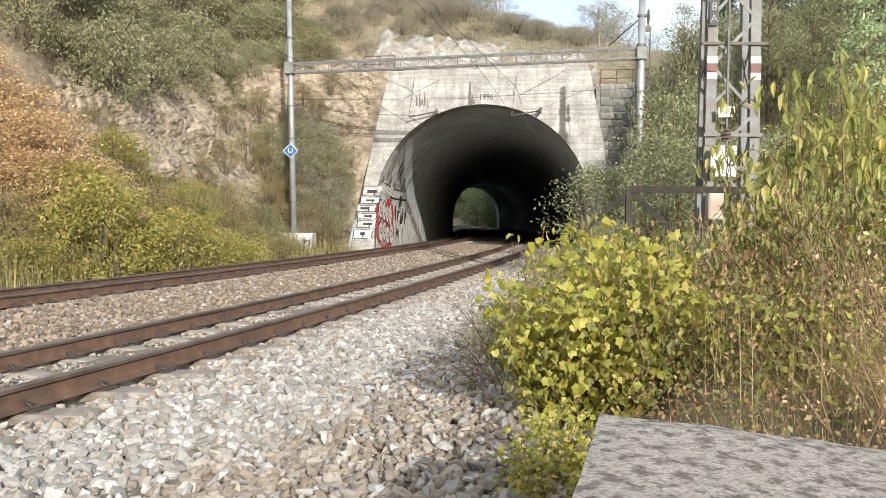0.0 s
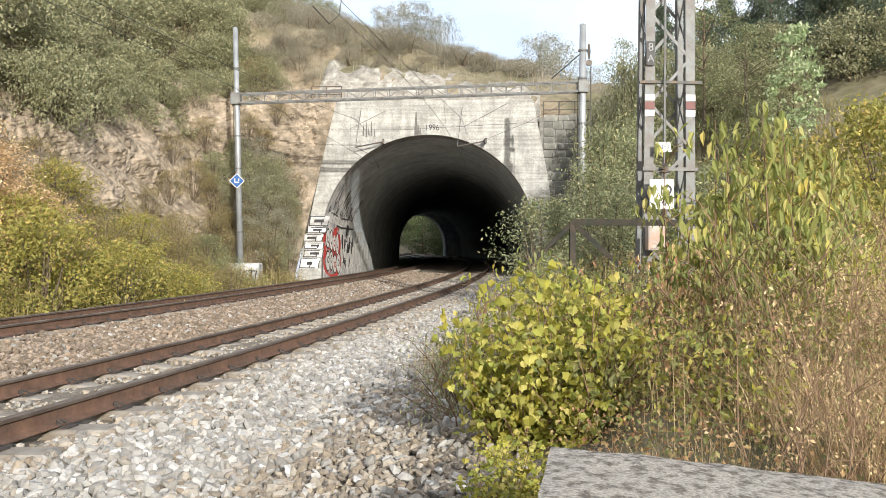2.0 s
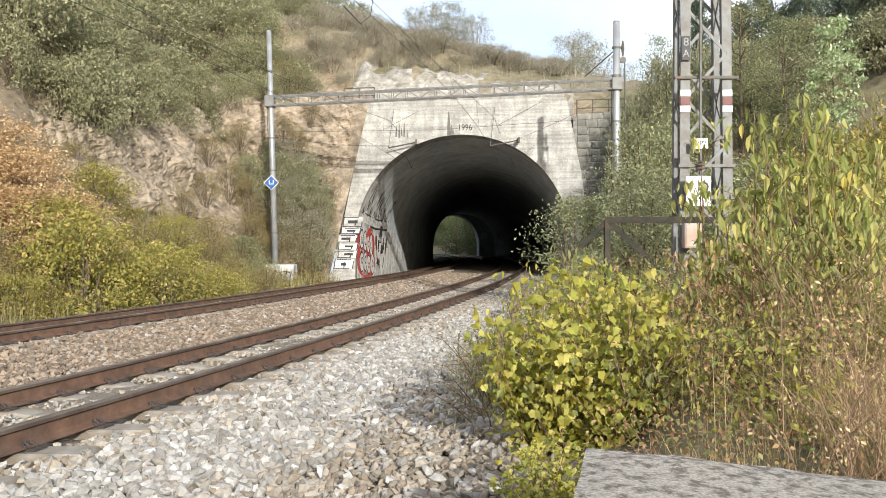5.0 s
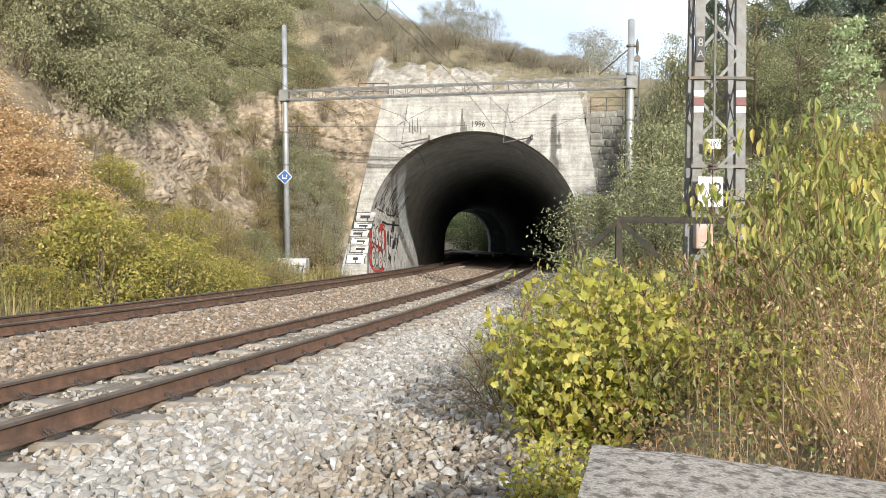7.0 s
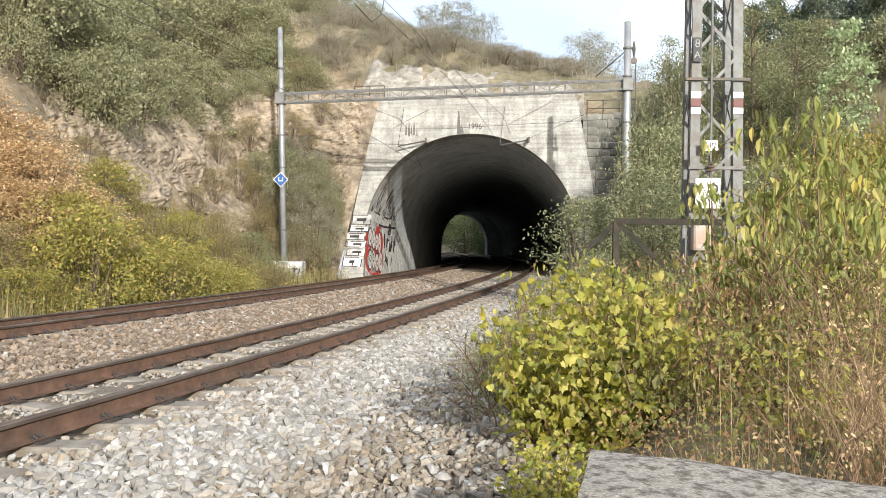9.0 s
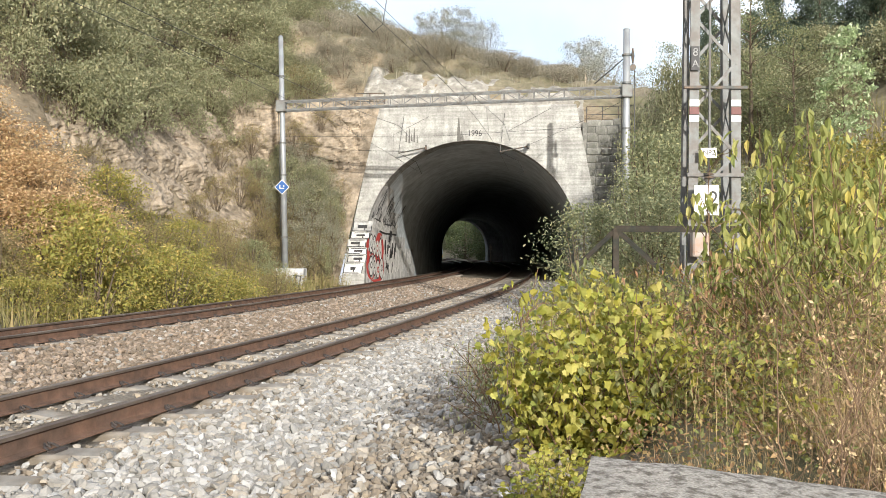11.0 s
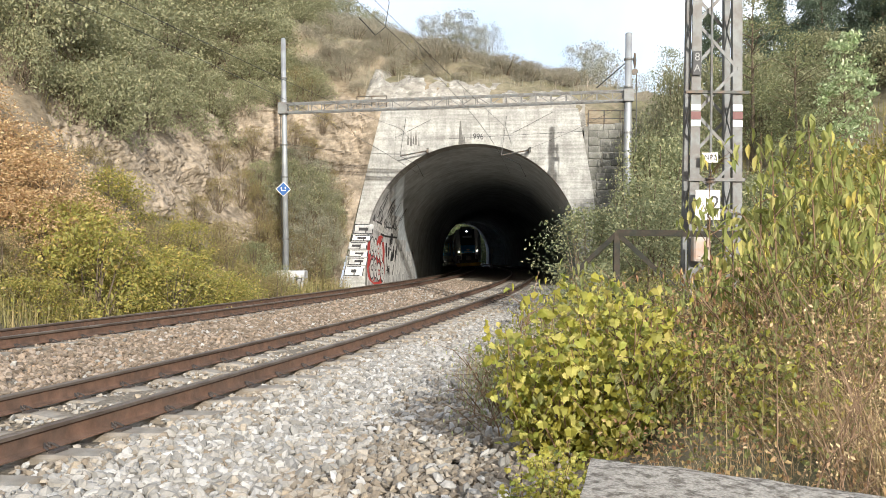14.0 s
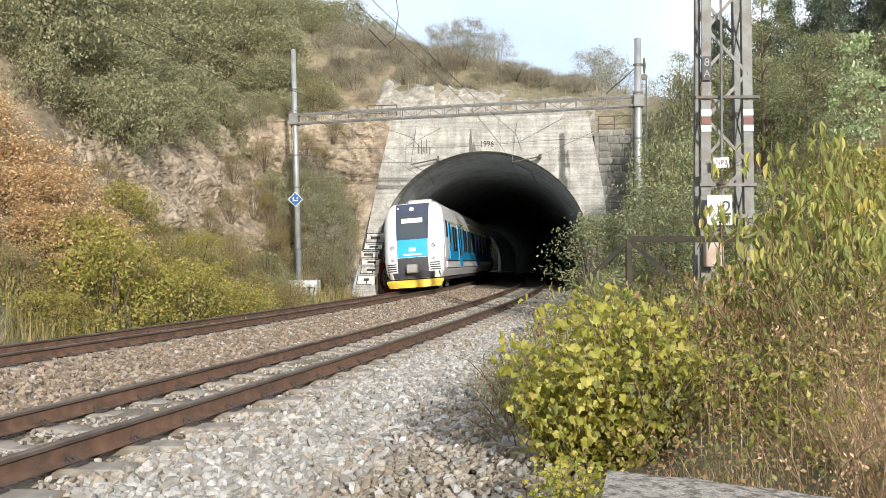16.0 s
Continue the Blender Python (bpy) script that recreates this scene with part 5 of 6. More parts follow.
def build_bush(name, mat, seed, label, category="bush", clumps=90, per=42, leaf=0.075, shape="oval", droop=0.3, group="", clump_r=0.11, radius=1.0, height=1.0, stems=14, m=None, low=0.05):
    """A shrub one metre high and about two wide: thin stems and a broken crown of leaves."""
    rng = np.random.default_rng(seed)
    th = empty(name, m or Matrix.Identity(4), label, category, group)
    pts, cs = clump_points(rng, clumps, per, radius, height, clump_r, low=low)
    v, f = leaf_cloud(pts, None, leaf, rng, shape, droop, 0.6)
    th["tall"] = height
    from_arrays("crown", v, f, mat, th)
    bm = bmesh.new()
    for k in range(stems):
        c = Vector(cs[(k * 7) % len(cs)])
        base = Vector((c.x * 0.15, c.y * 0.15, -0.15))
        mid = base.lerp(c, 0.55) + Vector((0, 0, 0.12 * height))
        add_tube(bm, [base, mid, c], [0.018, 0.012, 0.005], 4, False)
    tagged(part("branchwork", bm, M["bark"], th), kind="stuff")
    return th


def build_tree(name, mat, seed, label, height, crown_r, crown_low, leaf=0.16, clumps=120, per=45, trunk=0.12, shape="oval", conic=False, m=None, group="", clump_r=None):
    rng = np.random.default_rng(seed)
    th = empty(name, m or Matrix.Identity(4), label, "tree", group)
    hs = rng.uniform(0, 1, clumps)
    prof = (1 - hs) ** 0.9 * 0.95 + 0.06 if conic else np.sin(np.pi * np.clip(hs * 0.86 + 0.10, 0, 1)) ** 0.7
    a = rng.uniform(0, 2 * np.pi, clumps)
    rr = crown_r * prof * np.sqrt(rng.uniform(0.08, 1.1, clumps))
    c = np.stack([rr * np.cos(a), rr * np.sin(a), crown_low + hs * (height - crown_low)], 1)
    cr = clump_r or crown_r * 0.14
    pts = np.repeat(c, per, 0) + rng.normal(0, 1, (clumps * per, 3)) * np.array([cr, cr, cr * 0.7])
    v, f = leaf_cloud(pts, None, leaf, rng, shape, 0.5, 0.6)
    from_arrays("crown", v, f, mat, th)
    bm = bmesh.new()
    add_tube(bm, [(0, 0, -0.4), (0.05, 0, height * 0.35), (-0.04, 0.05, height * 0.7), (0, 0, height * 0.97)], [trunk, trunk * 0.75, trunk * 0.4, 0.01], 8)
    part("trunk", bm, M["bark"], th)
    bm = bmesh.new()
    for k in range(0, clumps, 4):
        p = Vector(c[k])
        z = max(0.3, p.z - 0.55 * Vector((p.x, p.y)).length)
        add_tube(bm, [(0, 0, z), (p.x * 0.5, p.y * 0.5, (z + p.z) / 2 + 0.05), p], [trunk * 0.3, trunk * 0.18, 0.008], 4, False)
    tagged(part("branchwork", bm, M["bark"], th), kind="stuff")
    return th


def height_at(x, y):
    z, *_ = terrain(np.array([float(x)]), np.array([float(y)]))
    return float(z[0])


def place(x, y, sx, sz, turn=0.0, dz=-0.15):
    return Matrix.Translation((x, y, height_at(x, y) + dz)) @ Matrix.Rotation(radians(turn), 4, "Z") @ Matrix.Diagonal((sx, sx, sz, 1))


def plant_all(proto_list, spots, seed):
    """Copies of the prototypes at the spots (x, y, half width, height)."""
    rng = random.Random(seed)
    for k, (x, y, w, h) in enumerate(spots):
        p = proto_list[k % len(proto_list)]
        m = place(x, y, w, h / p["tall"], rng.uniform(0, 360))
        if not p.get("used"):
            p["used"] = 1
            p.matrix_basis = m
        else:
            k0 = p.scale
            copy_thing(p, m @ Matrix.Diagonal((1 / k0.x, 1 / k0.y, 1 / k0.z, 1)))


def protos(name, mat, seeds, label, group, **kw):
    return [build_bush(name, mat, s, label, group=group, **kw) for s in seeds]


olive = protos("shrub", M["leaf_olive"], (1, 2, 3), "dense olive-green shrub on the rocky slope", "olive shrubs on the slope", leaf=0.062, height=1.2, clumps=130, per=44)
yellow = protos("shrub", M["leaf_yellow"], (11, 12), "yellow-green autumn shrub at the foot of the slope", "yellow shrubs at the slope foot", leaf=0.06, height=1.4, clumps=120)
orange = protos("small_tree", M["leaf_orange"], (21, 22), "small tree with dry orange-brown leaves", "orange trees", category="tree", leaf=0.06, clumps=150, per=46, clump_r=0.12, height=2.1)
greygreen = protos("shrub", M["leaf_grey"], (31, 32), "grey-green willow shrub beside the railway cutting", "grey-green shrubs", leaf=0.06, shape="oval", height=2.1, clumps=130)
bare = protos("shrub", M["leaf_dry"], (41,), "thin half-bare brown shrub on the rocky slope", "half-bare shrubs", clumps=100, per=34, leaf=0.05, stems=12, height=1.4)

# left slope: lower row of yellow-green shrubs, orange tree, olive shrubs above
plant_all(yellow, [(-8.6, 20.5, 1.7, 2.5), (-7.3, 22.3, 1.6, 2.1), (-6.6, 24.4, 1.4, 1.5), (-9.9, 22.0, 1.6, 2.2), (-8.2, 24.5, 1.5, 1.7), (-9.2, 18.8, 1.0, 1.0), (-11.2, 28.0, 1.5, 1.9), (-9.3, 30.0, 1.2, 1.5), (-7.2, 27.5, 1.0, 0.9)], 1)
plant_all(orange, [(-10.9, 22.8, 1.6, 2.8), (-12.1, 23.8, 1.8, 2.8), (-9.9, 23.6, 1.25, 2.2), (-13.2, 23.2, 1.6, 2.5), (-10.6, 21.8, 1.3, 2.1), (-11.8, 22.2, 1.5, 2.3)], 2)
plant_all(greygreen, [(-5.7, 39.4, 0.8, 2.0), (-6.7, 33.2, 0.9, 1.2), (-7.8, 34.2, 1.0, 1.4)], 3)
plant_all(olive, [(-16.6, 28.5, 2.6, 3.6), (-14.4, 29.6, 2.4, 3.2), (-18.6, 30.5, 3.0, 3.6), (-16.2, 32.5, 2.8, 3.4), (-13.2, 32.2, 1.9, 2.4), (-20.5, 33.5, 3.2, 3.8), (-17.5, 36.5, 3.2, 3.6),
                  (-14.8, 38.5, 2.8, 3.0), (-21.5, 39.0, 3.4, 3.6), (-18.2, 42.0, 3.4, 3.4), (-14.5, 43.5, 2.8, 2.8), (-12.2, 46.5, 2.6, 2.6), (-16.5, 48.0, 3.2, 3.0), (-20.0, 48.0, 3.2, 3.4),
                  (-12.6, 52.0, 2.8, 2.4), (-16.0, 55.0, 3.2, 2.6), (-20.0, 57.0, 3.2, 2.8), (-12.0, 58.0, 2.8, 2.4), (-15.5, 63.0, 3.2, 2.6), (-20.5, 65.0, 3.4, 3.0), (-24.0, 44.0, 3.4, 3.6),
                  (-25.0, 52.0, 3.4, 3.2), (-23.0, 30.5, 3.0, 3.6), (-21.5, 27.0, 2.6, 3.4), (-19.3, 26.8, 2.2, 3.0), (-9.8, 44.5, 2.0, 2.2), (-9.0, 50.0, 2.0, 1.8), (-25.5, 36.0, 3.0, 3.4), (-11.5, 40.5, 1.8, 2.2), (-12.0, 37.6, 1.8, 2.2), (-10.2, 47.5, 2.0, 2.2), (-13.8, 35.2, 2.0, 2.4), (-15.6, 35.0, 2.4, 2.8), (-13.5, 49.0, 2.6, 2.4), (-8.8, 55.0, 2.4, 1.9), (-10.5, 54.0, 2.4, 2.2), (-9.5, 61.0, 2.4, 2.0), (-13.5, 60.5, 3.0, 2.6), (-11.8, 67.0, 2.8, 2.4), (-16.5, 70.0, 3.2, 2.8), (-20.0, 72.0, 3.4, 3.0), (-26.0, 62.0, 3.6, 3.2), (-17.0, 51.5, 2.8, 2.6), (-23.0, 35.0, 2.8, 3.2), (-18.0, 33.8, 2.4, 2.8), (-12.6, 30.2, 1.9, 3.0), (-14.2, 28.2, 2.2, 3.4), (-13.4, 33.6, 1.7, 2.6), (-16.0, 26.6, 2.2, 3.0), (-12.4, 39.6, 2.0, 2.8), (-10.6, 42.6, 1.8, 2.6), (-9.6, 46.2, 1.8, 2.4), (-18.0, 25.6, 2.2, 3.0), (-14.6, 25.4, 1.5, 2.2), (-15.6, 24.6, 1.5, 2.2), (-16.8, 24.4, 1.8, 2.4), (-13.7, 26.6, 1.4, 2.2)], 4)
plant_all(bare, [(-9.4, 27.0, 1.3, 1.6), (-6.0, 30.5, 0.9, 1.3), (-8.0, 31.0, 1.1, 1.5), (-8.8, 33.6, 1.1, 1.7), (-10.6, 20.0, 1.0, 1.2)], 5)
# shrubs rooted on ledges of the rock faces
def plant_on_rock(proto_list, spots, seed):
    """Copies at the spots (x, y, z, half width, height)."""
    rng = random.Random(seed)
    for k, (x, y, z, w, h) in enumerate(spots):
        p = proto_list[k % len(proto_list)]
        k0 = p.scale
        copy_thing(p, Matrix.Translation((x, y, z)) @ Matrix.Rotation(rng.uniform(0, 6.3), 4, "Z") @ Matrix.Diagonal((w / k0.x, w / k0.y, h / p["tall"] / k0.z, 1)))


plant_on_rock(olive, [(-12.3, 34.0, 5.9, 1.7, 2.4), (-12.6, 31.2, 5.6, 1.6, 2.4), (-12.9, 29.0, 5.4, 1.5, 2.2), (-12.1, 36.0, 6.9, 1.5, 2.0), (-9.8, 41.6, 7.7, 1.3, 1.9), (-8.3, 42.0, 8.0, 1.3, 1.8), (-6.9, 43.0, 8.7, 1.3, 1.7),
                      (-12.5, 45.3, 10.2, 1.9, 2.2), (-10.4, 44.4, 9.4, 1.8, 2.2), (-12.8, 37.9, 7.8, 1.6, 2.2), (-11.2, 39.8, 7.6, 1.4, 1.9), (-7.6, 45.0, 9.9, 1.6, 1.6), (-9.0, 45.4, 10.2, 1.7, 1.8)], 24)
plant_on_rock(bare, [(-6.2, 39.9, 0.2, 0.9, 2.6), (-7.3, 39.4, 0.3, 1.1, 3.0), (-5.5, 40.5, 0.1, 0.6, 2.4), (-8.2, 38.8, 0.4, 1.2, 2.6), (-6.8, 38.8, -0.1, 1.0, 2.2), (-6.0, 39.0, -0.2, 0.9, 2.0), (-5.2, 40.9, 1.2, 0.7, 2.0), (-5.8, 40.8, 2.0, 0.8, 2.0), (-6.6, 40.4, 1.6, 0.9, 2.0), (-7.6, 39.9, 1.8, 1.0, 2.0), (-5.0, 41.1, 3.2, 0.6, 1.4), (-8.6, 39.2, 2.6, 1.0, 1.8), (-9.4, 38.6, 3.4, 1.0, 1.6)], 25)
plant_on_rock(olive, [(-6.2, 40.0, 2.9, 1.1, 2.3), (-7.4, 39.6, 3.2, 1.2, 2.2), (-5.4, 40.6, 2.4, 0.7, 1.7)], 35)
plant_on_rock(bare, [(-12.1, 28.6, 3.2, 1.2, 1.5), (-10.4, 34.8, 2.4, 0.9, 1.1)], 26)
scrub = protos("shrub", M["leaf_scrub"], (91, 92), "low grey-brown scrub on the hill above the portal", "scrub above the portal", clumps=110, per=36, leaf=0.05, stems=10, height=1.0)
plant_all(scrub, [(-6.2 + 1.75 * (k % 8) + 0.5 * (k // 8), 44.9 + 1.3 * (k // 8) + 0.35 * ((k * 3) % 4), 0.85 + 0.1 * (k % 4), 0.45 + 0.1 * ((k * 5) % 6)) for k in range(24)], 29)
plant_all(scrub, [(-5.6 + 2.15 * (k % 7) + 0.9 * ((k * 7) % 5 - 2) * 0.4, 46.6 + 3.3 * (k // 7) + 0.5 * ((k * 3) % 4), 1.2 + 0.14 * (k % 5), 0.75 + 0.12 * ((k * 5) % 6)) for k in range(35)], 27)
plant_all(olive, [(9.0, 37.6, 1.3, 4.6), (10.3, 37.0, 1.5, 4.6), (11.6, 37.6, 1.6, 4.2), (8.4, 35.0, 1.2, 3.2), (10.6, 34.6, 1.4, 2.6), (12.8, 33.6, 1.7, 2.8), (14.2, 31.4, 1.8, 2.4), (15.6, 34.0, 1.8, 2.6), (13.6, 36.0, 1.8, 3.0), (17.4, 31.6, 1.9, 2.6), (11.8, 40.5, 1.8, 2.8), (13.8, 40.4, 1.9, 2.8), (19.0, 30.6, 1.9, 2.6)], 28)
plant_on_rock(greygreen, [(-7.8, 40.5, 4.6, 0.8, 1.6), (-6.2, 40.9, 3.2, 0.7, 1.9), (-8.9, 40.2, 3.6, 0.9, 1.9), (-5.5, 41.0, 1.4, 0.5, 1.6)], 31)
plant_on_rock(bare, [(-6.6, 40.9, 5.6, 0.8, 1.2), (-7.3, 40.8, 6.3, 0.8, 1.2), (-5.6, 41.1, 4.2, 0.6, 1.1), (-9.3, 40.6, 5.9, 0.9, 1.3), (-10.2, 38.2, 5.0, 0.9, 1.2), (-10.0, 36.9, 3.0, 1.0, 1.4), (-6.0, 41.2, 7.2, 0.7, 1.0)], 32)
plant_all(scrub, [(-6.3, 43.6, 1.0, 1.0), (-5.3, 44.7, 1.1, 1.2), (-6.2, 46.0, 1.3, 1.3), (-4.3, 46.6, 1.2, 1.2), (-7.5, 47.6, 1.4, 1.4), (-5.4, 49.2, 1.4, 1.4), (-7.0, 50.6, 1.5, 1.5), (-4.4, 51.6, 1.4, 1.3), (-6.4, 53.0, 1.6, 1.5), (-3.0, 53.4, 1.4, 1.2), (-5.0, 55.5, 1.6, 1.4), (-7.2, 44.9, 1.0, 1.2), (-4.6, 43.9, 0.8, 0.8)], 33)
# skyline over the tunnel
hill = protos("shrub", M["leaf_hazed"], (95, 96, 97), "airy shrub on the hill crest, its green greyed for haze", "shrubs on the hill crest", clumps=130, per=36, leaf=0.052, stems=10, height=2.1, clump_r=0.11)
plant_all(hill, [(1.0, 64.0, 2.4, 3.9), (-1.4, 64.5, 1.5, 2.8), (-0.2, 62.5, 2.0, 3.3), (1.9, 62.8, 1.8, 3.0), (3.4, 64.0, 1.6, 3.7), (0.6, 61.6, 2.2, 2.2)], 16)
plant_all(olive, [(-9.0, 70.0, 2.6, 2.6), (-6.0, 67.0, 1.6, 1.8)], 6)
plant_all(hill, [(10.5, 60.0, 2.0, 4.6), (9.4, 59.0, 1.9, 4.0), (11.3, 58.6, 1.9, 4.2), (10.2, 57.6, 2.2, 2.8), (13.4, 58.0, 1.4, 3.0), (-4.0, 56.0, 1.6, 1.4), (3.0, 54.0, 1.6, 1.2), (8.0, 52.0, 1.6, 1.4)], 7)
# grey shrubs on the rock between the mast and the portal
plant_on_rock(hill, [(-6.9, 38.6, 0.0, 1.1, 2.4), (-6.0, 39.2, 0.2, 1.0, 2.6), (-5.2, 39.8, 0.2, 0.8, 2.2), (-6.4, 39.6, 2.0, 1.1, 2.4), (-5.4, 40.4, 1.8, 0.8, 2.2), (-7.4, 39.2, 2.2, 1.2, 2.4), (-5.9, 40.3, 3.6, 1.0, 2.0), (-7.0, 39.9, 4.2, 1.1, 2.0)], 36)
# right side: shrubs by the portal and behind the mast
plant_all(greygreen, [(3.2, 19.0, 1.3, 2.7), (4.4, 17.5, 1.2, 2.3), (5.0, 20.5, 1.5, 3.0), (6.5, 18.5, 1.6, 2.8), (6.2, 24.0, 1.8, 4.2), (7.8, 27.0, 1.9, 4.2), (4.6, 23.5, 1.2, 2.9), (2.9, 16.0, 0.8, 1.5), (8.0, 21.0, 1.8, 3.0)], 8)
plant_all(bare, [(-8.4, 37.6, 1.2, 1.8), (-10.0, 41.5, 1.4, 2.2), (-7.4, 42.6, 1.2, 2.0), (-7.6, 36.9, 1.0, 1.5)], 18)
plant_all(yellow, [(9.2, 19.0, 1.8, 3.2), (11.0, 18.0, 2.0, 3.4), (8.2, 15.5, 1.3, 2.2), (10.0, 15.0, 1.6, 2.5), (12.4, 15.6, 1.8, 3.0), (12.6, 21.0, 2.2, 3.6), (7.2, 13.2, 1.0, 1.7), (9.2, 12.2, 1.2, 1.9)], 9)

birch = build_tree("birch", M["leaf_birch"], 51, "slender birch with thin grey-green leaves", 8.2, 1.7, 1.0, 0.10, 130, 52, 0.09, m=Matrix.Translation((10.5, 38.9, height_at(10.5, 38.9) - 0.3)) @ Matrix.Diagonal((0.72, 0.72, 0.80, 1)), group="birches")
for x, y, s in ((11.6, 31.5, 1.05), (12.2, 29.0, 0.8), (20.0, 36.5, 1.0), (22.5, 38.0, 1.1), (10.6, 24.0, 0.62), (18.6, 33.0, 0.85), (13.2, 37.0, 0.8)):
    copy_thing(birch, Matrix.Translation((x, y, height_at(x, y) - 0.3)) @ Matrix.Rotation(x, 4, "Z") @ Matrix.Diagonal((1.3 * s, 1.3 * s, s, 1)))
pine = build_tree("pine", M["leaf_pine"], 61, "dark green pine on the wooded slope", 11.0, 2.6, 1.0, 0.22, 190, 75, 0.16, "long", True, m=Matrix.Translation((17.0, 38.0, height_at(17, 38) - 0.3)) @ Matrix.Scale(0.62, 4), group="pines")
for x, y, s in ((15.2, 41.0, 0.55), (19.5, 40.0, 0.6), (21.5, 36.0, 0.6), (13.6, 43.0, 0.5), (24.0, 38.0, 0.7), (17.8, 34.0, 0.5), (23.0, 33.0, 0.62), (16.0, 35.5, 0.56), (14.6, 37.0, 0.5), (20.6, 33.0, 0.58), (18.6, 36.0, 0.66), (20.2, 37.6, 0.72), (16.8, 39.4, 0.62), (22.2, 40.5, 0.75), (18.4, 31.4, 0.42), (24.5, 35.5, 0.7)):
    copy_thing(pine, Matrix.Translation((x, y, height_at(x, y) - 0.3)) @ Matrix.Rotation(x, 4, "Z") @ Matrix.Scale(s / 0.62, 4))
poplar = build_tree("poplar", M["leaf_poplar"], 71, "young poplar with pale silvery-green leaves", 6.6, 1.25, 1.2, 0.20, 84, 30, 0.06, m=Matrix.Translation((13.2, 27.5, height_at(13.2, 27.5) - 0.2)) @ Matrix.Scale(0.74, 4))
# trees beyond the far mouth
far_tree = build_tree("far_tree", M["leaf_green"], 81, "leafy green tree beyond the far tunnel mouth", 9.0, 3.6, 0.3, 0.30, 120, 40, 0.2, group="trees beyond the tunnel")
far_tree.matrix_basis = Matrix.Translation(line(150, 4.5, -0.5))
# Flanking trees added to keep skylight off the train beyond the mouth.
for s, o, k in ((131, 3.4, 1.1), (133, -11.8, 1.1), (139, -11.4, 1.25), (140, 2.8, 1.2), (147, -11.0, 1.3), (154, -10.6, 1.3), (136, 6.5, 1.4), (143, -14.5, 1.6)):
    copy_thing(far_tree, Matrix.Translation(line(s, o, -0.6)) @ Matrix.Rotation(s * 2.1, 4, "Z") @ Matrix.Scale(k, 4))
for s, o, k in ((158, 1.5, 1.0), (166, -1.0, 1.1), (176, -5.0, 1.2), (185, -11, 1.3), (172, 4, 1.3), (150, 9, 1.2), (196, -16, 1.4), (140, 6, 0.7), (145, -11, 0.6), (158, -13, 0.7), (190, -3, 1.6)):
    copy_thing(far_tree, Matrix.Translation(line(s, o + (3.5 if o > -2 else -1.5), -0.6)) @ Matrix.Rotation(s, 4, "Z") @ Matrix.Scale(k, 4))

for x, y, k in ((3.5, 203, 0.9), (1.3, 214, 1.0), (4.2, 226, 1.0), (5.8, 191, 0.8), (0.0, 222, 1.1), (2.4, 209, 0.7), (6.6, 200, 1.0), (2.2, 232, 1.2), (-1.5, 232, 1.2), (7.5, 186, 0.7), (0.4, 206, 0.7), (4.4, 196, 0.6)):
    copy_thing(far_tree, Matrix.Translation((x, y, height_at(x, y) - 0.4)) @ Matrix.Rotation(y, 4, "Z") @ Matrix.Scale(k, 4))


# ---- foreground plants ----
def stems_from(rng, base_points, tips, th, name="stem", bow=0.15, r=0.006, sides=4):
    """Thin bowed stems, each a part of the plant th; returns their paths."""
    paths = []
    for b, t in zip(base_points, tips):
        b, t = Vector(b), Vector(t)
        mid = b.lerp(t, 0.5) + Vector((rng.uniform(-bow, bow), rng.uniform(-bow, bow), 0.05))
        pts = [b, b.lerp(mid, 0.5), mid, mid.lerp(t, 0.55), t]
        bm = bmesh.new()
        add_tube(bm, pts, [r, r * 0.9, r * 0.75, r * 0.5, r * 0.25], sides, False)
        part(name, bm, M["stem"], th)
        paths.append(pts)
    return paths


def along(paths, rng, per, start=0.25, off=0.07):
    out = []
    for pts in paths:
        for _ in range(per):
            k = rng.uniform(start, 1.0) * (len(pts) - 1)
            i = min(int(k), len(pts) - 2)
            p = pts[i].lerp(pts[i + 1], k - i)
            out.append((p.x + rng.normal(0, off), p.y + rng.normal(0, off), p.z + rng.normal(0, off * 0.8)))
    return np.array(out)


def build_maple():
    rng = np.random.default_rng(101)
    th = empty("maple_sapling_bush", Matrix.Translation((0.80, 4.5, 0.22)), "yellow-green maple saplings with lobed leaves among weeds", "bush")
    bases, tips = [], []
    for k in range(46):
        a = rng.uniform(0, 2 * np.pi)
        r = math.sqrt(rng.uniform(0, 1))
        tx, ty = 0.47 * r * math.cos(a), 0.55 * r * math.sin(a)
        h = 0.86 - 0.26 * r ** 2 + rng.uniform(-0.40, 0.16)
        bases.append((tx * 0.55, ty * 0.55, -0.1))
        tips.append((tx, ty, h))
    paths = stems_from(rng, bases, tips, th)
    pts = along(paths, rng, 54, 0.06, 0.06)
    v, f = leaf_cloud(pts, None, 0.057, rng, "lobed", 0.6, 0.75)
    from_arrays("foliage", v, f, M["leaf_maple"], th)
    pts = along(paths, rng, 9, 0.05, 0.09)
    v, f = leaf_cloud(pts, None, 0.06, rng, "oval", 0.5, 0.6)
    from_arrays("undergrowth", v, f, M["leaf_olive_near"], th)
    return th


maple = build_maple()
m2 = copy_thing(maple, pose(0.50, 3.35, 0.12, 0, 0, 140) @ Matrix.Diagonal((0.5, 0.5, 0.42, 1)))
m3 = copy_thing(maple, pose(1.15, 5.5, 0.15, 0, 0, 60) @ Matrix.Diagonal((0.8, 0.8, 1.0, 1)))
m5 = copy_thing(maple, pose(1.42, 5.2, 0.25, 0, 0, 250) @ Matrix.Diagonal((0.45, 0.5, 0.5, 1)))


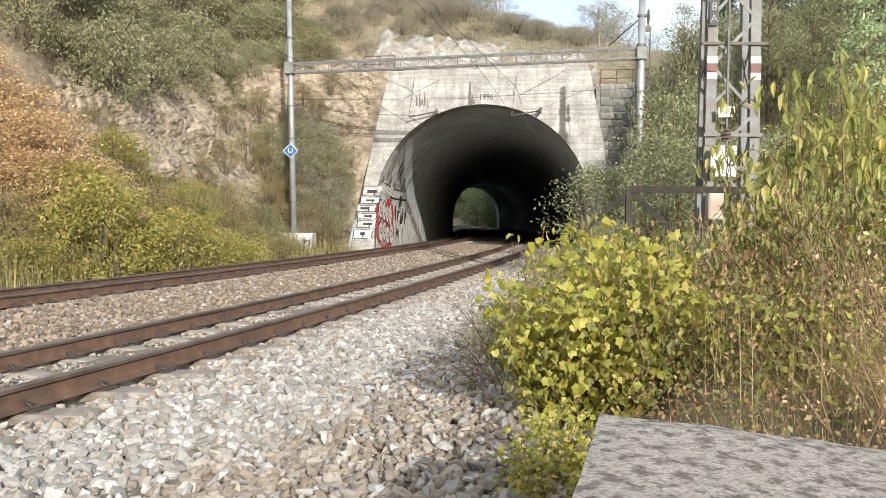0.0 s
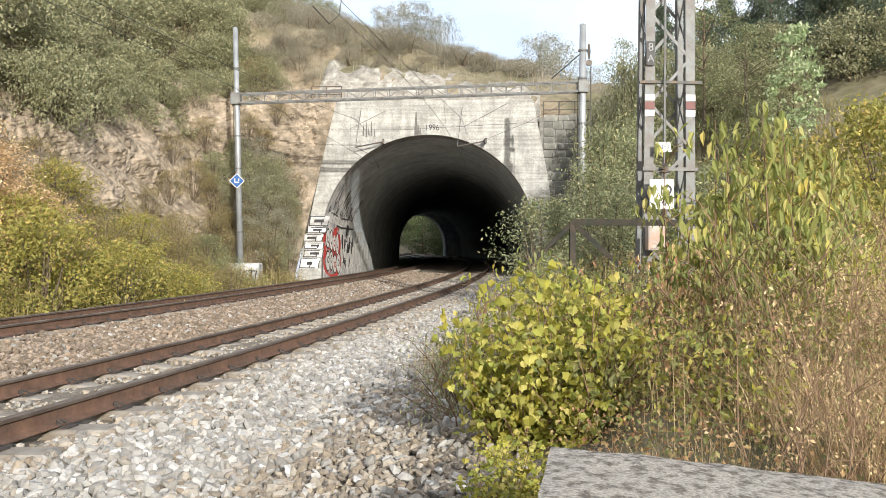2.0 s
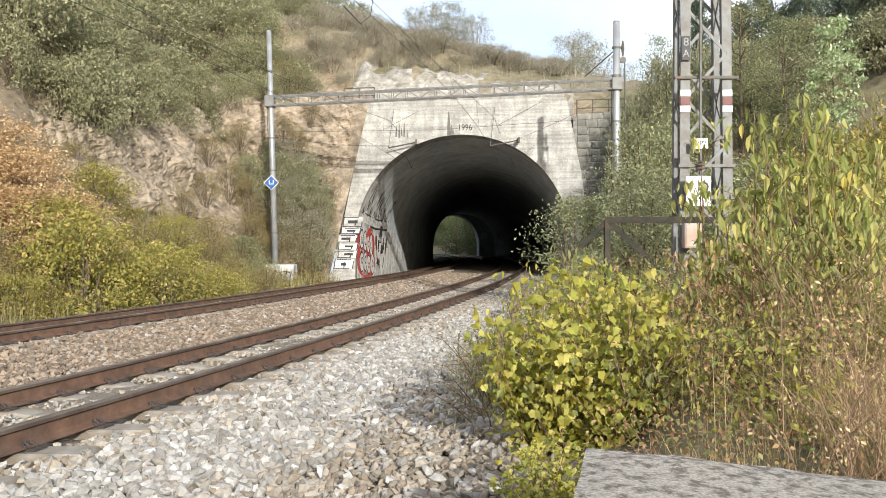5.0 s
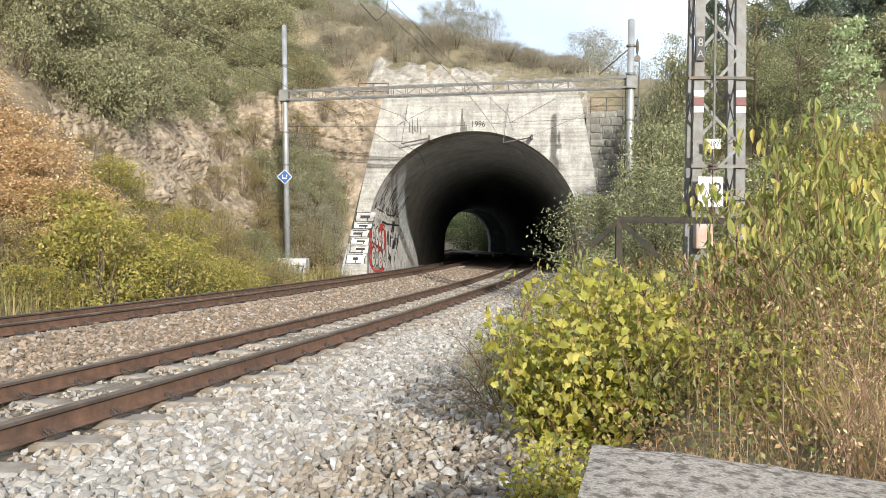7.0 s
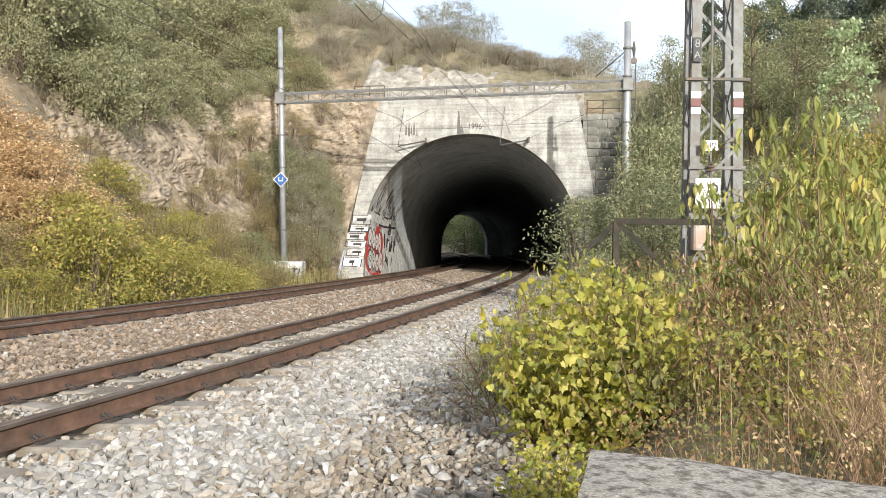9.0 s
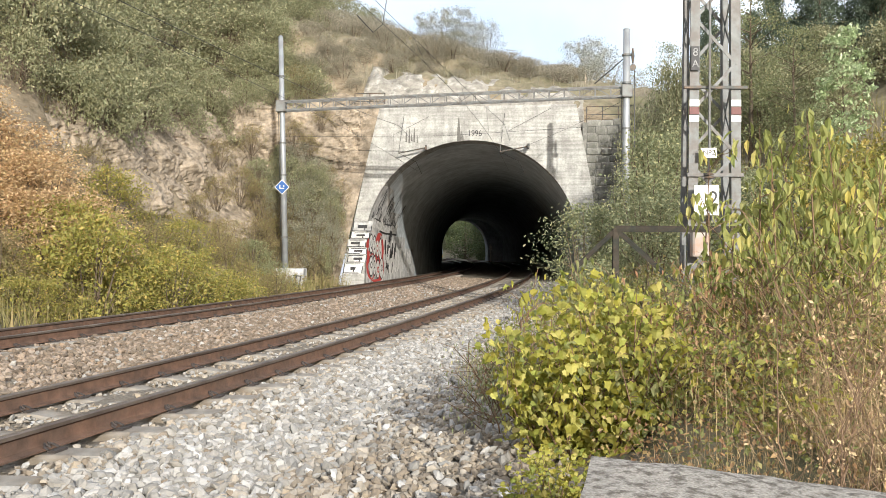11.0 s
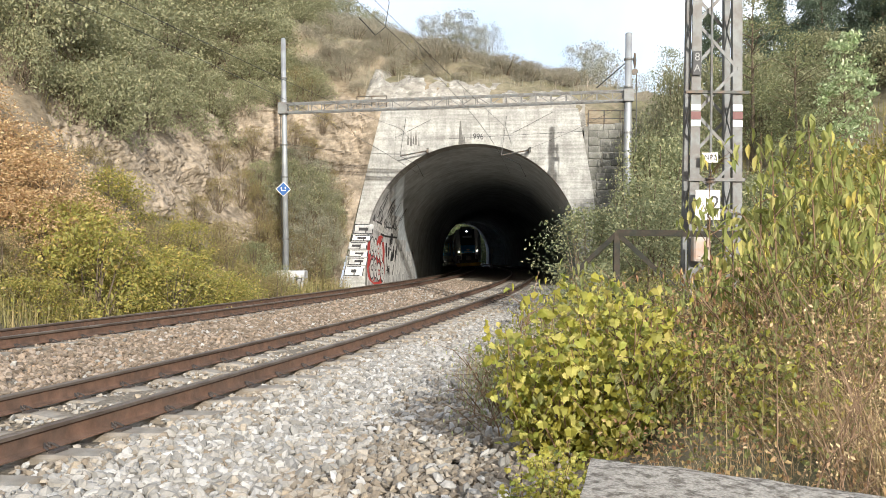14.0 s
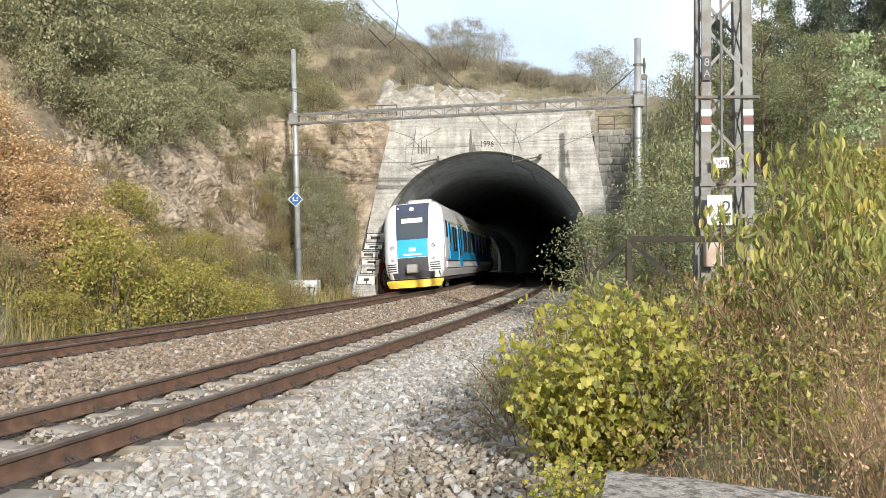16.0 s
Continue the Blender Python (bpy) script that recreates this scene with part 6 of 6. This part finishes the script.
def build_tall_plant(m, seed, label, count, spread, height, leafs, mat, leaf=0.12):
    """Tall leafy suckers with long hanging leaves."""
    rng = np.random.default_rng(seed)
    th = empty("leafy_sapling", m, label, "sapling", "leafy saplings")
    bases, tips = [], []
    for k in range(count):
        x, y = rng.uniform(-spread, spread), rng.uniform(-spread * 0.7, spread * 0.7)
        bases.append((x * 0.6, y * 0.6, -0.15))
        tips.append((x * 1.2 + rng.normal(0, 0.1), y + rng.normal(0, 0.1), height * rng.uniform(0.5, 1.02)))
    paths = stems_from(rng, bases, tips, th, "stem", 0.12, 0.009)
    # side twigs
    twig_b, twig_t = [], []
    for pts in paths:
        for _ in range(5):
            k = rng.uniform(0.35, 0.95) * (len(pts) - 1)
            i = min(int(k), len(pts) - 2)
            p = pts[i].lerp(pts[i + 1], k - i)
            a = rng.uniform(0, 2 * np.pi)
            twig_b.append(p[:])
            twig_t.append((p.x + 0.32 * math.cos(a), p.y + 0.32 * math.sin(a), p.z + rng.uniform(0.02, 0.28)))
    tp = stems_from(rng, twig_b, twig_t, th, "twig", 0.03, 0.004, 3)
    pts = np.vstack([along(tp, rng, max(2, leafs // 6), 0.1, 0.05), along(paths, rng, leafs // 2, 0.35, 0.05)])
    v, f = leaf_cloud(pts, None, leaf, rng, "long", 1.15, 0.45)
    from_arrays("foliage", v, f, mat, th)
    return th


build_tall_plant(pose(0.46, 5.4, 0.0), 126, "wispy grey-green weed at the gravel's edge", 6, 0.16, 0.55, 54, M["leaf_grey"], 0.030)
build_tall_plant(pose(0.42, 6.4, -0.05), 127, "wispy grey-green weed at the gravel's edge", 6, 0.18, 0.55, 54, M["leaf_grey"], 0.032)
build_tall_plant(pose(0.50, 7.3, -0.05), 128, "thin grey-green weed beside the track gravel", 9, 0.25, 0.62, 54, M["leaf_grey"], 0.034)
build_tall_plant(pose(0.62, 6.2, 0.0), 117, "lone thin sapling with a yellowish leafy top", 3, 0.10, 1.2, 30, M["leaf_maple"], 0.055)
build_tall_plant(pose(1.86, 5.75, 0.3), 121, "thin green sapling with hanging leaves before the mast", 4, 0.16, 1.45, 32, M["leaf_long"], 0.11)
build_tall_plant(pose(2.36, 5.6, 0.3), 111, "tall green sapling with long hanging leaves", 9, 0.32, 2.0, 52, M["leaf_long"], 0.105)
build_tall_plant(pose(2.85, 5.9, 0.3), 112, "tall green sapling with long yellowing leaves", 10, 0.38, 1.8, 46, M["leaf_long"], 0.10)
build_tall_plant(pose(2.55, 6.8, 0.35), 113, "tall green sapling with long hanging leaves", 8, 0.36, 1.75, 42, M["leaf_long"], 0.105)
build_tall_plant(pose(3.35, 6.6, 0.35), 114, "yellowing leafy sapling in dry weeds", 9, 0.50, 1.75, 36, M["leaf_long"], 0.10)
build_tall_plant(pose(1.75, 6.9, 0.3), 115, "low leafy sapling in dry weeds", 7, 0.45, 0.85, 34, M["leaf_olive_near"], 0.07)
build_tall_plant(pose(2.35, 4.9, 0.3), 118, "twiggy weed with small olive leaves", 14, 0.45, 1.15, 40, M["leaf_olive_near"], 0.05)


def build_dead_weed(m, seed, label, count, spread, height):
    """Withered branching stalks with small seed heads."""
    rng = np.random.default_rng(seed)
    th = empty("dead_weed", m, label, "weed", "withered weeds")
    bases, tips = [], []
    for k in range(count):
        x, y = rng.uniform(-spread, spread), rng.uniform(-spread, spread) * 0.7
        bases.append((x * 0.35, y * 0.35, -0.12))
        tips.append((x, y, height * rng.uniform(0.45, 1.05)))
    paths = stems_from(rng, bases, tips, th, "stem", 0.13, 0.0026)
    twig_b, twig_t = [], []
    for pts in paths:
        for _ in range(7):
            k = rng.uniform(0.2, 0.97) * (len(pts) - 1)
            i = min(int(k), len(pts) - 2)
            p = pts[i].lerp(pts[i + 1], k - i)
            a, r = rng.uniform(0, 2 * np.pi), rng.uniform(0.08, 0.22)
            twig_b.append(p[:])
            twig_t.append((p.x + r * math.cos(a), p.y + r * math.sin(a), p.z + rng.uniform(0.02, 0.2)))
    tp = stems_from(rng, twig_b, twig_t, th, "twig", 0.03, 0.0015, 3)
    for ob in th.children:
        ob.data.materials[0] = M["dead_stem"]
    heads = np.repeat(np.array([p[-1][:] for p in tp]), 9, 0)
    heads = heads + rng.normal(0, 0.011, heads.shape)
    v, f = leaf_cloud(heads, None, 0.014, rng, "oval", 0.6, 0.6)
    tagged(from_arrays("seed_head", v, f, M["straw"], th), kind="stuff")
    return th


for k, (x, y, z, n, w, h) in enumerate(((1.22, 2.45, 0.42, 9, 0.26, 0.78), (1.55, 2.75, 0.4, 13, 0.3, 0.95), (1.95, 3.1, 0.4, 13, 0.34, 1.05), (2.4, 3.9, 0.35, 14, 0.4, 1.2), (2.9, 4.7, 0.35, 14, 0.45, 1.35), (1.75, 3.7, 0.35, 11, 0.32, 0.75))):
    build_dead_weed(pose(x, y, z, 0, 0, 50 * k), 300 + k, "withered reddish-brown weed with branching stalks and seed heads", n, w, h)
build_tall_plant(pose(1.36, 4.25, 0.25), 122, "leafy olive weed among brown stalks", 11, 0.26, 0.62, 40, M["leaf_olive_near"], 0.042)
build_tall_plant(pose(1.72, 4.3, 0.28), 123, "yellowing leafy weed among brown stalks", 10, 0.26, 0.7, 34, M["leaf_yellow_near"], 0.045)
build_tall_plant(pose(2.05, 4.4, 0.28), 124, "leafy olive weed in the dry grass", 10, 0.28, 0.85, 34, M["leaf_olive_near"], 0.042)
build_tall_plant(pose(1.5, 4.9, 0.28), 125, "weed with russet withered leaves", 10, 0.3, 0.72, 36, M["leaf_russet"], 0.04)
build_tall_plant(pose(1.85, 5.3, 0.3), 120, "twiggy weed with russet leaves", 12, 0.4, 0.95, 36, M["leaf_russet"], 0.045)
build_tall_plant(pose(4.1, 8.0, 0.4), 116, "yellowing leafy sapling in dry weeds", 10, 0.7, 1.7, 36, M["leaf_long"], 0.11)


def weeds(name, mat, label, category, areas, seed, width=0.0016, lean=0.35, zfun=None):
    """Dry stalks and blades over areas (x0, x1, y0, y1, count, height)."""
    rng = np.random.default_rng(seed)
    verts, faces = [], []
    for x0, x1, y0, y1, count, h in areas:
        x, y = rng.uniform(x0, x1, count), rng.uniform(y0, y1, count)
        z = near_ground(x, y)
        clear = off_line(x, y)
        for i in np.nonzero(clear)[0]:
            hh = h * rng.uniform(0.4, 1.15)
            a = rng.uniform(0, 2 * np.pi)
            dx, dy = math.cos(a), math.sin(a)
            ln = hh * abs(rng.normal(0, lean))
            w = width * rng.uniform(0.6, 1.4)
            b = np.array((x[i], y[i], z[i] - 0.03))
            px, py = -dy * w, dx * w
            k = len(verts)
            mid = b + (dx * ln * 0.35, dy * ln * 0.35, hh * 0.55)
            tip = b + (dx * ln, dy * ln, hh)
            verts += [(b[0] - px, b[1] - py, b[2]), (b[0] + px, b[1] + py, b[2]), (mid[0] + px * 0.8, mid[1] + py * 0.8, mid[2]), (mid[0] - px * 0.8, mid[1] - py * 0.8, mid[2]), tuple(tip)]
            faces += [(k, k + 1, k + 2), (k, k + 2, k + 3), (k + 3, k + 2, k + 4)]
    ob = from_arrays(name, verts, faces, mat)
    return tagged(ob, label, category, kind="stuff")


def off_line(x, y):
    """Places clear of the ballast."""
    s, o = to_line(x, y)
    return (o < -7.6) | (o > 3.0) | (behind_portal(x, y) > 1)


def near_ground(x, y):
    s, o = to_line(x, y)
    z, *_ = terrain(x, y)
    bed = bed_height(s, o) + GRADE * s
    return np.where((o > -7.3) & (o < 6.2) & (s > -12) & (s < 34), np.maximum(bed, z), z)


weeds("dry_grass", M["straw"], "tall dry straw-coloured grass and weeds by the block", "dry grass", [(1.5, 3.6, 2.2, 3.9, 7500, 0.5), (2.3, 5.0, 3.6, 6.2, 6000, 0.75), (2.3, 4.2, 3.2, 4.8, 2600, 1.0), (0.8, 1.8, 2.5, 3.5, 900, 0.22), (1.2, 2.3, 3.3, 5.0, 1200, 0.36), (3.0, 9.0, 6.0, 13.0, 7000, 0.8)], 201, lean=0.85)
weeds("weed_stalks", M["straw"], "thin straw-brown weed stalks between the shrubs", "weed stalks", [(1.1, 2.3, 3.3, 5.4, 700, 0.6), (0.75, 1.8, 2.5, 3.6, 300, 0.3), (1.6, 3.0, 2.8, 4.4, 300, 0.75)], 204, width=0.0014, lean=0.45)
weeds("dry_grass", M["straw"], "thin grey-green grass at the gravel's edge", "grass", [(0.2, 1.2, 6.5, 12.0, 900, 0.4), (0.9, 2.8, 10, 18, 1200, 0.5), (0.5, 1.0, 5.0, 7.0, 250, 0.35)], 202, lean=0.5)
weeds("slope_grass", M["grass_olive"], "dry grass and herbs on the cutting slopes", "grass", [(-16, -4.5, 17, 41, 15000, 0.7), (-13, -7, 14, 24, 4000, 0.6), (3, 16, 16, 40, 9000, 0.7)], 203, width=0.012, lean=0.5)
weeds("slope_grass", M["leaf_scrub"], "grey-brown dry grass on the hill over the tunnel", "grass", [(-14, 16, 44, 72, 9000, 0.9)], 205, width=0.012, lean=0.5)


def low_herbs(name, mat, label, areas, seed, leaf=0.05, shape="oval"):
    """Low leafy herbs with brown seed heads."""
    rng = np.random.default_rng(seed)
    allp = []
    for x0, x1, y0, y1, count, h in areas:
        x, y = rng.uniform(x0, x1, count), rng.uniform(y0, y1, count)
        z = near_ground(x, y)
        for i in np.nonzero(off_line(x, y))[0]:
            n = 7
            p = rng.normal(0, 0.05, (n, 3)) + (x[i], y[i], 0)
            p[:, 2] = z[i] + h * rng.uniform(0.05, 1.0, n) ** 1.2
            allp.append(p)
    v, f = leaf_cloud(np.vstack(allp), None, leaf, rng, shape, 0.4, 0.7)
    ob = from_arrays(name, v, f, mat)
    return tagged(ob, label, "herbs", kind="stuff")


low_herbs("brown_herbs", M["leaf_russet"], "russet and brown withered herbs between the shrubs", [(1.1, 2.1, 3.7, 5.4, 330, 0.62), (0.7, 1.7, 2.6, 3.9, 120, 0.3), (2.0, 4.2, 4.6, 7.5, 80, 0.4), (0.9, 3.2, 3.0, 4.6, 160, 0.22)], 211, 0.027)
low_herbs("green_herbs", M["leaf_olive_near"], "low olive-green herbs at the gravel's edge", [(0.9, 2.2, 4.0, 7.5, 300, 0.5), (0.35, 1.3, 6.5, 12.0, 330, 0.45), (1.5, 5.0, 7.0, 13.0, 900, 0.7), (0.9, 2.8, 11, 18, 300, 0.5)], 212, 0.045)
low_herbs("green_herbs", M["leaf_olive_near"], "small olive herbs in the dry grass by the block", [(0.9, 3.0, 2.6, 4.8, 500, 0.35), (1.2, 2.3, 3.4, 5.2, 450, 0.6), (2.0, 4.0, 3.4, 5.2, 320, 0.6)], 217, 0.026)
low_herbs("seed_heads", M["straw"], "dry seed heads over the withered grass", [(1.7, 4.4, 2.4, 6.5, 500, 0.75)], 215, 0.03)
low_herbs("yellow_herbs", M["leaf_maple"], "yellow-green herbs among the brown weeds", [(1.2, 3.6, 4.0, 6.8, 420, 0.6), (2.0, 3.4, 4.4, 6.0, 260, 0.9), (1.15, 1.8, 3.4, 5.0, 160, 0.55)], 216, 0.045)
low_herbs("slope_herbs", M["leaf_yellow"], "yellowish herbs on the cutting slope", [(-11, -4.6, 18, 34, 2600, 0.5), (4, 14, 14, 30, 2200, 0.7)], 213, 0.09)
low_herbs("slope_herbs", M["leaf_dry"], "withered herbs on the cutting slope", [(-14, -4.6, 18, 41, 2600, 0.7), (-10, 12, 46, 68, 1500, 0.9)], 214, 0.10)


# ---- train ----
def build_train_car(leading):
    """A low-floor electric car: y ahead, z over the rails, its nose at y = 0."""
    car = empty("train_car", Matrix.Identity(4), "white and blue electric train car with a yellow plough" if leading else "blue and white trailing electric train car", "train", "train cars")
    W, L = 1.41, 26.0
    levels = [(0.55, -0.05, 1.22), (0.85, 0.0, 1.36), (1.3, 0.0, 1.40), (1.7, -0.05, 1.41), (2.3, -0.22, 1.41), (2.9, -0.42, 1.41), (3.4, -0.64, 1.39), (3.75, -0.82, 1.30), (4.0, -1.0, 1.08)]

    def front(x, z, w):
        zs, ys = [a[0] for a in levels], [a[1] for a in levels]
        return float(np.interp(z, zs, ys)) - 0.08 * (x / w) ** 2 - 0.42 * (abs(x) / w) ** 9

    bm = bmesh.new()
    rings = []
    for z, y0, w in levels:
        ring = []
        n = 16
        for k in range(n + 1):
            x = -w + 2 * w * k / n
            x = w * math.sin(math.pi / 2 * (x / w))
            ring.append((x, front(x, z, w) if leading else -0.2))
        ring += [(w, -2.0), (w, -L), (-w, -L), (-w, -2.0)]
        rings.append([bm.verts.new((x, y, z)) for x, y in ring])
    n = len(rings[0])
    for a, b in zip(rings, rings[1:]):
        for k in range(n):
            f = bm.faces.new((a[k], a[(k + 1) % n], b[(k + 1) % n], b[k]))
            c = f.calc_center_median()
            if k in (17, 19):
                f.material_index = 2 if c.z < 1.3 else (1 if c.z < 3.1 else 0)
    bm.faces.new(rings[-1])
    bm.faces.new(rings[0][::-1])
    bmesh.ops.recalc_face_normals(bm, faces=bm.faces)
    part("body", bm, [M["train_white"], M["train_blue"], M["train_white"]], car, smooth=False)

    def panel(name, x0, x1, z0, z1, mat, lift=0.012, taper=0.0, label=""):
        b = bmesh.new()
        nx, nz = 8, 6
        g = {}
        for j in range(nz + 1):
            z = z0 + (z1 - z0) * j / nz
            for i in range(nx + 1):
                half = taper * (j / nz)
                x = (x0 - half) + ((x1 + half) - (x0 - half)) * i / nx
                w = float(np.interp(z, [a[0] for a in levels], [a[2] for a in levels]))
                g[i, j] = b.verts.new((x, front(x, z, w) + lift, z))
        for j in range(nz):
            for i in range(nx):
                b.faces.new((g[i, j], g[i + 1, j], g[i + 1, j + 1], g[i, j + 1]))
        return part(name, b, mat, car, label)

    if leading:
        panel("blue_front", -0.72, 0.72, 1.52, 2.32, M["train_blue"], 0.014)
        panel("windscreen_frame", -0.74, 0.74, 2.32, 3.98, M["train_dark"], 0.014, 0.06)
        panel("windscreen", -0.62, 0.62, 2.42, 3.45, M["train_glass"], 0.03, 0.04)
        panel("display", -0.5, 0.5, 3.08, 3.30, M["display"], 0.036)
        panel("coupler_recess", -0.72, 0.72, 0.72, 1.5, M["train_black"], 0.014)
        panel("lower_skirt", -1.2, 1.2, 0.56, 0.84, M["train_black"], 0.02)
        panel("emblem", -0.16, 0.16, 1.78, 1.95, M["train_white"], 0.024)
        panel("marking", -0.42, 0.42, 1.60, 1.68, M["train_white"], 0.024)
        for sx in (-1, 1):
            for k in range(4):
                x0, x1 = sorted((sx * 0.78, sx * 1.24))
                panel("grille_bar", x0, x1, 0.90 + 0.10 * k, 0.95 + 0.10 * k, M["train_black"], 0.016)
            for z, r, mm in ((1.42, 0.05, "lamp_dim"), (1.70, 0.075, "lamp_on"), (1.98, 0.075, "lamp_dim")):
                x = sx * 0.95
                w = float(np.interp(z, [a[0] for a in levels], [a[2] for a in levels]))
                y = front(x, z, w)
                rim = part("headlight_rim", tube([(x, y - 0.05, z), (x, y + 0.02, z)], r * 1.3, 14), M["train_black"], car)
                part("headlight", tube([(x, y - 0.04, z), (x, y + 0.03, z)], r, 14), M[mm], rim)
        part("top_light", tube([(0.02, -1.0, 3.74), (0.02, -0.76, 3.72)], 0.10, 14), M["lamp_on"], car)
        coupler = part("coupler", tube([(0, -0.3, 1.0), (0, 0.28, 1.0)], 0.17, 12), M["train_steel"], car)
        part("coupler_head", box(pose(0, 0.3, 1.0), 0.52, 0.22, 0.40, 0.04), M["train_steel"], coupler)
        # yellow plough: a bent plate
        b = bmesh.new()
        rows = []
        for z, w, y in ((0.50, 1.32, 0.02), (0.40, 1.34, 0.10), (0.16, 1.20, 0.16)):
            rows.append([b.verts.new((w * (-1 + 2 * k / 10), y - 0.35 * abs(-1 + 2 * k / 10) ** 3, z)) for k in range(11)])
        for r0, r1 in zip(rows, rows[1:]):
            for k in range(10):
                b.faces.new((r0[k], r0[k + 1], r1[k + 1], r1[k]))
        g = bmesh.ops.extrude_face_region(b, geom=b.faces[:])
        for v in [e for e in g["geom"] if isinstance(e, bmesh.types.BMVert)]:
            v.co.y -= 0.05
        bmesh.ops.recalc_face_normals(b, faces=b.faces)
        part("plough", b, M["train_yellow"], car)
    # sides
    for sx in (-1, 1):
        X = sx * (W + 0.004)

        def side(name, y0, y1, z0, z1, mat, out=0.012, holder=None):
            return part(name, box(pose(X, (y0 + y1) / 2, (z0 + z1) / 2), out * 2, abs(y1 - y0), z1 - z0), M[mat], holder or car)
        if leading:
            side("side_white", -0.95, -2.35, 1.36, 3.0, "train_white", 0.010)
            side("cab_window", -1.55, -2.15, 2.35, 3.15, "train_glass", 0.02)
            leaf = side("cab_door", -2.6, -3.3, 1.35, 3.2, "train_blue", 0.014)
            side("door_window", -2.75, -3.15, 2.1, 3.05, "train_glass", 0.022, leaf)
        side("lower_band", -1.4, -25.6, 0.95, 1.22, "train_white", 0.02)
        side("dark_line", -1.4, -25.6, 1.24, 1.30, "train_black", 0.02)
        side("roof_band", -2.6, -25.6, 3.12, 3.22, "train_yellow_pale", 0.016)
        for k in range(9):
            y = -4.0 - 2.35 * k
            if k in (1, 5):
                for d in (0, 0.72):
                    leaf = side("side_door", y - d, y - d - 0.68, 1.0, 3.1, "train_blue", 0.024)
                    side("door_window", y - d - 0.12, y - d - 0.56, 1.5, 2.95, "train_glass", 0.032, leaf)
            else:
                side("side_window", y, y - 0.75, 1.75, 2.95, "train_glass", 0.02)
                side("side_window", y - 0.95, y - 1.7, 1.75, 2.95, "train_glass", 0.02)
    part("roof", box(pose(0, -14, 4.06), 1.5, 23, 0.16, 0.05), M["train_grey"], car)
    for k in range(5):
        part("roof_unit", box(pose(0.1 * (k % 2), -4.5 - 4.4 * k, 4.2), 1.2, 2.6, 0.28, 0.06), M["train_grey"], car)
    for k in range(4):
        part("roof_insulator", tube([(0.55, -2.4 - 1.1 * k, 3.95), (0.55, -2.4 - 1.1 * k, 4.25)], [0.08, 0.04], 8), M["train_dark"], car)
    part("underframe", box(pose(0, -13.3, 0.62), 2.3, 24.6, 0.5, 0.05), M["train_black"], car)
    part("equipment_box", box(pose(1.0, -1.5, 0.72), 0.7, 0.9, 0.42, 0.04), M["train_navy"], car)
    for yb in (-4.2, -21.6):
        bogie = part("bogie", box(pose(0, yb, 0.55), 2.1, 3.2, 0.3, 0.05), M["train_black"], car)
        for dy in (-1.2, 1.2):
            for sx in (-1, 1):
                part("wheel", tube([(sx * 0.70, yb + dy, 0.46), (sx * 0.83, yb + dy, 0.46)], 0.46, 20), M["train_steel"], bogie)
        part("damper", tube([(1.15, yb - 0.9, 0.6), (1.15, yb + 0.9, 0.75)], 0.05, 8), M["train_steel"], bogie)
    return car


lead_car = build_train_car(True)
trail_car = build_train_car(False)
for car in (lead_car, trail_car):
    car.scale = (1.0, 1.0, 1.025)
last_car = copy_thing(trail_car, Matrix.Identity(4))


def nose_s(t):
    """Place of the train's nose along the line: a steady 25 metres a second."""
    return 32.2 + 25.0 * (16.0 - t)


def car_pose(s_front):
    a, b = line(s_front + 4.2, -SPACING, 0.0), line(s_front + 21.6, -SPACING, 0.0)
    d = (a - b).normalized()
    nose = a + d * 4.2
    yaw = math.atan2(-d.x, d.y)
    return Matrix.Translation(nose) @ Matrix.Rotation(yaw, 4, "Z") @ Matrix.Rotation(CANT * 1.4, 4, "Y") @ Matrix.Rotation(math.asin(d.z), 4, "X")


def motions():
    times = [0.5 * k for k in range(33)]
    walk(lead_car, [(t, car_pose(nose_s(t))) for t in times])
    walk(trail_car, [(t, car_pose(nose_s(t) + 27.2)) for t in times])
    walk(last_car, [(t, car_pose(nose_s(t) + 54.4)) for t in times])


motions()
